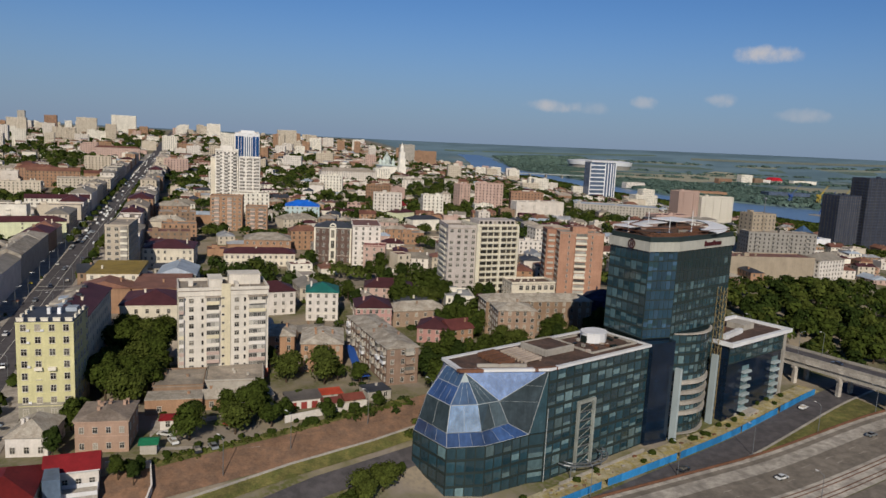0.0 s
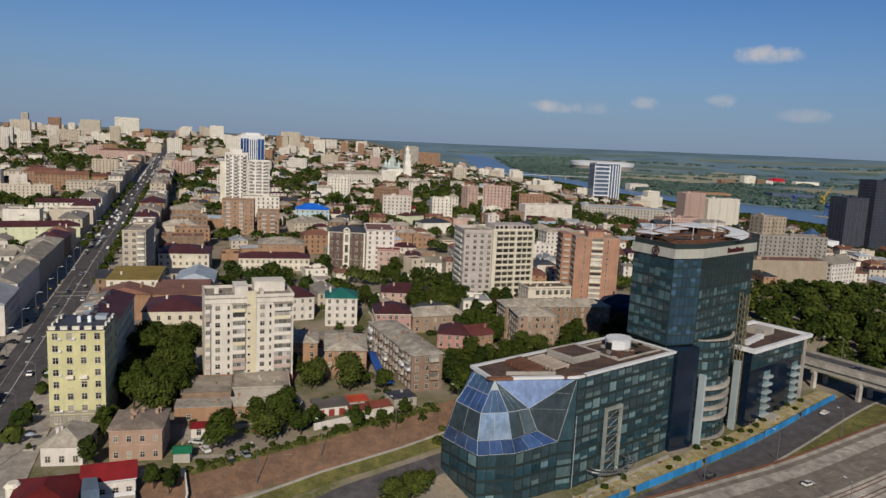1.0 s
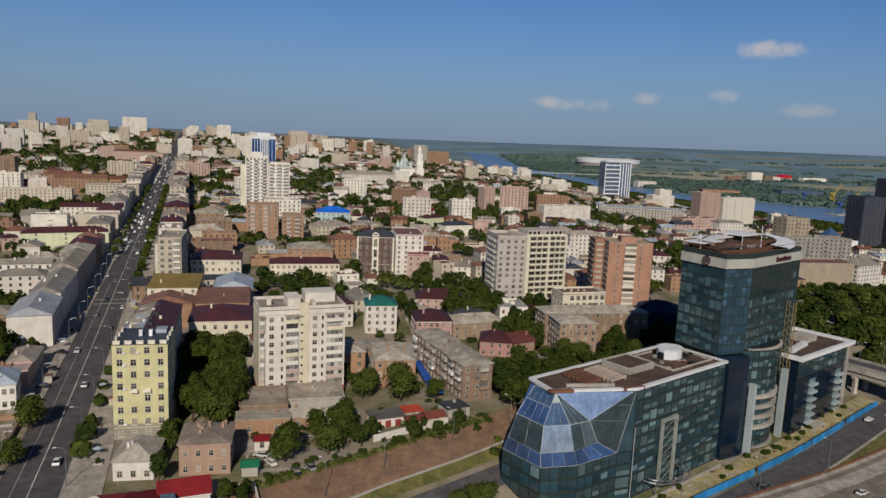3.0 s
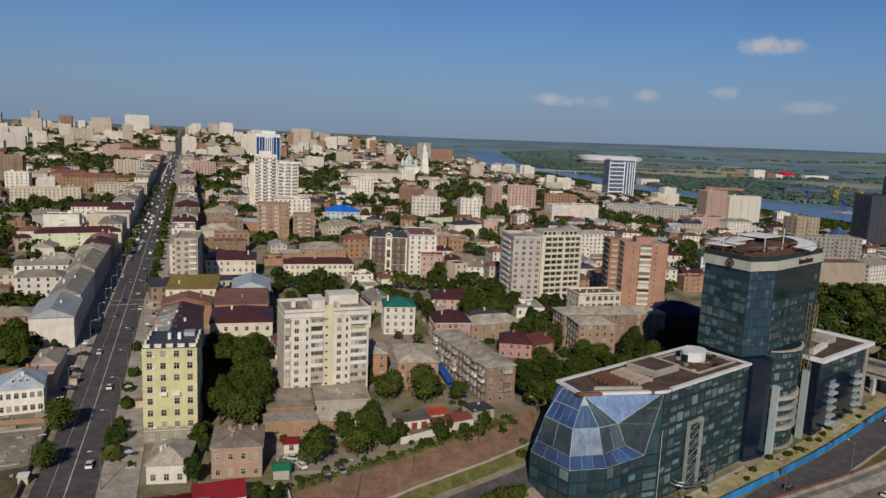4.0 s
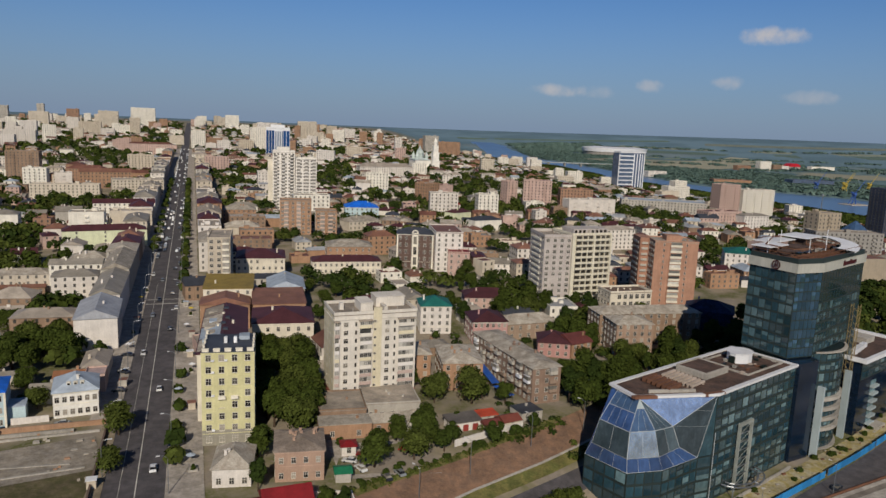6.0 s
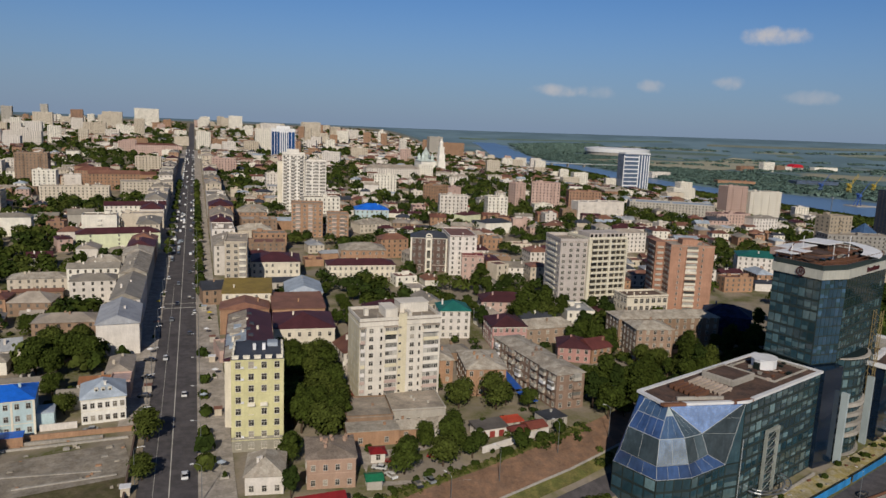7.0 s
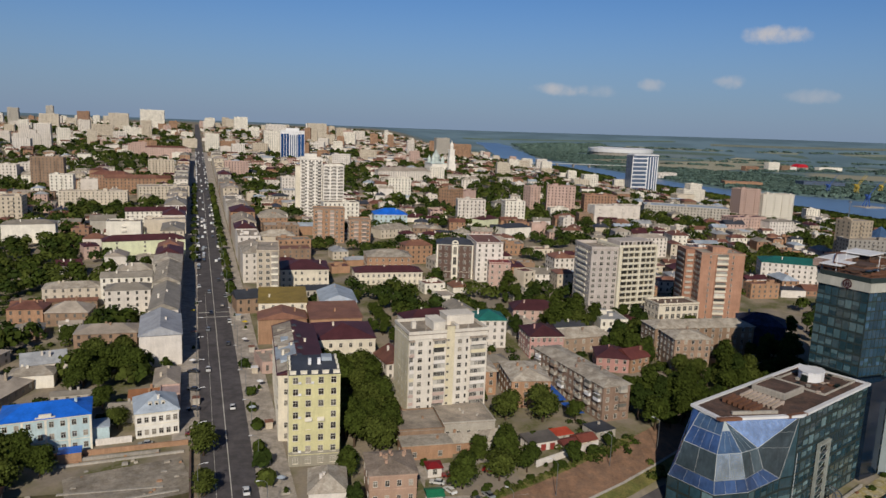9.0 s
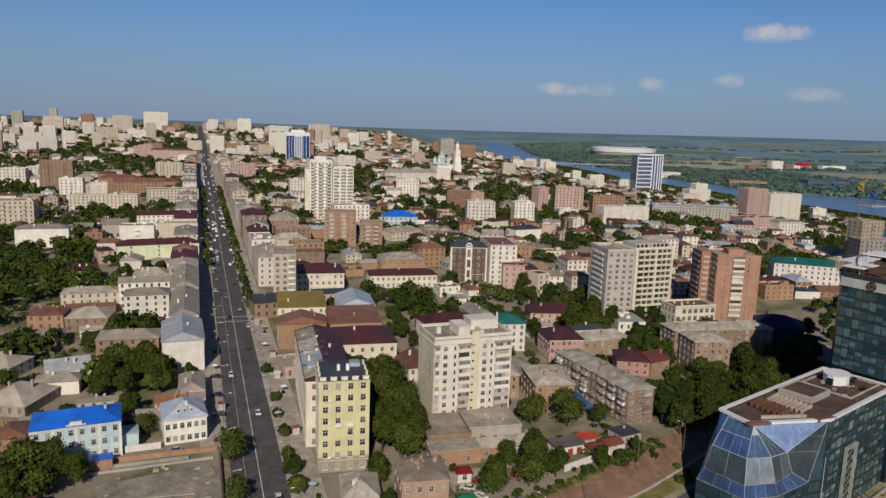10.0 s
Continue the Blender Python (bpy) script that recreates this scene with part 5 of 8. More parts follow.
for x in (-3.6, 10.2):
    part("entrance_canopy", Build().box(x - 2.2, x + 2.2, -2.4, -0.1, 2.4, 2.65).mesh("entrance_canopy", W_ROSE), wt, None, "dull red entrance canopy")

kh = house("long_apartment_house", "weathered four-storey brick apartment house with balconies", "apartment building", (120.2, 222.6), (131.4, 223.6), 46, 12.6, brick_mat("8d7666"),
           "hip", M_SLATE, rise=1.2, storeys=4, bays=3, side=15, chimneys=6)
bal = Build().box(-1.4, 1.4, -1.0, 0, -0.15, 0).ring(-1.4, 1.4, -1.0, 0.02, 0.06, 0.0, 1.0)
bal = [bal.mesh("balcony", c) for c in (M_WHITE, W_GREY, W_BEIGE, wall_mat("8d7a6a"))]
for front in (M_WHITE, W_GREY, wall_mat("8d7a6a")):
    bal.append(Build().box(-1.5, 1.5, -1.1, 0, -0.15, 1.0, 0).box(-1.45, 1.45, -1.05, 0, 1.0, 2.3, 1).box(-1.5, 1.5, -1.1, 0, 2.3, 2.4, 0).mesh("balcony", [front, M_LOGGIA]))
rk = random.Random(5)
for k in range(4):
    for i in range(8):
        if k and rk.random() < 0.8:
            y = 3 + i * 5.6
            part("balcony", rk.choice(bal), kh, Matrix.Translation((-5.6, 45 - y, k * 3.15 + 0.9)) @ Matrix.Rotation(-math.pi / 2, 4, "Z"))
    if k:
        part("balcony", rk.choice(bal), kh, Matrix.Translation((2.2, 0, k * 3.15 + 0.9)))

rg = house("residential_tower", "grey thirteen-storey apartment slab", "apartment building", (183, 342), (198.2, 340.2), 22, 35.5, wall_mat("b1a8a1"), "flat", M_TAR,
           storeys=12, bays=4, side=5, win=(1.7, 1.6), near=True, parapet=1.6)
for s in range(12):
    part("loggia", Build().box(-8.2, -7.6, 5 + 0.0, 17, s * 2.96 + 0.6, s * 2.96 + 1.7).mesh("loggia", M_TRIM), rg)
rc = house("residential_tower", "cream thirteen-storey apartment slab with long balconies", "apartment building", (198.3, 340.2), (222, 341.6), 20, 36.6, wall_mat("cdc6b2"), "flat", M_TAR,
           storeys=12, bays=0, side=4, near=False, parapet=1.2)
part("penthouse", Build().box(-10, 11, 2.5, 14, 36.8, 39.8).mesh("penthouse", wall_mat("b1a8a1")), rc)
for i in range(8):
    part("attic_window", Build().prism([(-9.4 + i * 2.6, 2.42), (-7.9 + i * 2.6, 2.42), (-7.9 + i * 2.6, 2.6), (-9.4 + i * 2.6, 2.6)], 37.4, 39.2).mesh("attic_window", M_PANE), rc)
for x in (-11.9, 0.95, 11.3):
    part("pilaster", Build().box(x - 0.55, x + 0.55, -1.3, 0.0, 0, 37.0).mesh("pilaster", wall_mat("cdc6b2")), rc)
for x in (-6.2, -2.8, 5.0, 8.0):
    part("loggia_pier", Build().box(x - 0.16, x + 0.16, -0.9, -0.1, 0.5, 36.5).mesh("loggia_pier", wall_mat("cdc6b2")), rc)
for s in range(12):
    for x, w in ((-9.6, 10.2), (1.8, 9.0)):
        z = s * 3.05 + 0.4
        # dark sheet on the wall stands in for shade inside the loggia
        part("recess", Build().box(x, x + w, -0.12, 0.1, z + 1.0, z + 2.55).mesh("recess", glass_mat("loggia_shade_brown", "3a3630", 0.3)), rc)
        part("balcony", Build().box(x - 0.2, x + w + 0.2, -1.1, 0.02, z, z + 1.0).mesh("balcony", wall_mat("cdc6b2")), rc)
ot = house("orange_tower", "orange-brown brick apartment tower with a pale loggia strip", "apartment building", (237.6, 324.3), (259.5, 317.6), 17, 36, brick_mat("a67f69"), "flat", M_TAR,
           storeys=12, bays=0, side=5, near=False, parapet=0.6, win=(1.6, 1.5), chimneys=2)
part("loggia_strip", Build().box(-3.4, 2.8, -0.5, 0.1, 2, 33.5).mesh("loggia_strip", brick_mat("a67f69")), ot)
for s in range(12):
    z = s * 2.95 + 1.2
    part("balcony", Build().box(-3.3, 2.7, -0.95, -0.5, z, z + 1.1).mesh("balcony", W_CREAM), ot)
    part("balcony_window", Build().box(-3.1, 2.5, -0.66, -0.5, z + 1.15, z + 2.5).mesh("balcony_window", M_LOGGIA), ot)
    for x in (-6.6, 5.4):
        add_window(ot, Matrix.Translation((x, 0, z + 0.4)), 0.7, 1.3, "plain", near=False)
part("lift_house", Build().box(-4, 4, 5, 12, 36.2, 39).mesh("lift_house", brick_mat("a67f69")), ot)
part("rear_wing", Build().box(-16.5, -11.6, 9, 22, -5, 36.8).mesh("rear_wing", brick_mat("97715d")), ot, None, "darker brick rear wing")
for s_ in range(12):
    part("rear_balcony", Build().box(-16.8, -16.5, 11, 20, s_ * 2.95 + 1.0, s_ * 2.95 + 2.1).mesh("rear_balcony", W_GREY), ot)
    part("rear_balcony", Build().box(-15.6, -12.4, 8.3, 9.0, s_ * 2.95 + 1.0, s_ * 2.95 + 2.1).mesh("rear_balcony", W_GREY), ot)

dk = house("arched_building", "dark brick building with white arched windows and slate mansard", "office building", (130.5, 437), (152.6, 430.4), 16, 21.5, brick_mat("5f4d45"), "hip", R_DARK,
           rise=3.2, storeys=5, bays=6, side=4, trim=M_TRIM, win=(1.5, 2.2))
for x in (-11.2, -1.8, 1.2, 10.6):
    part("pilaster", Build().box(x - 0.45, x + 0.45, -0.35, 0.0, 0, 21.4).mesh("pilaster", M_TRIM), dk)
arch = Build()
for i in range(10):
    a0, a1 = math.pi * i / 10, math.pi * (i + 1) / 10
    p = lambda a, r: (-0.3 + r * math.cos(a), 22.2 + r * math.sin(a))
    (x0, z0), (x1, z1), (x2, z2), (x3, z3) = p(a0, 1.4), p(a1, 1.4), p(a1, 2.1), p(a0, 2.1)
    arch.face([(x3, -0.4, z3), (x2, -0.4, z2), (x1, -0.4, z1), (x0, -0.4, z0)])
    arch.face([(x3, -0.4, z3), (x3, 0.6, z3), (x2, 0.6, z2), (x2, -0.4, z2)])
part("arch", arch.mesh("arch", M_TRIM), dk)
part("gable_bay", Build().box(-2.2, 1.6, -0.25, 1.5, 0, 22.4).mesh("gable_bay", M_TRIM), dk)
for k in range(3):
    add_window(dk, Matrix.Translation((-0.3, -0.28, 2.5 + k * 6.5)), 1.9, 4.6, "cross")

def loggia_column(root, x, w, n, step, z0, front, glass, proud=0.9):
    """A stack of glazed balconies up a front, as one mesh."""
    b = Build()
    for k in range(n):
        z = z0 + k * step
        b.box(x, x + w, -proud, 0.0, z - 0.12, z + 0.95, 0)
        b.box(x + 0.1, x + w - 0.1, -proud + 0.08, 0.0, z + 0.95, z + step - 0.45, 1)
    return tagged(part("loggia_column", b.mesh("loggia_column", [front, glass]), root), kind="stuff")


M_LOGDARK = glass_mat("loggia_shade", "857f76", 0.3)
wh = house("white_high_rise", "white sixteen-storey apartment tower, stepped", "apartment building", (81, 692), (101, 690), 18, 52.5, wall_mat("d8d2c8"), "flat", M_TAR, storeys=17, bays=6, side=5,
           near=False, win=(1.7, 1.4), parapet=1.5)
wh2 = house("white_high_rise", "lower section of the white apartment tower", "apartment building", (101.2, 686), (120, 684), 18, 47, wall_mat("d8d2c8"), "flat", M_TAR, storeys=16, bays=6, side=5,
      near=False, win=(1.5, 1.4), parapet=1.0)
for ob, xs_, n_ in ((wh, (-9.2, -2.2, 5.6), 16), (wh2, (-8.6, -1.4, 5.4), 15)):
    for x in xs_:
        loggia_column(ob, x, 3.2, n_, 3.05, 2.0, wall_mat("d8d2c8"), M_LOGDARK)
part("roof_house", Build().box(-6, 5, 4, 13, 52.8, 57.5).mesh("roof_house", wall_mat("d8d2c8")), wh)
part("side_wing", Build().box(-14.5, -10.1, 4, 16, -4, 46).mesh("side_wing", wall_mat("d2c9b6")), wh, None, "lower cream side wing")
for ob, x in loggia_spots:
    loggia_column(ob, x, 3.4, 8, 3.1, 3.6, M_TRIM, M_LOGDARK)
for ob, xs_, n_ in ((bb1, (-8.6, 0.6), 8), (bb2, (-4.6, 1.4), 6)):
    for x in xs_:
        loggia_column(ob, x, 3.4, n_, 3.05, 0.9, wall_mat("c9ad9b"), M_LOGDARK)
bt = house("blue_glass_tower", "white and blue glass office tower", "office building", (138, 1380), (181, 1376), 30, 50, M_WHITE, "flat", M_TAR, storeys=14, bays=0, side=0, parapet=2, trim=M_WHITE)
M_BLUETOWER = glass_mat("blue_tower_glass", "24497c", 0.15)
for x0, x1 in ((-20.8, -6.5), (9.5, 20.8)):
    part("glazing", Build().box(x0, x1, -0.6, -0.1, 4, 46.5).mesh("glazing", M_BLUETOWER), bt, None, "blue glass curtain wall")
for x in (-4.6, -0.8, 3.0, 6.8):
    part("glazing", Build().box(x, x + 1.9, -0.5, -0.1, 4, 45).mesh("glazing", M_MATTEBLUE), bt)
part("crown", Build().box(-12, 12, 6, 20, 50.3, 57).mesh("crown", M_WHITE), bt)
for x in (-16.2, -11.4, 14.6):
    part("pier", Build().box(x, x + 0.7, -0.9, -0.6, 3, 47).mesh("pier", M_WHITE), bt)

# low pale wall and rubble at the foot of the glass block
strip("site_wall", "low pale concrete wall at the foot of the glass block", "wall", [(157.4, 168.4), (176.0, 175.4), (195.6, 182.9)], 0.6, 0.9, M_CONC, thick=2.0)
rw_ = random.Random(19)
for i in range(34):
    x, y = along(rw_.uniform(-30, 95), rw_.uniform(-6.5, -1.5))
    s_ = rw_.uniform(0.3, 1.0)
    tagged(new("rubble_block", Build().prism([(x, y), (x + s_ * 1.8, y + 0.3), (x + s_ * 1.5, y + s_), (x + 0.1, y + s_ * 0.9)], ground(x, y), ground(x, y) + rw_.uniform(0.4, 0.9)).mesh("rubble_block", rw_.choice((M_CONC, M_RUST, M_SOIL)))),
           "broken building rubble on the weedy site ground", "rubble")


# ---- trees ----
def crown_mesh(seed, r, tall, lobes, leaves, size, mat):
    """A crown of many small leaf sprays round several lobes."""
    g = np.random.default_rng(seed)
    centres = []
    for i in range(lobes):
        a, rr = g.uniform(0, 2 * np.pi), r * 0.6 * math.sqrt(g.uniform(0.02, 1))
        zz = g.uniform(0.18, 0.86) * tall
        shrink = 1 - 0.55 * abs(zz / tall - 0.4)
        centres.append((rr * math.cos(a) * shrink, rr * math.sin(a) * shrink, zz, r * g.uniform(0.36, 0.62) * shrink))
    per = leaves // lobes
    pts, dirs = [], []
    for cx, cy, cz, cr in centres:
        d = g.normal(size=(per, 3))
        d /= np.linalg.norm(d, axis=1)[:, None]
        d[:, 2] = np.where(d[:, 2] < -0.3, -d[:, 2], d[:, 2])
        rad = cr * (0.4 + 0.85 * g.uniform(0, 1, size=per) ** 0.9)
        pts.append(np.array((cx, cy, cz)) + d * rad[:, None] * np.array((1, 1, 0.85)))
        dirs.append(d)
    pts, dirs = np.concatenate(pts), np.concatenate(dirs)
    n = len(pts)
    nrm = dirs * 1.0 + g.normal(size=(n, 3)) * 0.38 + np.array((0, 0, 0.3))
    nrm /= np.linalg.norm(nrm, axis=1)[:, None]
    side = np.cross(nrm, g.normal(size=(n, 3)))
    side /= np.linalg.norm(side, axis=1)[:, None]
    up = np.cross(nrm, side)
    s = (size * g.uniform(0.6, 1.35, size=n))[:, None]
    quad = np.stack([pts - side * s - up * s * 0.55, pts + side * s * 0.5 - up * s * 0.9, pts + side * s + up * s * 0.5, pts - side * s * 0.6 + up * s * 0.9], axis=1)
    me = bpy.data.meshes.new("crown")
    me.from_pydata(quad.reshape(-1, 3).tolist(), [], np.arange(n * 4).reshape(-1, 4).tolist())
    me.materials.append(mat)
    me.update()
    return me


def trunk_mesh(seed, high, spread):
    rnd = random.Random(seed)
    b = Build().tube((0, 0, -0.8), (0.1, 0, high), 0.32, 0.18, 7)
    for i in range(5):
        a = 2 * math.pi * i / 5 + rnd.uniform(-0.4, 0.4)
        z = high * rnd.uniform(0.6, 1.0)
        b.tube((0.05, 0, z), (math.cos(a) * spread, math.sin(a) * spread, z + spread * rnd.uniform(0.6, 1.2)), 0.13, 0.05, 5)
    return b.mesh("trunk", M_BARK)


TREES = []
for i, (r, tall, clear, lobes) in enumerate(((3.6, 6.0, 1.4, 16), (4.2, 8.0, 1.6, 20), (3.0, 9.5, 1.6, 18), (4.8, 7.0, 1.5, 22), (2.6, 5.0, 1.0, 13), (3.8, 10.0, 1.8, 22))):
    TREES.append((crown_mesh(40 + i, r, tall, lobes, 3900, 0.285, M_LEAF[i % 4]), trunk_mesh(i, clear + tall * 0.35, r * 0.5), clear, r, tall))
FAR_TREES = [(crown_mesh(80 + i, r, tall, 12, 700, 0.62, M_LEAF[(i + 1) % 4]), trunk_mesh(30 + i, 4, 1.6), 1.6, r, tall) for i, (r, tall) in enumerate(((4.2, 7.0), (5.0, 8.0), (3.6, 9.0)))]
rt = random.Random(77)
LABELS = ("leafy dark green tree in a city yard", "broad green tree with an uneven crown", "tall narrow green tree", "spreading green tree with dense leaves",
          "small round green tree", "tall old green tree")


TREE_COUNT = [0]
LATE = []


def tree(x, y, scale=1.0, kind=None, far=False, label=""):
    if TREE_COUNT[0] >= 295 or y > 560:
        LATE.append((x, y, scale))
        return None
    TREE_COUNT[0] += 1
    protos = FAR_TREES if far else TREES
    k = rt.randrange(len(protos)) if kind is None else kind
    crown, trunk, clear, r, tall = protos[k]
    m = Matrix.Translation((x, y, ground(x, y))) @ Matrix.Rotation(rt.uniform(0, 6.28), 4, "Z") @ Matrix.Diagonal((scale, scale, scale * rt.uniform(0.9, 1.1), 1))
    root = thing("tree", label or LABELS[k], "tree", m)
    part("trunk", trunk, root)
    part("crown", crown, root, Matrix.Translation((0, 0, clear)))
    return root


def inside_site(x, y, pad=1.0):
    for cx, cy, hw, hd, yaw in SITES:
        dx, dy = x - cx, y - cy
        if abs(dx) > 90 or abs(dy) > 90:
            continue
        u, v = dx * math.cos(yaw) + dy * math.sin(yaw), -dx * math.sin(yaw) + dy * math.cos(yaw)
        if abs(u) < hw + pad and abs(v) < hd + pad:
            return True
    return False


SITES.append((172, 188, 28, 20, GYAW))
SITES.append((218, 213, 32, 24, GYAW))
SITES.append((256, 215, 30, 18, GYAW))


def grove(x0, x1, y0, y1, n, lo=0.8, hi=1.2, far=False, kinds=None):
    done, tries = 0, 0
    placed = []
    while done < n and tries < n * 30:
        tries += 1
        x, y = rt.uniform(x0, x1), rt.uniform(y0, y1)
        if inside_site(x, y, 1.5) or any(math.hypot(x - a, y - b) < 4.2 for a, b in placed):
            continue
        placed.append((x, y))
        tree(x, y, rt.uniform(lo, hi), rt.choice(kinds) if kinds else None, far)
        done += 1


# big dark grove between the two towers
grove(32, 50, 217, 246, 13, 1.1, 1.45, kinds=(1, 3, 5))
grove(32, 52, 247, 288, 14, 1.0, 1.35, kinds=(1, 3, 5))
# yards in front
for x, y, s, k in ((58, 192, 1.2, 1), (70, 194, 1.1, 3), (74.5, 200, 1.15, 1), (80, 197, 0.95, 0), (84, 202, 0.85, 0), (77, 206, 1.0, 1), (96, 199, 0.9, 0), (105, 202, 0.7, 4), (101, 205, 0.6, 4),
                   (113, 206, 0.7, 0), (88.5, 232, 1.15, 3), (100.5, 228, 1.35, 3), (105.5, 231, 0.8, 0), (112, 226, 0.8, 1), (68, 206, 0.8, 1), (90, 214, 0.6, 4), (42, 175.5, 0.62, 1), (45.5, 173.5, 0.6, 2), (43.5, 178, 0.5, 0), (28, 205, 0.9, 1), (30, 211, 1.0, 0),
                   (26.5, 186, 0.75, 2), (47, 176.5, 0.5, 2), (51, 206, 0.5, 4), (84, 247, 0.8, 1), (100, 166, 1.0, 3), (106, 170, 0.95, 3), (95, 163, 0.85, 0), (112, 175, 0.6, 0)):
    tree(x, y, s, k)
grove(134, 172, 213, 238, 30, 0.85, 1.25)
grove(160, 182, 262, 300, 9, 0.9, 1.2)
grove(174, 204, 226, 255, 14, 0.9, 1.2)
grove(150, 176, 318, 368, 12, 0.9, 1.3)
grove(176, 200, 300, 336, 10, 0.9, 1.2)
grove(196, 236, 232, 268, 16, 1.0, 1.35)
grove(118, 134, 300, 345, 7, 0.8, 1.1)
grove(150, 172, 372, 405, 8, 0.9, 1.2)
grove(160, 200, 300, 320, 4, 0.8, 1.1)
grove(62, 100, 300, 400, 12, 0.7, 1.1)
grove(230, 300, 255, 300, 12, 0.9, 1.2)
# wooded slope beyond the overpass
grove(322, 470, 238, 330, 62, 1.0, 1.5, far=True)
grove(330, 480, 190, 240, 16, 0.9, 1.3, far=True)
# west of the avenue
for x, y, s, k in ((-9.6, 229, 1.1, 3), (-9.6, 205, 0.85, 3), (-41, 270, 0.95, 1), (-22, 300.5, 0.85, 0), (-84, 304, 0.9, 3), (-61, 340, 1.0, 1), (-57, 345, 0.9, 3), (-35, 254, 0.85, 3), (-26, 310.5, 0.7, 4), (-58, 228, 1.35, 1), (-64, 229, 1.45, 3), (-52, 227, 1.0, 1), (-69, 224, 1.4, 3), (-60, 220, 1.2, 3), (-66, 216, 1.3, 1)):
    tree(x, y, s, k)
grove(-56, -30, 284, 321, 20, 0.95, 1.3, kinds=(1, 3, 5))
grove(-93, -75, 329, 350, 8, 0.95, 1.25, kinds=(1, 3, 5))
grove(-55, -33, 351, 368, 7, 0.95, 1.25)
grove(-126, -90, 425, 545, 20, 0.9, 1.25)
grove(-104, -80, 528, 562, 10, 1.0, 1.4, far=True)
grove(-114, -92, 600, 720, 16, 1.0, 1.4, far=True)
grove(-215, -160, 815, 925, 14, 1.0, 1.4, far=True)
grove(-60, -36, 455, 485, 6, 0.9, 1.2)
# street trees
for y, sc in ((206, 0.62), (217, 0.66), (228, 0.4), (243, 0.45), (258, 0.35), (272, 0.4), (300, 0.45)):
    tree(6.6 + rt.uniform(-0.5, 0.5), y, sc, rt.choice((0, 1)))
for i in range(34):
    y = 395 + i * 16 + rt.uniform(-4, 4)
    tree(6.6, y, rt.uniform(0.55, 0.85), None, far=i > 8)
    if i % 2 == 0 and y > 470:
        tree(-12.2, y + 5, rt.uniform(0.55, 0.8), None, far=i > 8)


# ---- overpass ----
over = thing("overpass", "grey concrete road overpass on piers across the highway", "bridge", Matrix.Identity(4))
OV = [(281, 275.5), (290, 242.6), (299.5, 208), (309, 173.5), (320, 133.5), (334, 82.7)]


def ov_band(name, off, width, z0, z1, mat, label=""):
    b = Build()
    rows = []
    for i, p in enumerate(OV):
        q0, q1 = Vector(OV[max(0, i - 1)]), Vector(OV[min(len(OV) - 1, i + 1)])
        d = (q1 - q0).normalized()
        n_ = Vector((-d.y, d.x))
        zz = 2.4
        rows.append([(*(Vector(p) + n_ * (off + s * width / 2)), zz) for s in (-1, 1)])
    for (a, c), (d, e) in zip(rows, rows[1:]):
        lift = lambda p, z: (p[0], p[1], p[2] + z)
        b.face([lift(c, z1), lift(a, z1), lift(d, z1), lift(e, z1)]).face([lift(a, z0), lift(c, z0), lift(e, z0), lift(d, z0)])
        b.face([lift(a, z1), lift(a, z0), lift(d, z0), lift(d, z1)]).face([lift(e, z1), lift(e, z0), lift(c, z0), lift(c, z1)])
    part(name, b.mesh(name, mat), over, None, label)


ov_band("deck", 0, 11.4, -1.2, 0, M_CONC)
ov_band("carriageway", 0, 9.6, 0.0, 0.06, M_ASPH)
for side_ in (-1, 1):
    ov_band("fascia", side_ * 5.85, 0.3, -1.9, 0.1, M_PALECONC, "pale concrete fascia")
    ov_band("girder", side_ * 4.6, 1.2, -4.0, -1.2, M_CONC)
    ov_band("parapet", side_ * 5.4, 0.35, 0.1, 1.1, M_CONC)
for d_ in (-12, 6, 24.5, 43, 62):
    for w_ in (-4.4, 4.4):
        px, py = 299.5 + 0.265 * d_ + w_, 208 - 0.964 * d_ + w_ * 0.27
        part("pier", Build().box(px - 0.8, px + 0.8, py - 0.7, py + 0.7, ground(px, py) - 2, -2.6).box(px - 1.4, px + 1.4, py - 0.9, py + 0.9, -2.6, -1.6).mesh("pier", M_PALECONC), over)

# ---- vehicles ----
M_PAINT = material("car_paint_white", "c9c9c6", 0.3, grain=0.02, stain=0.05, vary=0.2, bump=0, spec=0.5, coat=0.5)
M_PAINT2 = material("car_paint_dark", "2d3036", 0.3, grain=0.02, stain=0.05, vary=0.5, bump=0, spec=0.5, coat=0.5)
M_PAINT3 = material("car_paint_red", "7d1c1c", 0.3, grain=0.02, stain=0.05, vary=0.2, bump=0, spec=0.5, coat=0.5)
M_PAINT4 = material("car_paint_grey", "7f8385", 0.3, grain=0.02, stain=0.05, vary=0.35, bump=0, spec=0.5, coat=0.5)
M_TYRE = material("tyre", "1c1c1c", 0.9, bump=0)


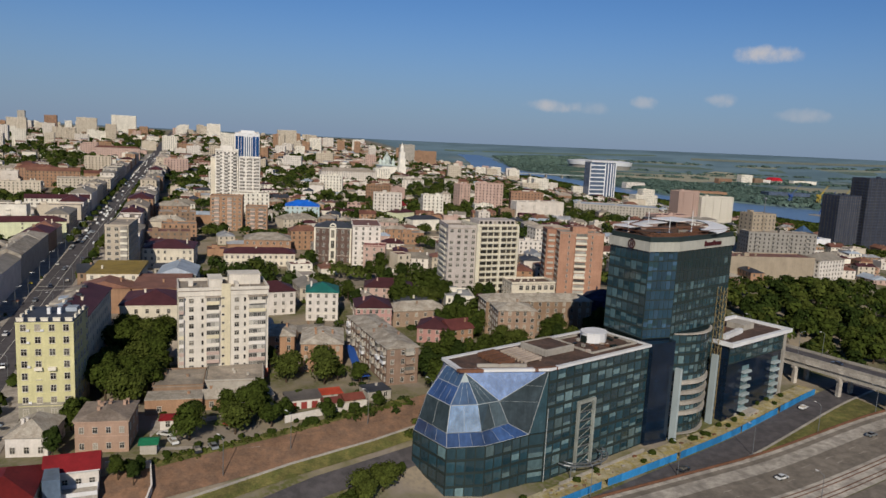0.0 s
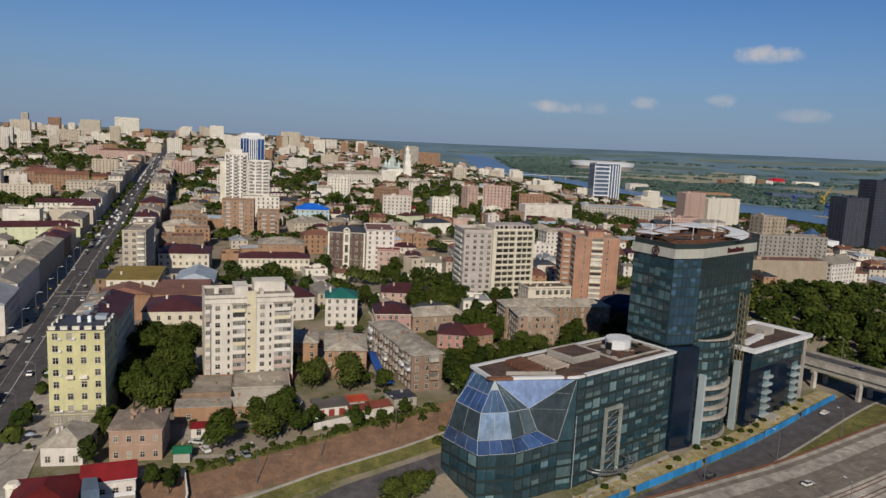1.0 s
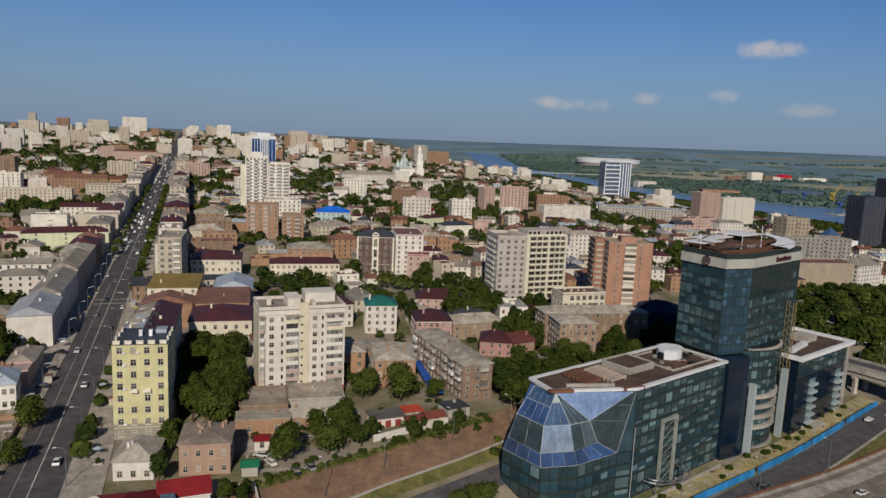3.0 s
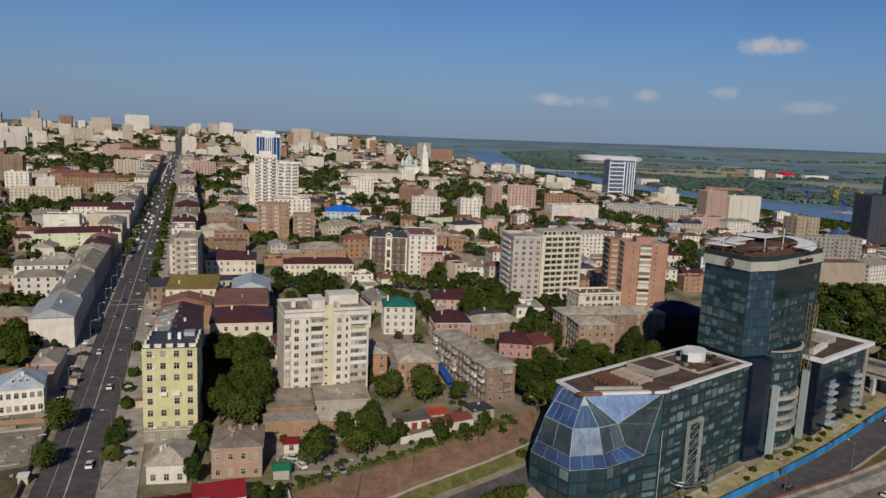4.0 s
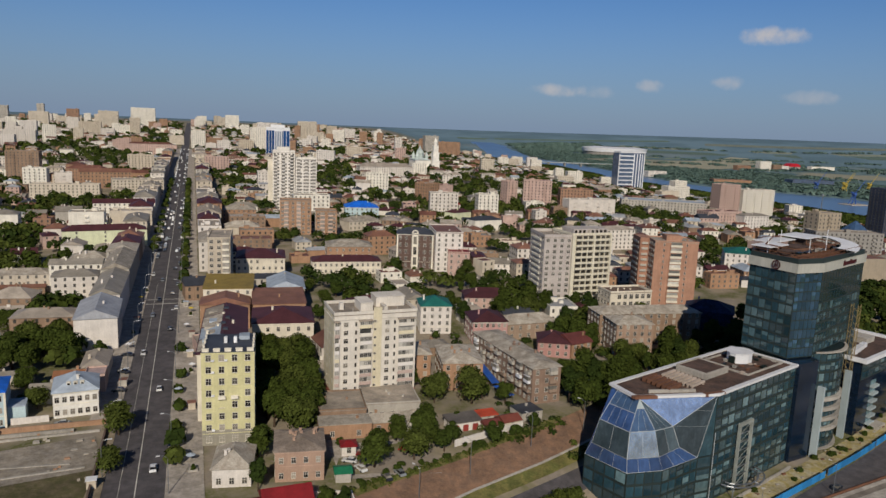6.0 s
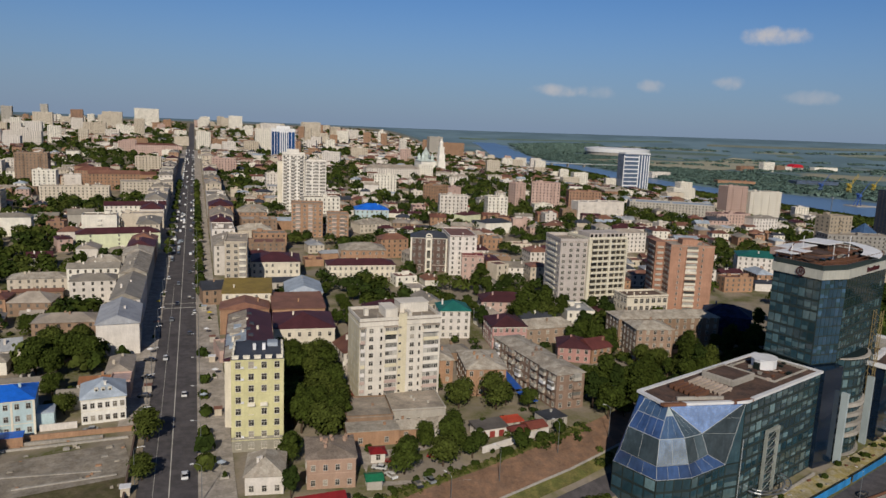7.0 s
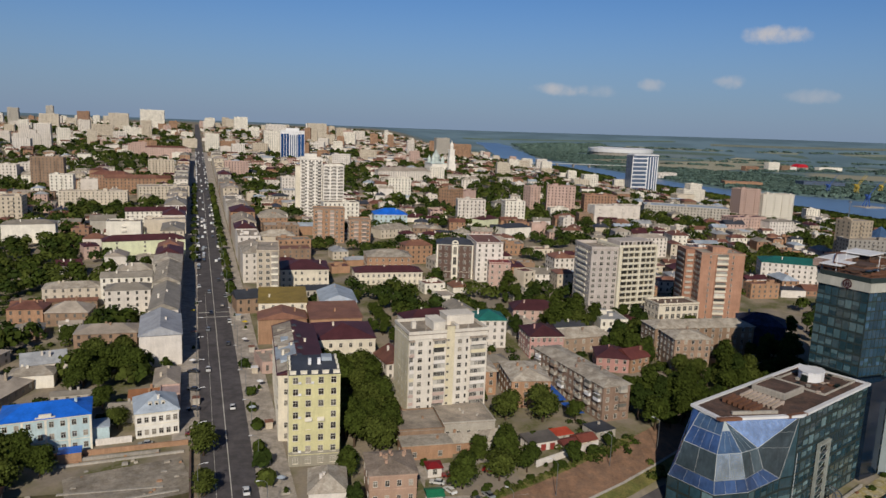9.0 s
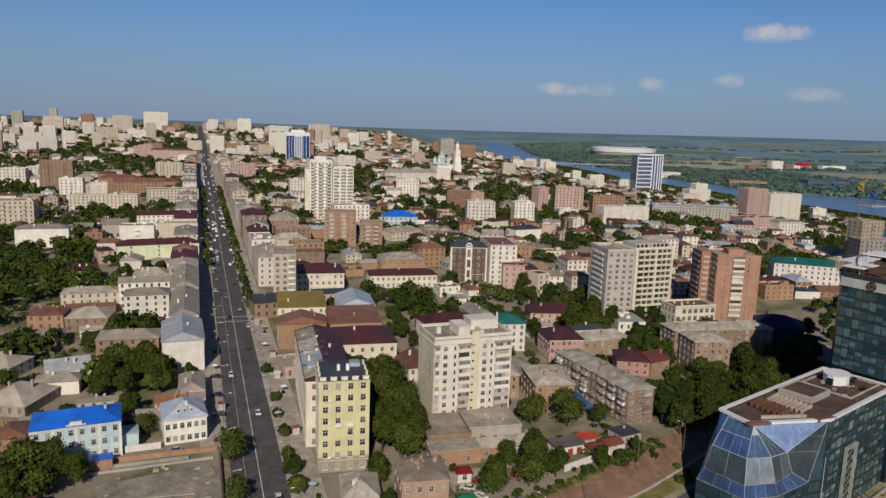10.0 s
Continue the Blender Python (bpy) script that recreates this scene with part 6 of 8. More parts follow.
def car_proto(paint, label):
    root = thing("car", label, "car", Matrix.Translation((0, 0, -200)))
    body = Build()
    prof = [(-2.15, 0.35), (2.15, 0.35), (2.15, 0.75), (1.1, 0.92), (0.6, 0.95), (-1.4, 0.95), (-2.05, 0.9), (-2.15, 0.7)]
    for s, flip in ((-0.86, False), (0.86, True)):
        ring_ = [(s, y, z) for y, z in prof]
        body.face(ring_ if flip else list(reversed(ring_)))
    for (y0, z0), (y1, z1) in zip(prof, prof[1:] + prof[:1]):
        body.face([(-0.86, y0, z0), (0.86, y0, z0), (0.86, y1, z1), (-0.86, y1, z1)])
    part("body", body.mesh("body", paint), root)
    cab = Build()
    lo, hi = [(-0.8, -1.6), (0.8, -1.6), (0.8, 0.95), (-0.8, 0.95)], [(-0.62, -1.15), (0.62, -1.15), (0.62, 0.3), (-0.62, 0.3)]
    for i in range(4):
        j = (i + 1) % 4
        cab.face([(*lo[i], 0.95), (*lo[j], 0.95), (*hi[j], 1.42), (*hi[i], 1.42)])
    part("glazing", cab.mesh("glazing", M_PANE), root)
    part("roof", Build().box(-0.63, 0.63, -1.17, 0.32, 1.42, 1.47).mesh("roof", paint), root)
    wheel = Build().tube((-0.1, 0, 0), (0.1, 0, 0), 0.32, 0.32, 10).mesh("wheel", M_TYRE)
    for sx in (-0.78, 0.78):
        for sy in (-1.35, 1.35):
            part("wheel", wheel, root, Matrix.Translation((sx, sy, 0.32)))
    return root


CARS = [car_proto(M_PAINT, "white saloon car on the street"), car_proto(M_PAINT2, "dark saloon car on the street"), car_proto(M_PAINT3, "red saloon car parked in a yard"), car_proto(M_PAINT4, "grey saloon car on the street")]
rc_ = random.Random(9)


def park(k, x, y, deg, lift=0.12):
    src = CARS[k]
    c = copy_thing(src, Matrix.Translation((x, y, ground(x, y) + lift)) @ Matrix.Rotation(radians(deg), 4, "Z"))
    return c


park(0, 0.2, 262, 0)
park(0, 1.0, 204, 0)
park(0, -7.0, 300, 180)
park(1, 1.6, 330, 0)
for i in range(34):
    y = 352 + i * 14 + rc_.uniform(-4, 4)
    lane = rc_.choice((-9.6, -9.6, -6.2, -4.4, 1.2, 3.6))
    park(rc_.choice((0, 1, 3, 3, 1)), lane, y, 0 if lane > -3 else 180)
for i in range(4):
    park(rc_.choice((1, 2, 3)), -12.4 + rc_.uniform(-0.2, 0.2), 242 + i * 19 + rc_.uniform(-2, 2), rc_.uniform(60, 100), 0.25)
for x, y, k, d in ((54, 191, 0, 20), (56.5, 199, 2, 70), (60, 186, 1, 10), (64, 187.5, 3, 15), (69, 199, 2, 60), (71, 202, 3, 60), (52, 196, 0, 60), (-26, 240, 3, 90), (49.5, 189, 0, 10)):
    park(k, x, y, d, 0.05)
for s, o, k in ((28, 8, 1), (107, 7, 0)):
    x, y = along(s, o)
    park(k, x, y, -70.5, 0.16)
for s, o, k in ((-30, 14, 0), (22, 10.5, 3), (-66, 18, 0), (34, 14, 1), (-4, 34, 3), (-50, 38, 0)):
    x, y = highway_at(s, o)
    park(k, x, y, -79.7, 0.24)
for x, y in ((292.6, 238), (298.6, 205), (311.5, 168)):
    c = park(rc_.choice((0, 1, 3)), x, y, 10)
    c.matrix_basis = Matrix.Translation((x, y, 2.5)) @ Matrix.Rotation(radians(15), 4, "Z")
for c in CARS:
    for o in list(c.children_recursive) + [c]:
        bpy.data.objects.remove(o)


# ---- street lamps ----
def lamp_post(x, y, deg, high=9.5, z=None):
    m = Matrix.Translation((x, y, (ground(x, y) if z is None else z) + 0.1)) @ Matrix.Rotation(radians(deg), 4, "Z")
    root = thing("street_lamp", "tall grey steel street lamp with a curved arm", "street lamp", m, "street lamps")
    part("pole", LAMP[0], root)
    part("arm", LAMP[1], root)
    part("lamp_head", LAMP[2], root)
    return root


arm = Build()
prev_ = (0, 0, 9.2)
for i in range(1, 6):
    a = math.pi / 2 * i / 5
    cur = (2.0 * (1 - math.cos(a)), 0, 9.2 + 1.1 * math.sin(a))
    arm.tube(prev_, cur, 0.06, 0.05, 5)
    prev_ = cur
LAMP = (Build().tube((0, 0, -1), (0, 0, 9.25), 0.13, 0.07, 7).mesh("pole", M_STEEL), arm.mesh("arm", M_STEEL),
        Build().box(1.8, 2.7, -0.16, 0.16, 10.22, 10.36).mesh("lamp_head", M_WHITE))
for i in range(14):
    lamp_post(5.2, 190 + i * 27, 180)
    lamp_post(-11.2, 203 + i * 27, 0)
for s in (-92, -58, -24, 10, 44):
    x, y = highway_at(s, -0.9)
    lamp_post(x, y, 100)
for s in (-80, -36, 8, 52):
    x, y = highway_at(s, 30.2)
    lamp_post(x, y, 100)
for i, (x, y) in enumerate(((283.2, 250), (292.0, 218), (301.4, 184), (293.8, 248), (302.6, 216), (312, 182))):
    lamp_post(x, y, 0 if i < 3 else 180, z=2.4)
for x, y in ((84, 186), (108, 197), (66, 176), (130, 204)):
    lamp_post(x, y, 120)


# ---- sidewalk clutter ----
rs = random.Random(15)
for i in range(34):
    y = 196 + i * 6.1 + rs.uniform(-2, 2)
    x = 6.8 + rs.uniform(-0.8, 4.2) if i % 3 else -12.0 + rs.uniform(-1, 1.2)
    if i % 4 == 0:
        b_ = thing("kiosk", "small pale street kiosk on the sidewalk", "kiosk", Matrix.Translation((x, y, ground(x, y) + 0.2)))
        part("body", Build().box(-1.1, 1.1, -1.0, 1.0, 0, 2.3).mesh("body", rs.choice((W_WHITE, W_GREY, W_BEIGE))), b_)
        part("roof", Build().box(-1.35, 1.35, -1.25, 1.25, 2.3, 2.45).mesh("roof", rs.choice((M_WHITE, R_RUST, R_PALE))), b_)
    elif i % 4 == 1:
        b_ = thing("planter", "low shrub in a concrete planter", "planter", Matrix.Translation((x, y, ground(x, y) + 0.2)))
        part("box", Build().ring(-1.2, 1.2, -0.6, 0.6, 0.12, 0, 0.6).mesh("box", M_CONC), b_)
        part("shrub", TREES[4][0], b_, Matrix.Translation((0, 0, 0.1)) @ Matrix.Scale(0.34, 4))
    elif i % 4 == 2:
        b_ = thing("parasol", "small pale sunshade over a street stall", "parasol", Matrix.Translation((x, y, ground(x, y) + 0.2)))
        can = Build()
        for k in range(8):
            a0, a1 = 2 * math.pi * k / 8, 2 * math.pi * (k + 1) / 8
            can.face([(1.3 * math.cos(a0), 1.3 * math.sin(a0), 2.1), (1.3 * math.cos(a1), 1.3 * math.sin(a1), 2.1), (0, 0, 2.7)])
        part("canopy", can.mesh("canopy", rs.choice((M_WHITE, roof_mat("c8b030"), R_PALE))), b_)
        part("pole", Build().tube((0, 0, 0), (0, 0, 2.6), 0.04).mesh("pole", M_STEEL), b_)
# weeds and shrubs on the building site and along the dirt track
for i in range(46):
    if i < 26:
        x, y = along(rs.uniform(-40, 120), rs.uniform(-6.5, -1.5))
    else:
        k = rs.uniform(0, 1)
        x, y = 50 + k * 62 + rs.uniform(-2, 2), 183.5 + k * 22 + rs.uniform(-1.5, 2)
    b_ = thing("shrub", "low dry green shrub on rough ground", "shrub", Matrix.Translation((x, y, ground(x, y) - 0.1)))
    part("foliage", TREES[4][0], b_, Matrix.Rotation(rs.uniform(0, 6), 4, "Z") @ Matrix.Diagonal((rs.uniform(0.3, 0.6), rs.uniform(0.3, 0.6), rs.uniform(0.2, 0.4), 1)))


# ---- the city beyond ----
WALLS = [wall_mat("cbc3b8"), W_WHITE, W_BEIGE, W_GREY, B_ORANGE, B_BROWN, B_RED, W_SALMON, wall_mat("d8d2c4"), wall_mat("bfb4a2"), wall_mat("2f3544"), wall_mat("cdd0ae"), glass_mat("river_tower_glass", "56657c", 0.2, vary=0.1), wall_mat("968a78"), wall_mat("8d8982")]
ROOFS = [M_SLATE, M_TAR, R_MAROON, R_RUST, R_PALE, roof_mat("6e4a3e"), roof_mat("8b8478"), roof_mat("9a9c9e"), roof_mat("a3988a"), R_DARK, R_RED, roof_mat("97694a"), roof_mat("b09b96")]
CITY_MATS = WALLS + ROOFS + [M_CITYPANE]
GLASS = len(CITY_MATS) - 1
rb = random.Random(4242)


def rough_house(b, roofs, panes, cx, cy, yaw, w, d, h, wi, ri, roof, z, storeys, bays, side, extra):
    """Faces of one far house: walls into b, roof into roofs, windows into panes."""
    c, s = math.cos(yaw), math.sin(yaw)
    W = lambda x, y, zz: (cx + x * c - y * s, cy + x * s + y * c, z + zz)
    x0, x1, y0, y1 = -w / 2, w / 2, -d / 2, d / 2
    P = [(x0, y0), (x1, y0), (x1, y1), (x0, y1)]
    for i in range(4):
        p, q = P[i], P[(i + 1) % 4]
        b.face([W(*p, -6), W(*q, -6), W(*q, h), W(*p, h)], wi)
    o = 0.4
    E = [(x0 - o, y0 - o), (x1 + o, y0 - o), (x1 + o, y1 + o), (x0 - o, y1 + o)]
    rise = min(w, d) * rb.uniform(0.16, 0.27)
    if roof == "flat":
        rim = 0.7
        roofs.face([W(*p, h + 0.15) for p in P], ri)
        I = [(x0 + 0.3, y0 + 0.3), (x1 - 0.3, y0 + 0.3), (x1 - 0.3, y1 - 0.3), (x0 + 0.3, y1 - 0.3)]
        for i in range(4):
            p, q, p2, q2 = P[i], P[(i + 1) % 4], I[i], I[(i + 1) % 4]
            b.face([W(*p, h), W(*q, h), W(*q, h + rim), W(*p, h + rim)], wi)
            b.face([W(*p, h + rim), W(*q, h + rim), W(*q2, h + rim), W(*p2, h + rim)], wi)
            b.face([W(*q2, h), W(*p2, h), W(*p2, h + rim), W(*q2, h + rim)], wi)
        if w > 9:
            ux, uy = rb.uniform(x0 + 2, x1 - 5), rb.uniform(y0 + 2, max(y0 + 2.1, y1 - 4))
            for p, q in (((ux, uy), (ux + 3.5, uy)), ((ux + 3.5, uy), (ux + 3.5, uy + 3)), ((ux + 3.5, uy + 3), (ux, uy + 3)), ((ux, uy + 3), (ux, uy))):
                b.face([W(*p, h), W(*q, h), W(*q, h + 2.4), W(*p, h + 2.4)], wi)
            roofs.face([W(ux, uy, h + 2.4), W(ux + 3.5, uy, h + 2.4), W(ux + 3.5, uy + 3, h + 2.4), W(ux, uy + 3, h + 2.4)], ri)
    else:
        cut = min(w, d) / 2 * (0.95 if roof == "hip" else 0.0)
        if w >= d:
            r0, r1 = (E[0][0] + cut, 0), (E[1][0] - cut, 0)
        else:
            r0, r1 = (0, E[0][1] + cut), (0, E[2][1] - cut)
        R0, R1 = W(*r0, h + rise), W(*r1, h + rise)
        C = [W(*p, h) for p in E]
        fs = ([C[0], C[1], R1, R0], [C[2], C[3], R0, R1], [C[1], C[2], R1], [C[3], C[0], R0]) if w >= d else ([C[1], C[2], R1, R0], [C[3], C[0], R0, R1], [C[0], C[1], R0], [C[2], C[3], R1])
        for q in fs:
            roofs.face(q, ri)
        for k in range(2):
            ux, uy = rb.uniform(x0 * 0.5, x1 * 0.5), rb.uniform(y0 * 0.5, y1 * 0.5)
            for p, q in (((-0.4, -0.3), (0.4, -0.3)), ((0.4, -0.3), (0.4, 0.3)), ((0.4, 0.3), (-0.4, 0.3)), ((-0.4, 0.3), (-0.4, -0.3))):
                b.face([W(ux + p[0], uy + p[1], h), W(ux + q[0], uy + q[1], h), W(ux + q[0], uy + q[1], h + rise + 0.6), W(ux + p[0], uy + p[1], h + rise + 0.6)], wi)
    if roof == "flat" and h > 14.5 and wi != 10:
        wide_, n_ = 3.0, max(1, int(w / 12))
        for i in range(n_):
            u = x0 + (i + 0.5) * w / n_ - wide_ / 2
            for k in range(1, storeys):
                za = k * h / storeys
                zc = za + min(1.1, h / storeys * 0.42)
                q = [(u, y0), (u, y0 - 0.9), (u + wide_, y0 - 0.9), (u + wide_, y0)]
                for p, r in zip(q, q[1:]):
                    extra.face([W(*p, za), W(*r, za), W(*r, zc), W(*p, zc)], wi)
                extra.face([W(*p, zc) for p in reversed(q)], wi)
                extra.face([W(*p, za) for p in q], wi)
    if roof == "flat" and w > 11:
        for i in range(3):
            ux, uy, s_ = rb.uniform(x0 + 1, x1 - 2.5), rb.uniform(y0 + 1, y1 - 2), rb.uniform(0.7, 1.6)
            q = [(ux, uy), (ux + s_ * 1.4, uy), (ux + s_ * 1.4, uy + s_), (ux, uy + s_)]
            for p, r in zip(q, q[1:] + q[:1]):
                extra.face([W(*p, h), W(*r, h), W(*r, h + 0.8 + s_ * 0.5), W(*p, h + 0.8 + s_ * 0.5)], wi)
            extra.face([W(*p, h + 0.8 + s_ * 0.5) for p in q], wi)
    if h < 19:
        bays, side = (0 if rb.random() < 0.3 else bays), (0 if rb.random() < 0.45 else side)
    sh = h / storeys
    for k in range(storeys):
        za, zb = k * sh + sh * 0.3, k * sh + sh * 0.82
        for i in range(bays):
            u = x0 + (i + 0.5) * w / bays
            q = min(0.55, w / bays * 0.27)
            panes.face([W(u - q, y0 - 0.04, za), W(u + q, y0 - 0.04, za), W(u + q, y0 - 0.04, zb), W(u - q, y0 - 0.04, zb)], GLASS)
        for i in range(side):
            v = y0 + (i + 0.5) * d / side
            q = min(0.65, d / side * 0.3)
            sx = x0 - 0.04 if cx > 30 else x1 + 0.04
            panes.face([W(sx, v - q, za), W(sx, v + q, za), W(sx, v + q, zb), W(sx, v - q, zb)], GLASS)


def shift(b, at):
    b.v = [(x - at[0], y - at[1], z - at[2]) for x, y, z in b.v]
    return b


def one_mat(b, name):
    """Mesh of a builder whose faces all use one city material."""
    i = b.m[0] if b.m else 0
    b.m = [0] * len(b.m)
    return b.mesh(name, CITY_MATS[i])


NAMES = ("cream plastered city house", "off-white plastered city house", "beige plastered city house", "grey plastered city house", "light brown brick house", "brown brick house",
         "reddish brick house", "pink plastered city house", "white plastered city house", "sand-coloured city house", "dark blue-grey tower", "pale lime plastered city house", "blue-grey glass tower", "dull brown plastered block", "weathered grey concrete block")
RNAMES = ("grey slate roof", "tarred roof", "maroon metal roof", "rusty roof", "pale metal roof", "brick-red roof", "grey roof", "light grey metal roof", "sandy grey roof", "dark roof", "red roof", "orange-brown metal roof", "faded pink metal roof")


def city_house(cx, cy, yaw, w, d, h, wi, ri, roof, storeys, bays, side, name="city_house", label="", category="house", z=None):
    walls, roofs, panes, extra = Build(), Build(), Build(), Build()
    zz = ground(cx, cy) if z is None else z
    rough_house(walls, roofs, panes, cx, cy, yaw, w, d, h, wi, len(WALLS) + ri, roof, zz, storeys, bays, side, extra)
    at = (cx, cy, zz)
    root = thing(name, label or NAMES[wi] + " with " + RNAMES[ri], category, Matrix.Translation(at))
    part("wall", one_mat(shift(walls, at), "wall"), root)
    part("roof", one_mat(shift(roofs, at), "roof"), root)
    if extra.f:
        tagged(part("balcony" if h > 14.5 else "roof_vent", one_mat(shift(extra, at), "balcony"), root), kind="stuff")
    if panes.f:
        tagged(part("glazing", one_mat(shift(panes, at), "glazing"), root), kind="stuff")
    SITES.append((cx, cy, w / 2, d / 2, yaw))
    return root


# rows facing the avenue
def row_side(x_face, sign, y0, y1, hs):
    y = y0
    while y < y1:
        L = rb.uniform(22, 40)
        d = rb.uniform(13, 18)
        h = rb.choice(hs)
        if not inside_site(x_face + sign * d / 2, y + L / 2, -2):
            st = max(2, round(h / 3.6))
            city_house(x_face + sign * d / 2, y + L / 2, 0, d, L - 0.6, h, rb.choice((0, 1, 2, 3, 8, 9, 4)), rb.choice((0, 2, 6, 6, 1, 8)), rb.choice(("gable", "hip", "hip", "flat")), st, max(2, int(d / 4)), int(L / 3.6))
        y += L


row_side(-18.5, -1, 824, 1250, (11, 13, 14, 15, 17))
row_side(14.5, 1, 440, 1250, (12, 14, 15, 17, 19))
def city_block(cx, cy, yaw, w, d, h, wi, ri, roof):
    """A named house of the city beyond: middle, turn, width, depth, height, wall, roof covering and roof shape."""
    return city_house(cx, cy, yaw, w, d, h, wi, ri, roof, max(1, round(h / 3.1)), 3 if wi == 11 else max(2, int(w / 3.4)), max(2, int(d / 3.6)), category="house" if h < 20 else "apartment building")


def fronted(x0, y0, x1, y1, d, h, wi, ri, roof):
    """The same, by the two ends of its front."""
    yaw, w = math.atan2(y1 - y0, x1 - x0), math.hypot(x1 - x0, y1 - y0)
    return city_block((x0 + x1) / 2 - math.sin(yaw) * d / 2, (y0 + y1) / 2 + math.cos(yaw) * d / 2, yaw, w, d, h, wi, ri, roof)


city_block(46, 486, 0.0, 26, 16, 11, 5, 3, "flat")
city_block(52, 512, 0.0, 22, 14, 12, 4, 1, "flat")
city_block(44, 541, 0.0, 24, 16, 10, 9, 0, "hip")
city_block(50, 574, 0.0, 26, 18, 12, 5, 8, "flat")
city_block(46, 612, 0.0, 26, 16, 12, 4, 0, "hip")
city_block(52, 644, 0.0, 22, 14, 10, 8, 6, "hip")
city_block(40, 462, 0.0, 14, 10, 8, 8, 2, "hip")
city_block(-24.4, 365, 0.0, 12, 47, 13, 1, 6, "gable")
city_block(-24.6, 413, 0.0, 12.5, 47, 13.5, 3, 0, "gable")
city_block(-42, 390.5, 0.02, 20, 14, 12, 0, 6, "hip")
city_block(-44, 409.5, 0.0, 24, 11, 13.5, 8, 6, "gable")
city_block(-69, 410, 0.0, 26, 12, 9, 9, 0, "hip")
city_block(-87, 397, 0.0, 13, 8, 4, 4, 3, "gable")
city_block(-68, 400, 0.0, 22, 5, 4, 5, 3, "gable")
city_block(-45.5, 334, -0.05, 23.5, 14, 8.6, 5, 8, "hip")
city_block(-83, 381, -0.12, 15, 13, 7, 4, 5, "hip")
city_block(-65.5, 377, -0.12, 18, 15, 6, 5, 8, "hip")
city_block(-63, 359.5, 0.0, 9, 5, 4.5, 1, 8, "gable")
city_block(-78.5, 357, 0.1, 11, 11, 4, 5, 6, "hip")
city_block(-92, 322, -0.4, 22, 14, 5, 9, 8, "hip")
city_block(-26, 450, 0.0, 15, 25, 13, 3, 0, "hip")
city_block(-43, 446, 0.0, 18, 14, 9, 1, 0, "hip")
city_block(-26, 477, 0.0, 15, 27, 12, 5, 2, "hip")
city_block(-26, 501, 0.0, 15, 20, 11, 9, 3, "hip")
city_block(-43.3, 525, 0.15, 50, 14, 11, 11, 2, "hip")
city_block(-26, 560, 0.0, 15, 38, 13, 9, 6, "hip")
city_block(-33, 602, 0.06, 29, 15, 12, 9, 8, "flat")
city_block(-56.5, 593, 0.0, 17, 12, 10, 1, 0, "hip")
city_block(-78, 621, 0.1, 18, 14, 9, 3, 6, "gable")
city_block(-41.5, 648, 0.1, 46, 14, 12, 8, 2, "gable")
city_block(-27, 626, 0.0, 17, 24, 13, 1, 2, "hip")
city_block(-27, 682, 0.0, 17, 42, 14, 1, 6, "hip")
city_block(-27, 725, 0.0, 17, 42, 15, 9, 8, "flat")
city_block(-27, 767, 0.0, 17, 40, 13, 3, 0, "hip")
city_block(-42, 807, 0.15, 48, 22, 14, 9, 8, "flat")
city_block(-98, 895, -0.4, 42, 16, 16, 6, 5, "hip")
city_block(-120, 581, 0.05, 33, 14, 13, 8, 6, "hip")
city_block(-80.5, 475, 0.2, 13, 12, 6, 8, 2, "gable")
city_block(-75.5, 523, 0.3, 9, 14, 8, 7, 2, "hip")
city_block(-163, 674, 0.0, 44, 20, 20, 2, 1, "flat")
city_block(-65.5, 312.5, 0.2, 15, 13, 4.6, 0, 7, "gable")
city_block(-66.5, 298.5, 0.0, 14.5, 9, 4.8, 8, 0, "hip")
city_block(-77, 288, -0.4, 17, 19, 3.6, 13, 8, "hip")
city_block(-27.9, 271, 0.0, 9.4, 9, 4.2, 4, 11, "gable")
city_block(-19.8, 268.4, 0.0, 6.4, 9, 5.6, 7, 12, "flat")
city_block(-33, 261.5, -0.05, 10, 8.5, 4, 3, 6, "gable")
city_block(-21.2, 283.2, 0.0, 8.4, 19, 5.2, 9, 8, "hip")
city_block(-49, 279, 0.0, 17, 4.5, 3.4, 3, 6, "gable")
city_block(-72, 253, 0.1, 9, 12, 6, 6, 3, "hip")
city_block(-58, 262, 0.0, 26, 6, 5, 3, 6, "gable")
city_block(-100, 757, 0.0, 58, 13, 14, 9, 8, "flat")
city_block(-76, 853, 0.1, 50, 15, 17, 4, 3, "gable")
city_block(-161, 900, 0.0, 32, 18, 33, 5, 1, "flat")
city_block(-116, 940, 0.0, 18, 22, 17, 6, 5, "hip")
city_block(-56, 1350, 0.02, 70, 15, 18, 7, 5, "hip")
city_block(-286, 1500, 0.0, 60, 16, 27, 0, 1, "flat")
city_block(-215, 1900, 0.0, 48, 16, 32, 2, 1, "flat")
city_block(-215, 2300, 0.0, 52, 18, 50, 9, 1, "flat")
city_block(-125, 2000, 0.0, 24, 16, 42, 2, 1, "flat")
city_block(-306, 2300, 0.0, 31, 18, 52, 6, 1, "flat")
city_block(-500, 2400, 0.0, 28, 18, 52, 3, 1, "flat")
city_block(-473, 2800, 0.0, 22, 18, 55, 3, 1, "flat")
city_block(-141, 2600, 0.0, 74, 18, 58, 8, 1, "flat")
city_block(-400, 2350, 0.0, 50, 18, 40, 9, 1, "flat")
city_block(138, 2600, 0.0, 44, 18, 46, 8, 1, "flat")
city_block(254, 2600, 0.0, 66, 18, 26, 1, 1, "flat")
city_block(333, 2200, 0.0, 55, 18, 45, 9, 1, "flat")
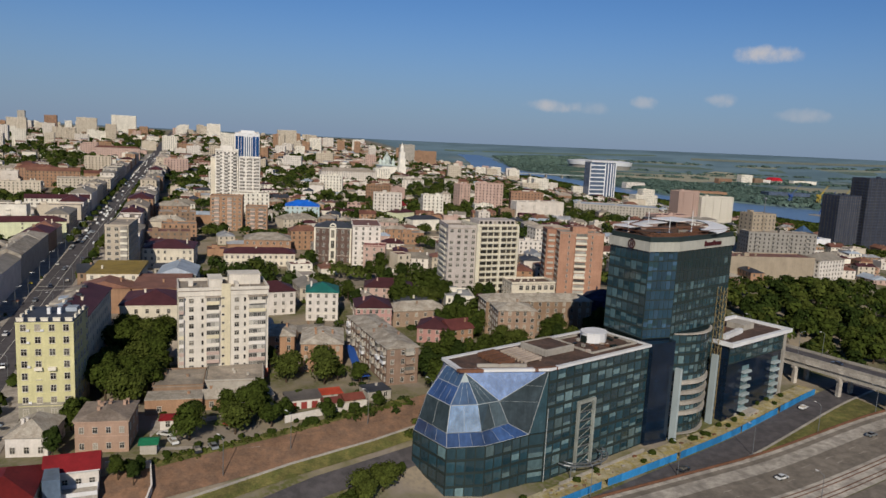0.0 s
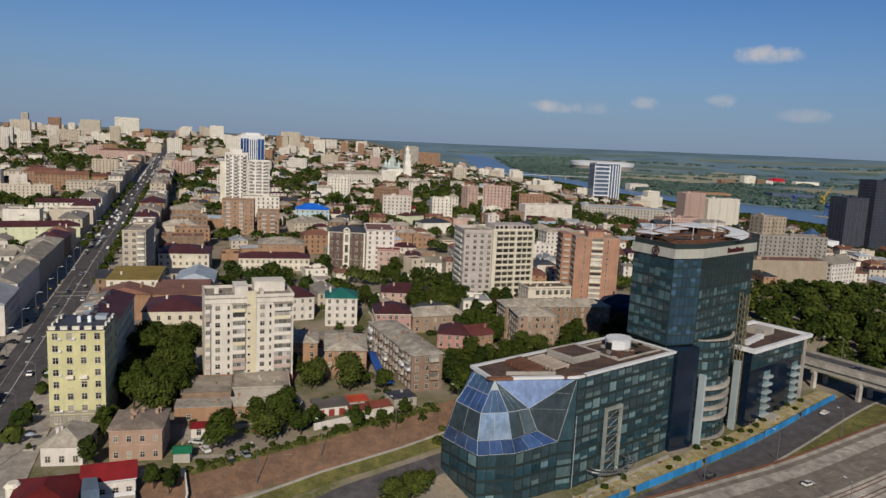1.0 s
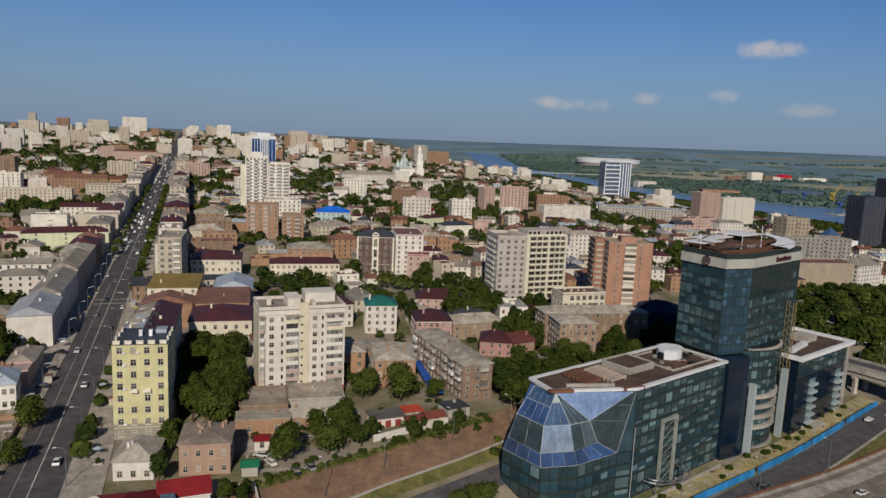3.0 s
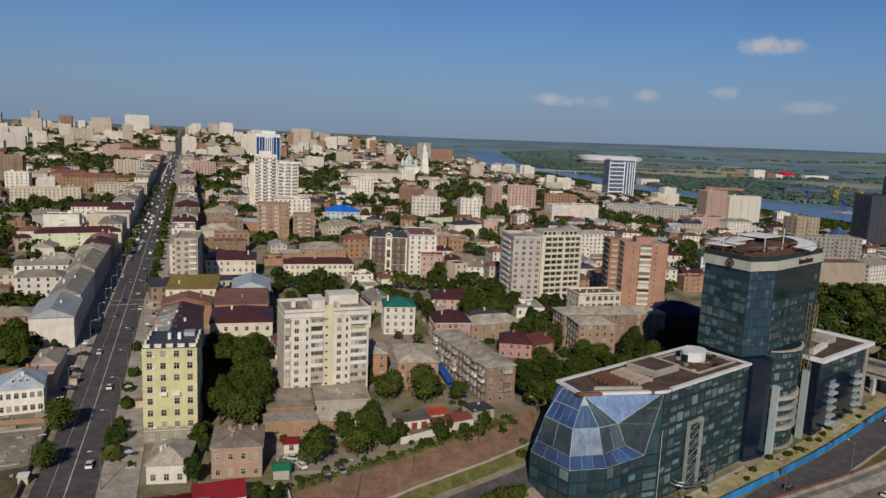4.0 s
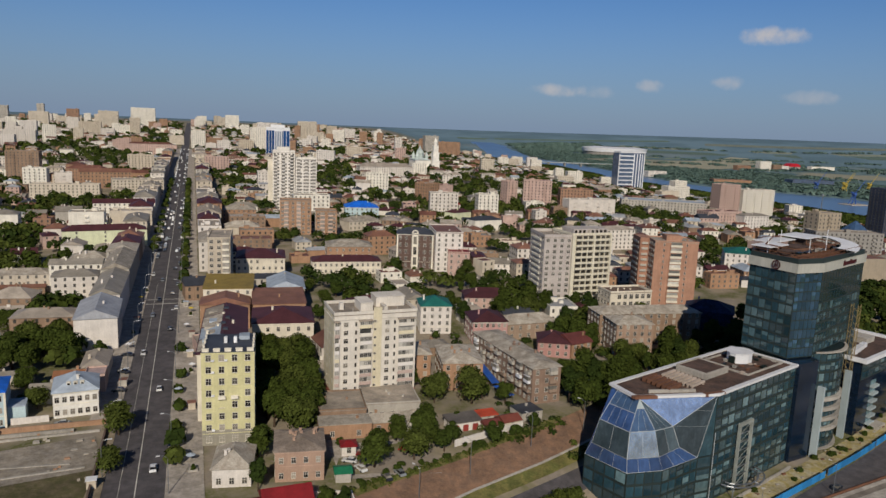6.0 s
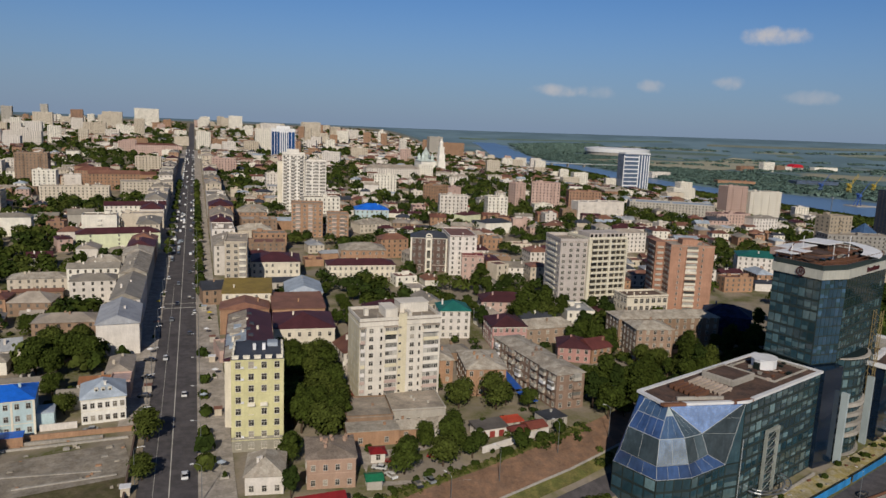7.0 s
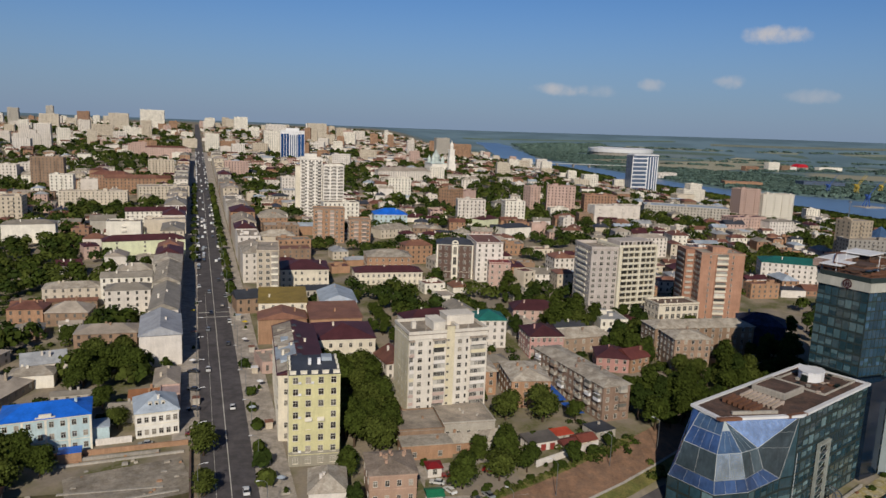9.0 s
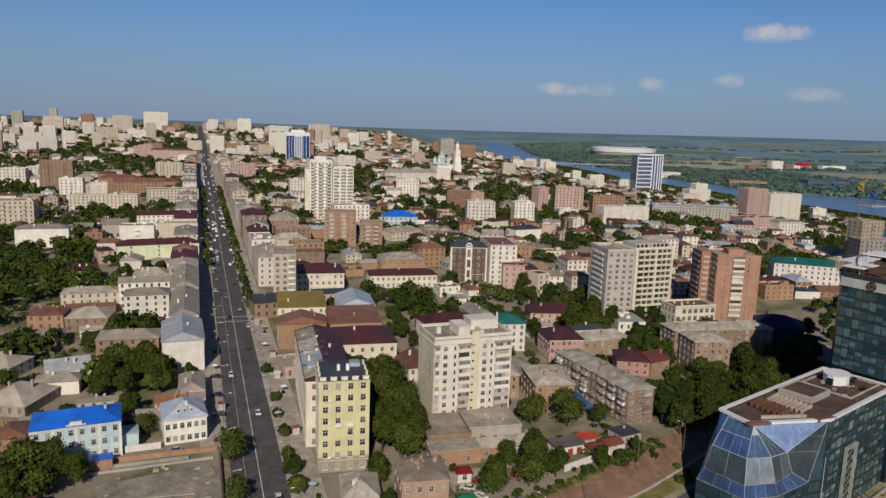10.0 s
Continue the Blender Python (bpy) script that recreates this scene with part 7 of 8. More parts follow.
city_block(405, 2200, 0.0, 30, 18, 34, 2, 1, "flat")
city_block(136, 1500, 0.0, 35, 18, 46, 8, 1, "flat")
city_block(89, 830, 0.0, 21, 16, 22, 0, 1, "flat")
city_block(274, 1030, 0.05, 80, 20, 14, 0, 8, "hip")
city_block(328, 1045, 0.0, 22, 18, 18, 8, 6, "flat")
city_block(363, 716, -0.4, 30, 16, 28, 7, 5, "flat")
city_block(395, 690, -0.3, 34, 16, 22, 6, 5, "flat")
city_block(386, 645, 0.0, 52, 14, 17, 0, 8, "flat")
city_block(660, 772, 0.0, 31, 18, 40, 7, 1, "flat")
city_block(702, 768, 0.0, 50, 18, 38, 8, 1, "flat")
city_block(560, 1705, 0.0, 34, 20, 44, 3, 9, "flat")
city_block(606, 1710, 0.0, 58, 20, 36, 4, 3, "flat")
city_block(512, 605, 0.0, 40, 18, 16, 7, 5, "flat")
city_block(505, 690, -0.5, 90, 30, 15, 3, 4, "flat")
city_block(478, 425, -0.3, 52, 16, 24, 14, 1, "flat")
city_block(420, 375, -0.15, 62, 18, 14, 13, 3, "flat")
city_block(466, 372, 0.2, 28, 16, 14, 1, 6, "hip")
city_block(316, 486, 0.0, 28, 14, 15, 0, 8, "hip")
city_block(471, 440, 0.0, 22, 14, 36, 13, 1, "flat")
city_block(540, 590, 0.0, 30, 14, 16, 1, 6, "hip")
fronted(213.8, 439.3, 228, 438, 16, 10, 0, 3, "hip")
fronted(232, 563, 258, 568, 14, 9, 8, 9, "hip")
fronted(305, 614, 323, 610, 12, 9, 4, 3, "gable")
fronted(243, 738, 262, 747, 16, 20, 4, 6, "flat")
fronted(264, 750, 281, 757, 16, 17, 7, 5, "flat")
fronted(233, 653, 255, 661, 14, 9, 8, 10, "gable")
fronted(231, 612, 251, 622, 12, 8, 11, 2, "hip")
fronted(128, 571, 156, 580, 15, 7, 9, 0, "hip")
fronted(174, 402, 182.5, 404, 10, 10, 9, 5, "flat")
fronted(338, 738, 351, 740, 14, 24, 7, 1, "flat")
city_block(800, 1062, 0.0, 44, 20, 24, 8, 1, "flat")
city_block(806, 1064, 0.0, 24, 16, 34, 8, 1, "flat")
city_block(760, 1030, 0.0, 34, 18, 15, 9, 1, "flat")
fronted(1480, 1490, 1590, 1462, 40, 15, 12, 9, "flat")
fronted(1240, 1500, 1330, 1470, 30, 12, 4, 3, "flat")
for cx, cy, w, h, wi in ((1990, 2150, 50, 34, 8), (2055, 2160, 40, 22, 5), (1920, 2180, 60, 16, 6), (2160, 2260, 90, 14, 1), (1250, 1760, 60, 14, 1), (2420, 2300, 120, 12, 8)):
    city_house(cx, cy, 0, w, 24, h, wi, 1, "flat", round(h / 3.3), int(w / 5), 4, category="industrial building")
# dark unfinished towers by the river
M_DKBAND = material("dark_slab_edges", "454a56", 0.9, grain=0.15, stain=0.3)
for cx, cy, w, h in ((740, 606, 32, 60), (779, 602, 40, 83), (822, 606, 34, 73)):
    dt = city_house(cx, cy, 0, w, 22, h, 10, 9, "flat", round(h / 3.3), int(w / 3), 5, "dark_tower", "dark unfinished high-rise tower by the river", "high-rise")
    band_mesh = Build().ring(-w / 2 - 0.5, w / 2 + 0.5, -11.5, 11.5, 0.6, 0, 0.55).mesh("floor_edge", M_DKBAND)
    for k in range(1, round(h / 3.3)):
        part("floor_edge", band_mesh, dt, Matrix.Translation((0, 0, k * 3.3)))
    fin = Build().box(-0.35, 0.35, -0.6, 0, 0, h).mesh("fin", M_DKBAND)
    for k in range(5):
        part("fin", fin, dt, Matrix.Translation((-w / 2 + (k + 0.5) * w / 5, -11.0, 0)))

# infill: lots on a loose grid
near_n = 0
walls_s, roofs_s, panes_s = Build(), Build(), Build()
lots = []
y = 262.0
while y < 3000:
    stepy = 20 + max(0, y - 700) * 0.006
    x = -0.30 * y - 60
    while x < min(1.30 * y + 40, bank(y) - 70):
        lots.append((x + rb.uniform(-4, 4), y + rb.uniform(-4, 4)))
        x += 21 + max(0, y - 700) * 0.006
    y += stepy
tree_spots = []
for x, y in lots:
    if abs(x + 3) < 15 or 30 < x < 66 and 440 < y < 660 or -104 < x < -14 and y < 400 or inside_site(x, y, 7) or (x > 240 and y < 345) or (x > 175 and y < 265):
        continue
    green = noise.noise(Vector((x * 0.012, y * 0.012, 3.0))) + (0.15 if x < -40 else 0) + (0.1 if x > 500 else 0)
    if 690 < y < 705 + 0 * x or noise.noise(Vector((x * 0.004, y * 0.004, 8.0))) > 0.42:
        green += 0.3
    if 1060 < y < 1160 and -460 < x < -50:
        green += 0.6
    if green > 0.13 or rb.random() < 0.09:
        tree_spots.append((x, y))
        continue
    block = int(math.floor(x / 110)) * 7 + int(math.floor(y / 130)) * 13
    far = y > 700
    tall = rb.random() < (0.0 if y < 520 else 0.02 if y < 800 else 0.04 if y < 1400 else 0.09) * (1.5 if x < 60 else 0.7 if x < 400 else 0.4)
    w, d = rb.uniform(10, 20), rb.uniform(8, 14)
    if rb.random() < 0.4:
        w, d = d, w
    if tall:
        w, d, h, roof = rb.uniform(15, 32), rb.uniform(12, 16), rb.uniform(14, 25 if y < 1500 else 36), "flat"
    else:
        h = rb.choice((3.3, 3.6, 4, 4.5, 5.5, 6, 7, 7.5, 9)) + (rb.uniform(0, 4) if rb.random() < 0.25 else 0)
        roof = rb.choice(("hip", "hip", "gable", "gable", "flat"))
    yaw = rb.choice((0.0, 0.0, 0.05, -0.06, 0.12)) - (0.25 if x > 160 else 0.0)
    wi = rb.choice((0, 0, 1, 1, 2, 3, 4, 4, 5, 6, 7, 8, 8, 9)) if not tall else rb.choice((0, 1, 2, 8, 8, 9, 4, 7))
    ri = rb.choice((0, 0, 7, 2, 2, 3, 3, 4, 5, 5, 6, 8, 8, 9)) if not tall else 1
    st = max(1, round(h / 3.3))
    if near_n < 138:
        near_n += 1
        city_house(x, y, yaw, w, d, h, wi, ri, roof, st, max(2, int(w / 3.3)), max(2, int(d / 3.6)))
    else:
        rough_house(walls_s, roofs_s, panes_s, x, y, yaw, w, d, h, wi, len(WALLS) + ri, roof, ground(x, y), st, max(2, int(w / 3.6)), max(1, int(d / 4.5)), walls_s)
        if y < 1300:
            tree_spots.append((x + rb.uniform(-12, 12), y - rb.uniform(9, 12))) if rb.random() < 0.5 else None
far_city = thing("far_city", "dense far city quarters of pale and brick houses", "city quarter", Matrix.Identity(4), kind="stuff")
for nm, b in (("walls", walls_s), ("roofs", roofs_s), ("glazing", panes_s)):
    tagged(part(nm, b.mesh(nm, CITY_MATS), far_city), kind="stuff")

# trees between the far houses, and the woods of the river plain in haze-toned leaf colours
wood_v, wood_f, wood_m = [], [], []
gw = np.random.default_rng(12)


def clump(x, y, z, r, tall, n, size, mi):
    """Leaf sprays of one far tree, joined into the woods."""
    d = gw.normal(size=(n, 3))
    d /= np.linalg.norm(d, axis=1)[:, None]
    d[:, 2] = np.abs(d[:, 2]) * 0.9 - 0.25
    p = np.array((x, y, z + tall * 0.45)) + d * np.array((r, r, tall * 0.55)) * gw.uniform(0.6, 1.05, size=(n, 1))
    s = gw.normal(size=(n, 3))
    nr = d + gw.normal(size=(n, 3)) * 0.25 + np.array((0, 0, 0.3))
    s = np.cross(nr, s)
    s /= np.linalg.norm(s, axis=1)[:, None]
    u = np.cross(nr, s)
    u /= np.linalg.norm(u, axis=1)[:, None]
    k = len(wood_v)
    a = size * gw.uniform(0.7, 1.3, size=(n, 1))
    q = np.stack([p - s * a - u * a * 0.6, p + s * a * 0.6 - u * a, p + s * a + u * a * 0.6, p - s * a * 0.6 + u * a], axis=1).reshape(-1, 3)
    wood_v.extend(q.tolist())
    wood_f.extend((k + 4 * i, k + 4 * i + 1, k + 4 * i + 2, k + 4 * i + 3) for i in range(n))
    wood_m.extend([mi] * n)


for x, y, s in LATE:
    clump(x, y, ground(x, y), 4.2 * s, 10.5 * s, 60, 1.0, rb.randrange(4))
made = 0
for x, y in tree_spots:
    if inside_site(x, y, 1.5):
        continue
    if y < 430 and TREE_COUNT[0] < 295:
        tree(x, y, rb.uniform(0.8, 1.25), far=y > 400)
        made += 1
    else:
        for k in range(3 if y < 700 else 2):
            xx, yy = x + rb.uniform(-8, 8), y + rb.uniform(-8, 8)
            clump(xx, yy, ground(xx, yy), rb.uniform(4, 7), rb.uniform(8, 13), 110 if y < 700 else 48 if y < 1300 else 16, 0.8 if y < 700 else 1.2 if y < 1300 else 2.2, rb.randrange(4))
for i in range(6400):
    y = rb.uniform(500, 2100) if i % 3 == 0 else rb.uniform(900, 3800)
    if i % 3 == 0:
        x = bank(y) - rb.uniform(4, 60)
        if noise.noise(Vector((y * 0.004, 5.0, 1.0))) > 0.25:
            continue
    else:
        x = bank(y) + river_width(y) + 20 + (rb.uniform(0, 330) if i % 3 == 1 else rb.uniform(200, 520))
        keep = -0.35 if i % 3 == 1 else 0.0
        if noise.noise(Vector((x * 0.0009, y * 0.0032, 1.0))) < keep or 0.55 * (x - 1450) + 2120 < y < 0.55 * (x - 1450) + 2700 and 1500 < x < 2900:
            continue
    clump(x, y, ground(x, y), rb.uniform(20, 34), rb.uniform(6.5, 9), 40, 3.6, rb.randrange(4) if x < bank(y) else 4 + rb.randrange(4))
for x0, y0, x1, y1, n_ in ((1700, 3500, 3100, 2550, 60), (2200, 2900, 3500, 1800, 60), (1600, 2600, 2400, 2300, 50), (2100, 3700, 3900, 2450, 70), (1500, 2250, 1900, 1700, 60), (1850, 2120, 2700, 2250, 50), (2450, 2100, 3200, 1450, 50)):
    for i in range(n_):
        k = rb.random()
        x, y = x0 + (x1 - x0) * k + rb.uniform(-25, 25), y0 + (y1 - y0) * k + rb.uniform(-25, 25)
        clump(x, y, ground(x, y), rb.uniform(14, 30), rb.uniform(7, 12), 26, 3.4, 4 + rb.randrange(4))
for i in range(420):
    x, y = rb.uniform(312, 540), rb.uniform(226, 338)
    if not inside_site(x, y, 1.0) and x > 311 + 0.275 * (208 - y):
        clump(x, y, ground(x, y), rb.uniform(3.2, 5.2), rb.uniform(8, 12), 70, 0.8, rb.randrange(4))
for i in range(150):
    k = rb.random()
    x, y = 50 + k * 72 + rb.uniform(-1.2, 1.2), 180.6 + k * 27 + rb.uniform(-0.4, 2.2)
    clump(x, y, ground(x, y) - 0.2, rb.uniform(0.5, 1.3), rb.uniform(0.6, 1.6), 26, 0.22, 3)
for i in range(260):
    x, y = rb.uniform(44, 125), rb.uniform(190, 240)
    if not inside_site(x, y, 0.8) and not 46 < x < 64 < y * 0.5 and noise.noise(Vector((x * 0.05, y * 0.05, 2.0))) > -0.05:
        clump(x, y, ground(x, y) - 0.2, rb.uniform(0.7, 2.2), rb.uniform(0.9, 3.2), 60, 0.26, rb.randrange(4))
for i in range(420):
    x, y = rb.uniform(110, 240), rb.uniform(245, 430)
    if not inside_site(x, y, 0.8) and noise.noise(Vector((x * 0.03, y * 0.03, 2.0))) > -0.1:
        clump(x, y, ground(x, y) - 0.2, rb.uniform(1.2, 3.0), rb.uniform(1.5, 5.0), 60, 0.42, rb.randrange(4))
for i in range(300):
    x, y = rb.uniform(-110, -32), rb.uniform(240, 460)
    if not inside_site(x, y, 0.8) and noise.noise(Vector((x * 0.03, y * 0.03, 2.0))) > -0.1:
        clump(x, y, ground(x, y) - 0.2, rb.uniform(1.2, 3.0), rb.uniform(1.5, 5.0), 60, 0.42, rb.randrange(4))
wb = Build()
wb.v, wb.f, wb.m = wood_v, wood_f, wood_m
tagged(new("far_woods", wb.mesh("far_woods", M_LEAF + M_HAZELEAF)), "far green trees between houses, and hazed woods along the river", "woods", kind="stuff")

# ---- far landmarks ----
church = thing("cathedral", "white cathedral with bell tower and domes", "church", Matrix.Translation((386, 1152, ground(386, 1152))))
M_CH = wall_mat("e2ddd2")
M_DOMEG = roof_mat("b4beb8", 0.0, 0.5)
part("nave", Build().box(-32, -6, -8, 30, -6, 16).mesh("nave", M_CH), church)
part("nave_roof", roof_mesh("hip", 27, 40, 16, 4, 0.4, M_DOMEG), church, Matrix.Translation((-19, -9, 0)))


def onion(x, y, z, r, tall):
    b = Build()
    prof = [(r * 0.9, 0), (r * 0.9, tall * 0.35), (r * 1.05, tall * 0.45), (r * 0.85, tall * 0.65), (r * 0.35, tall * 0.85), (r * 0.1, tall * 1.1)]
    for (r0, z0), (r1, z1) in zip(prof, prof[1:]):
        for i in range(10):
            a0, a1 = 2 * math.pi * i / 10, 2 * math.pi * (i + 1) / 10
            b.face([(x + r0 * math.cos(a0), y + r0 * math.sin(a0), z + z0), (x + r0 * math.cos(a1), y + r0 * math.sin(a1), z + z0),
                    (x + r1 * math.cos(a1), y + r1 * math.sin(a1), z + z1), (x + r1 * math.cos(a0), y + r1 * math.sin(a0), z + z1)])
    return b


for x, y, r, t in ((-19, 11, 6.5, 20), (-27, 0, 3, 11), (-11, 0, 3, 11), (-27, 22, 3, 11), (-11, 22, 3, 11)):
    part("dome", onion(x, y, 17, r, t).mesh("dome", M_DOMEG), church)
for k, (hw, z0, z1) in enumerate(((6, -6, 16), (5, 16, 29), (4, 29, 40))):
    part("bell_tier", Build().box(-hw, hw, -12 - hw, -12 + hw, z0, z1).box(-hw - 0.5, hw + 0.5, -12.5 - hw, -11.5 + hw, z1 - 0.8, z1 + 0.01).mesh("bell_tier", M_CH), church)
part("spire", onion(0, -12, 40, 3.2, 13).mesh("spire", M_CH), church)

stadium = thing("stadium", "white-roofed sports stadium on the river plain", "stadium", Matrix.Translation((2010, 3190, ground(2010, 3190))))
ring_w, ring_r = Build(), Build()
for i in range(36):
    a0, a1 = 2 * math.pi * i / 36, 2 * math.pi * (i + 1) / 36
    p = lambda a, r: (r * 1.25 * math.cos(a), r * math.sin(a))
    ring_w.face([(*p(a0, 124), -8), (*p(a1, 124), -8), (*p(a1, 130), 20), (*p(a0, 130), 20)])
    ring_r.face([(*p(a0, 136), 38), (*p(a1, 136), 38), (*p(a1, 80), 45), (*p(a0, 80), 45)])
    ring_r.face([(*p(a0, 133), 20), (*p(a1, 133), 20), (*p(a1, 136), 38), (*p(a0, 136), 38)])
part("stand", ring_w.mesh("stand", M_CONC), stadium)
part("roof", ring_r.mesh("roof", M_WHITE), stadium)

strip("sand_field", "pale sandy field on the river plain", "field", [(1620, 2260), (1950, 2480), (2700, 2900)], 360, 0.6, material("pale_sand", "a39c86", 0.95, grain=0.15, size=8, stain=0.3, second="8c8c74", fine=0.05), step=40)
M_CROP = [material("far_field_%d" % i, c, 0.97, grain=0.15, size=8, stain=0.3, second=d, fine=0.03) for i, (c, d) in enumerate((("7a8468", "6c7a62"), ("52645a", "5b6c60"), ("7c8172", "70796c"), ("647562", "566a5c")))]
for i, (x0, y0, x1, y1, w) in enumerate(((1900, 3300, 2900, 2500, 90), (1700, 3800, 3300, 2700, 110), (2300, 3600, 3700, 2500, 70), (1500, 4100, 2700, 3700, 60), (2600, 2300, 3600, 1500, 80), (2500, 2800, 3900, 1700, 120),
                                         (2800, 3500, 4300, 2300, 90), (2700, 1900, 3300, 1300, 60), (1750, 2950, 2250, 2750, 50))):
    strip("field", ("pale green field on the river plain", "dark green meadow on the river plain", "dry yellowish field on the river plain", "green field on the river plain")[i % 4], "field",
          [(x0, y0), (x1, y1)], w, 0.5, M_CROP[i % 4], step=60)
river_bridge = thing("river_bridge", "long low pale road bridge across the river", "bridge", Matrix.Identity(4))
part("deck", Build().prism([(905, 2292), (1410, 2178), (1413, 2190), (908, 2304)], -20.5, -18.8).mesh("deck", M_PALECONC), river_bridge)
part("parapet", Build().prism([(905, 2291), (1410, 2177), (1410, 2178), (905, 2292)], -18.8, -17.4).mesh("parapet", M_CAP), river_bridge)
for i in range(9):
    bx, by = 940 + i * 55, 2290 - i * 12.4
    part("pier", Build().box(bx - 2, bx + 2, by - 3, by + 8, -36, -20.5).mesh("pier", M_CONC), river_bridge)
mast = thing("light_mast", "tall thin steel floodlight mast", "mast", Matrix.Translation((545, 512, ground(545, 512))))
part("pole", Build().tube((0, 0, -2), (0, 0, 46), 0.55, 0.3, 8).mesh("pole", M_STEEL), mast)
part("lamp_ring", Build().tube((0, 0, 45), (0, 0, 46.4), 1.4, 1.4, 10).mesh("lamp_ring", M_STEEL), mast)
pyramid = thing("glass_pyramid", "small pale blue glass pyramid on a white hall", "roof light", Matrix.Translation((631, 549, ground(631, 549))))
part("hall", Build().box(-24, 24, -12, 12, -5, 12).mesh("hall", M_WHITE), pyramid)
part("glazing", Build().face([(-12, -10, 12), (12, -10, 12), (0, 0, 24)]).face([(12, -10, 12), (12, 10, 12), (0, 0, 24)]).face([(12, 10, 12), (-12, 10, 12), (0, 0, 24)]).face([(-12, 10, 12), (-12, -10, 12), (0, 0, 24)]).mesh("glazing", M_MATTEBLUE), pyramid)
tent = thing("red_tent", "bright red rounded hall roof by the harbour", "hall", Matrix.Translation((2300, 2330, ground(2300, 2330))) @ Matrix.Diagonal((1.35, 1.2, 0.95, 1)))
tb = Build()
for i in range(10):
    a0, a1 = math.pi * i / 10, math.pi * (i + 1) / 10
    tb.face([(21 * math.cos(a1), -14, 10 + 14 * math.sin(a1)), (21 * math.cos(a0), -14, 10 + 14 * math.sin(a0)), (21 * math.cos(a0), 14, 10 + 14 * math.sin(a0)), (21 * math.cos(a1), 14, 10 + 14 * math.sin(a1))])
    tb.face([(21 * math.cos(a0), -14, 10 + 14 * math.sin(a0)), (21 * math.cos(a1), -14, 10 + 14 * math.sin(a1)), (0, -14, 10)])
part("roof", tb.mesh("roof", roof_mat("c02030")), tent)
part("wall", Build().box(-20.5, 20.5, -13.5, 13.5, -10, 10.2).mesh("wall", M_CONC), tent)
M_CRANES = (material("crane_paint_yellow", "a08c3c", 0.7), material("crane_paint_blue", "33508c", 0.7))
for i, (cx, cy) in enumerate(((1450, 1300), (1236, 1085), (1492, 1340), (1395, 1330), (1560, 1330))):
    paint = M_CRANES[i % 2]
    cr = thing("harbour_crane", ("yellow", "blue")[i % 2] + " harbour crane with a slanting jib", "crane", Matrix.Translation((cx, cy, WATER - 0.5)))
    part("portal", Build().tube((-6, 0, -1), (-1, 0, 20), 1.0).tube((6, 0, -1), (1, 0, 20), 1.0).tube((-6, 8, -1), (-1, 3, 20), 1.0).tube((6, 8, -1), (1, 3, 20), 1.0).mesh("portal", paint), cr)
    part("cab", Build().box(-3, 3, -2, 5, 19, 24).mesh("cab", paint), cr)
    part("jib", Build().tube((0, 0, 23), (20, -4, 50), 0.9, 0.4).mesh("jib", paint), cr)
    part("counterweight", Build().box(-8, -3, -1, 3, 23, 26).mesh("counterweight", paint), cr)
quay = Build().prism([(1385, 1290), (1600, 1285), (1620, 1375), (1380, 1350)], WATER - 6, WATER + 1.4)
tagged(new("quay", quay.mesh("quay", M_PALECONC)), "pale concrete harbour quay by the river", "quay", kind="structure")
quay = Build().prism([(1215, 1070), (1262, 1068), (1262, 1100), (1215, 1102)], WATER - 6, WATER + 1.4)
tagged(new("quay", quay.mesh("quay", M_PALECONC)), "small concrete quay with a blue crane", "quay", kind="structure")

# building lot, wall and yard by the avenue
strip("lot", "bare grey concrete lot beside the avenue", "vacant lot", [(-44, 213), (-13.8, 219)], 22, 0.2, material("old_concrete", "928a7e", 0.95, grain=0.2, size=0.6, stain=0.35, second="847b6d", vary=0.02), step=4)
strip("lot_earth", "dusty earth with weeds on the vacant lot", "vacant lot", [(-80, 205), (-13.8, 200)], 26, 0.12, material("dusty_earth", "5f5640", 0.97, grain=0.25, stain=0.35, second="4d4a2d"), step=4)
for k, (p, q, hh, mt) in enumerate((((-68, 236.5), (-13.8, 238), 1.5, B_ORANGE), ((-60, 233.6), (-22, 234.6), 0.9, M_CONC), ((-48, 231), (-15, 233), 0.6, M_CONC), ((-46, 214.5), (-20, 212.5), 0.5, M_CONC), ((-40, 207), (-16, 209.5), 0.5, M_CONC))):
    strip("low_wall", "low crumbling wall of stone and brick", "wall", [p, q], 0.6, hh, mt, thick=2.0)
rz = random.Random(31)
for i in range(40):
    x, y = rz.uniform(-62, -15), rz.uniform(198, 234)
    s_ = rz.uniform(0.3, 1.1)
    tagged(new("rubble_block", Build().prism([(x, y), (x + s_ * 1.6, y + 0.2), (x + s_ * 1.4, y + s_), (x + 0.1, y + s_ * 0.9)], ground(x, y), ground(x, y) + rz.uniform(0.3, 0.8)).mesh("rubble_block", rz.choice((M_CONC, B_ORANGE, M_SLATE)))),
           "broken block lying on the vacant lot", "rubble")
house("shed", "long brick shed with a dark rusty roof behind the lot", "shed", (-84, 206), (-58, 206.5), 9, 3.4, B_DARK, "gable", roof_mat("5a4038"), rise=1.8, storeys=1, bays=5, side=2, chimneys=1)
house("garage", "small brick garage with a bright blue roof", "garage", (-48.5, 233), (-42.5, 233.4), 4, 3.0, B_ORANGE, "flat", R_BLUE, storeys=1, bays=0, side=0, chimneys=0)
# dark wall tone includes the shadow along its foot
strip("boundary_wall", "wall along the sidewalk, toned dark for its shade", "wall", [(-13.2, 160), (-13.2, 234)], 0.5, 1.6, B_DARK, thick=2.0)
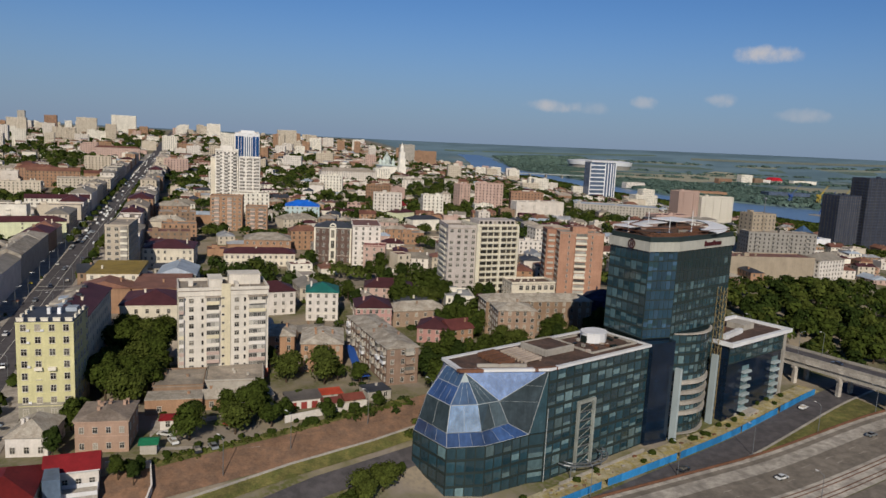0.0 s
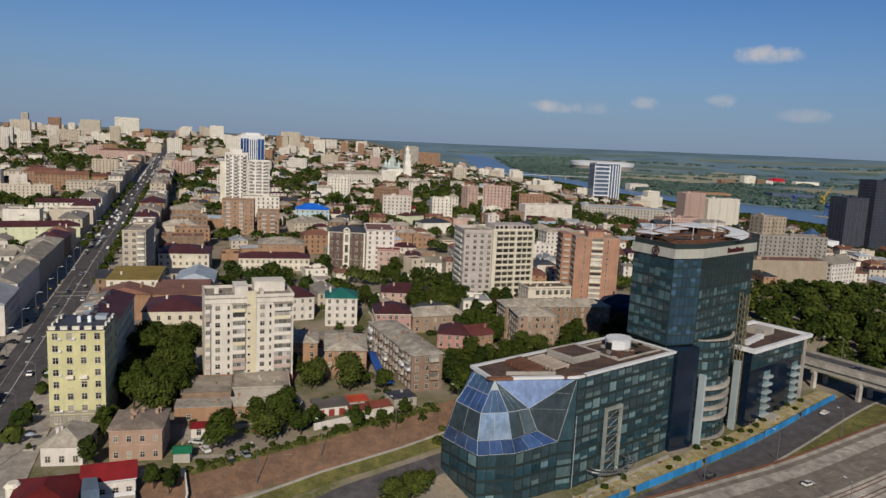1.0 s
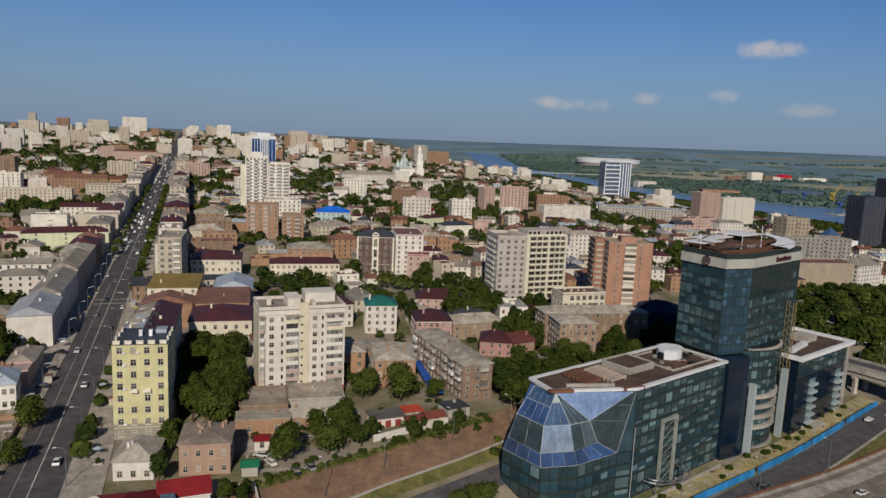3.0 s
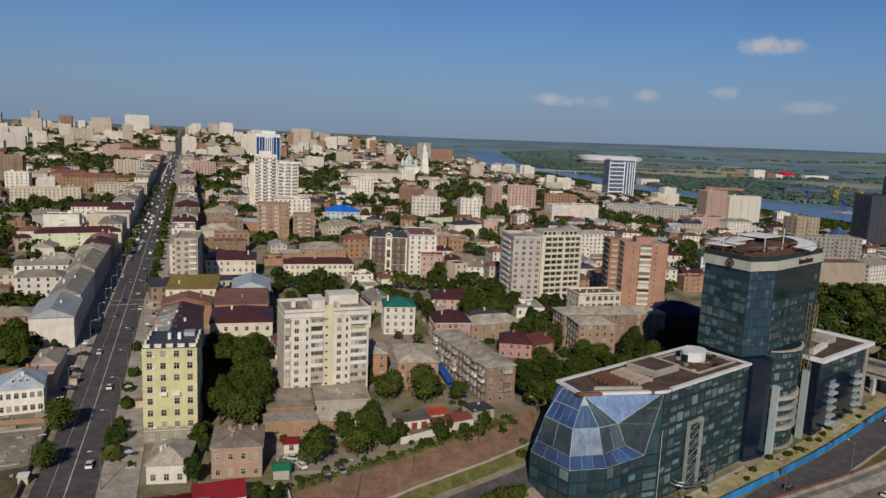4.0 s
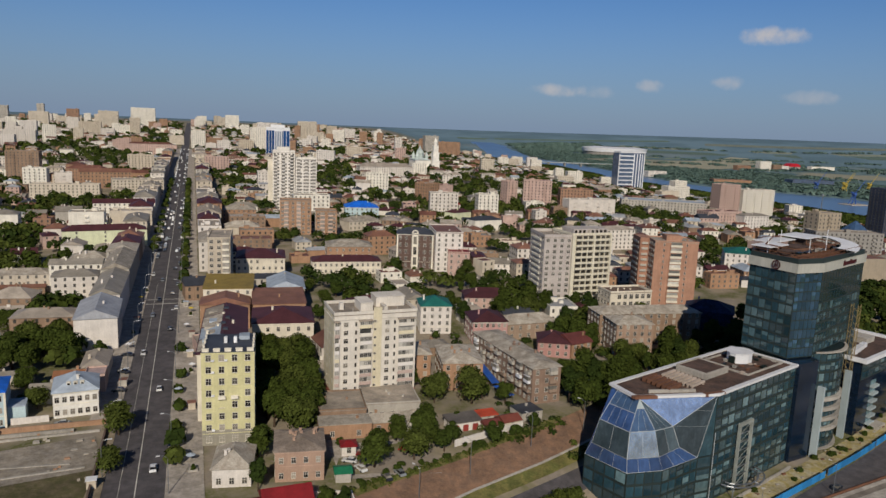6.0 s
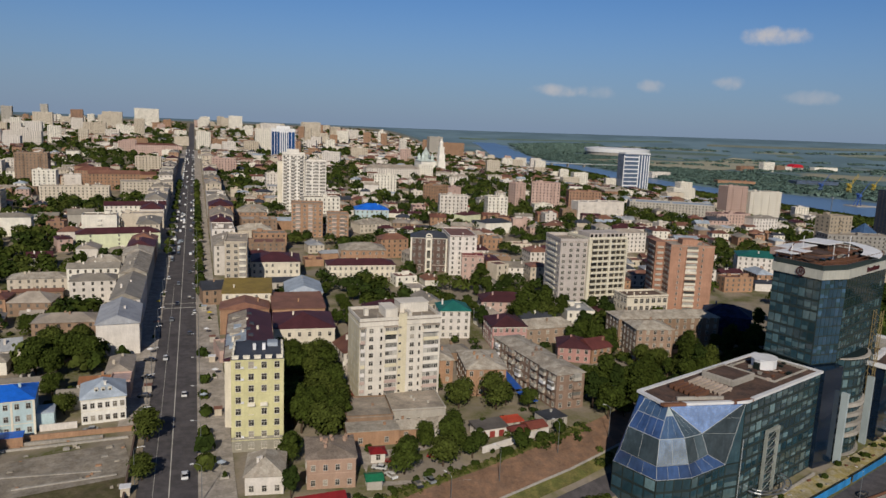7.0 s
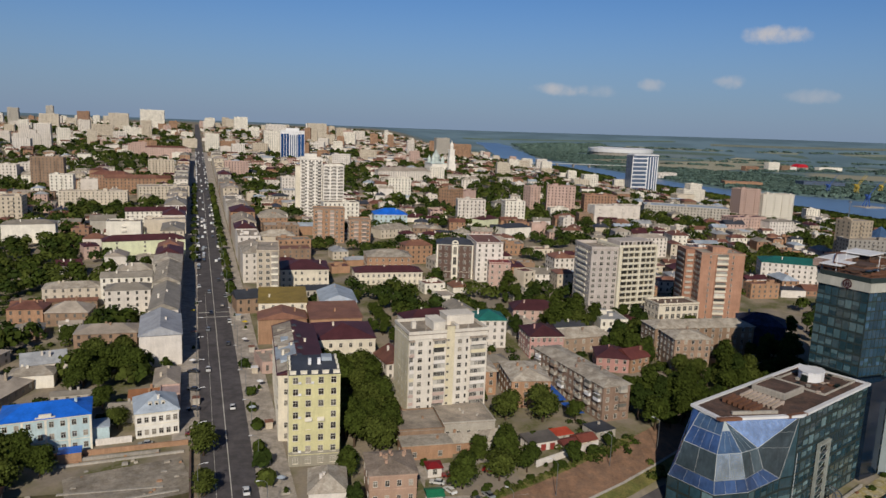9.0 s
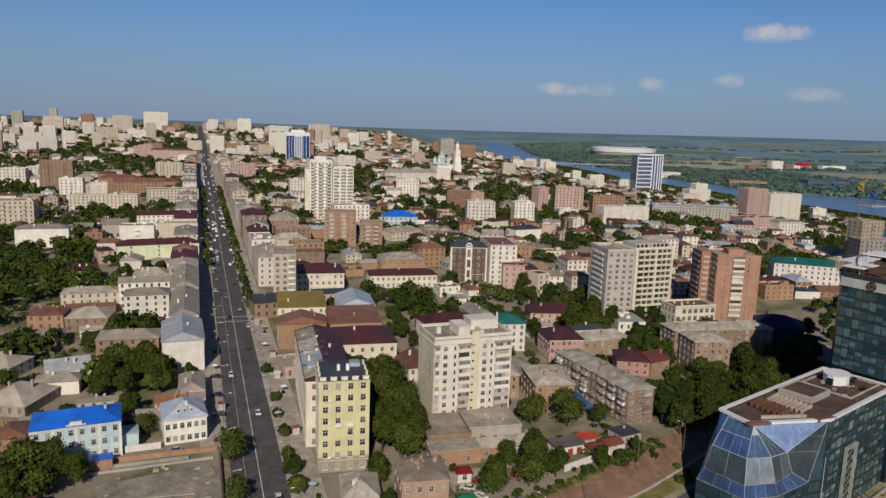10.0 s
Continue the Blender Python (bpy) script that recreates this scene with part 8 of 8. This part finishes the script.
strip("yard", "grey asphalt yard with parked cars", "yard", [(48, 197), (76, 197)], 20, 0.16, M_PAVE, step=4)


# ---- sheds and clutter of the front yards ----
R_SHED = roof_mat("5a5550")
house("garage_row", "low grey-roofed garages with red doors", "garage", (86, 207.5), (96, 208.3), 6, 2.9, W_WHITE, "shed", R_SHED, rise=0.7, storeys=1, bays=0, side=1, chimneys=0)
gr = bpy.data.objects["garage_row"]
door_mesh = Build().box(-0.9, 0.9, -0.08, 0.02, 0, 2.1).mesh("door", roof_mat("8a3a34"))
for i in range(3):
    part("door", door_mesh, gr, Matrix.Translation((-3.4 + i * 3.2, 0, 0)))
house("lean_to", "small lean-to with orange-red roof", "shed", (97, 211.5), (103, 212), 4, 2.6, W_GREY, "shed", roof_mat("a8452f"), rise=0.5, storeys=1, bays=1, side=1, chimneys=0)
house("shed", "shed with rusty maroon roof", "shed", (96.5, 204.8), (101.5, 205.4), 4.5, 2.4, W_BEIGE, "gable", roof_mat("6b3a33"), rise=1.0, storeys=1, bays=1, side=1, chimneys=0)
house("shed", "brick shed with rusty red roof", "shed", (103, 206), (109, 207), 5, 2.6, W_BEIGE, "gable", roof_mat("7a4438"), rise=1.2, storeys=1, bays=1, side=1, chimneys=0)
house("workshop", "low workshop with dark flat roof", "shed", (111, 210.5), (119, 211.8), 7, 2.8, W_GREY, "flat", R_DARK, storeys=1, bays=2, side=1, chimneys=1)
house("kiosk", "small white kiosk with red roof in the yard", "kiosk", (50.5, 200), (54.5, 199.6), 4, 2.8, W_WHITE, "hip", R_RED, rise=0.8, storeys=1, bays=1, side=1, chimneys=0)
house("green_shed", "little shed with a green roof", "shed", (46.2, 186), (50.2, 185.6), 4, 2.6, W_GREY, "gable", roof_mat("1f6b4a"), rise=0.8, storeys=1, bays=0, side=1, chimneys=0)
house("cottage", "small cottage with grey slate roof in the yard", "house", (62, 212.5), (71, 212), 6, 3.4, B_ORANGE, "gable", M_SLATE, rise=1.8, storeys=1, bays=2, side=2, chimneys=1)
house("cottage", "small white cottage with slate roof", "house", (73, 211), (82, 211.6), 7, 3.6, W_WHITE, "hip", M_SLATE, rise=2.0, storeys=1, bays=2, side=2, chimneys=1)
M_TARP = material("blue_canopy", "2456a8", 0.5, grain=0.1, stain=0.25)
for (x0, y0), (x1, y1) in (((112.5, 226), (111.5, 236)), ((112, 238), (114.5, 262))):
    c = thing("canopy", "blue sheet canopy over parked cars", "canopy", Matrix.Identity(4))
    z = ground(x0, y0)
    part("sheet", Build().prism([(x0, y0), (x0 + 3.0, y0 + 0.2), (x1 + 3.0, y1 + 0.2), (x1, y1)], z + 2.5, z + 2.65).mesh("sheet", M_TARP), c)
    for p in ((x0 + 0.2, y0 + 0.3), (x0 + 2.7, y0 + 0.5), (x1 + 0.2, y1 - 0.3), (x1 + 2.7, y1 - 0.3)):
        part("post", Build().tube((*p, z - 1), (*p, z + 2.5), 0.07).mesh("post", M_STEEL), c)
for line, lab in (([(38.8, 180), (49, 179.6), (49.6, 171), (48.5, 166)], "white plastered garden wall"), ([(84, 199), (96, 203), (110, 207.5)], "grey yard wall along the dirt track"), ([(-40, 243), (-30, 243.5)], "cream yard wall")):
    strip("yard_wall", lab, "wall", line, 0.4, 2.0, W_WHITE, thick=2.6)
strip("kerb", "pale concrete kerb along the tram bed", "kerb", [(40, 161), (64, 171.3), (83, 179.8), (108, 189.4), (123, 196), (150, 208.6)], 0.7, 0.35, M_CONC, step=4, thick=0.4)

gt_ = city_house(834, 1264, 0, 58, 22, 74, 12, 9, "flat", 1, 0, 0, "river_tower", "dark glass tower with white floor bands", "high-rise")
for k in range(8):
    part("floor_band", Build().box(-29.3, 6.0, -11.4, -11.0, 12 + k * 8, 14.2 + k * 8).mesh("floor_band", M_WHITE), gt_)
part("crown_slab", Build().box(-27, 30.5, -12, 12, 75, 77.5).mesh("crown_slab", M_WHITE), gt_)
for x in (-29.3, 4.5, 11, 17.5, 23, 28):
    part("pier", Build().box(x, x + 1.8, -11.6, -11.0, 0, 73).mesh("pier", M_WHITE), gt_)
# small traffic far along the avenue
traffic = Build()
rq = random.Random(21)
for i in range(150):
    y = rq.uniform(480, 1500)
    x = rq.choice((-9.4, -9.4, -6.2, -4.2, 1.2, 3.4)) + rq.uniform(-0.3, 0.3)
    z = ground(x, y) + 0.15
    mi = rq.randrange(4)
    traffic.box(x - 0.85, x + 0.85, y - 2.1, y + 2.1, z + 0.3, z + 0.95, mi).box(x - 0.7, x + 0.7, y - 1.2, y + 0.9, z + 0.95, z + 1.45, mi)
tagged(new("far_traffic", traffic.mesh("far_traffic", [M_PAINT, M_PAINT2, M_PAINT4, M_PAINT])), "far cars standing and queuing along the avenue", "cars", kind="stuff")
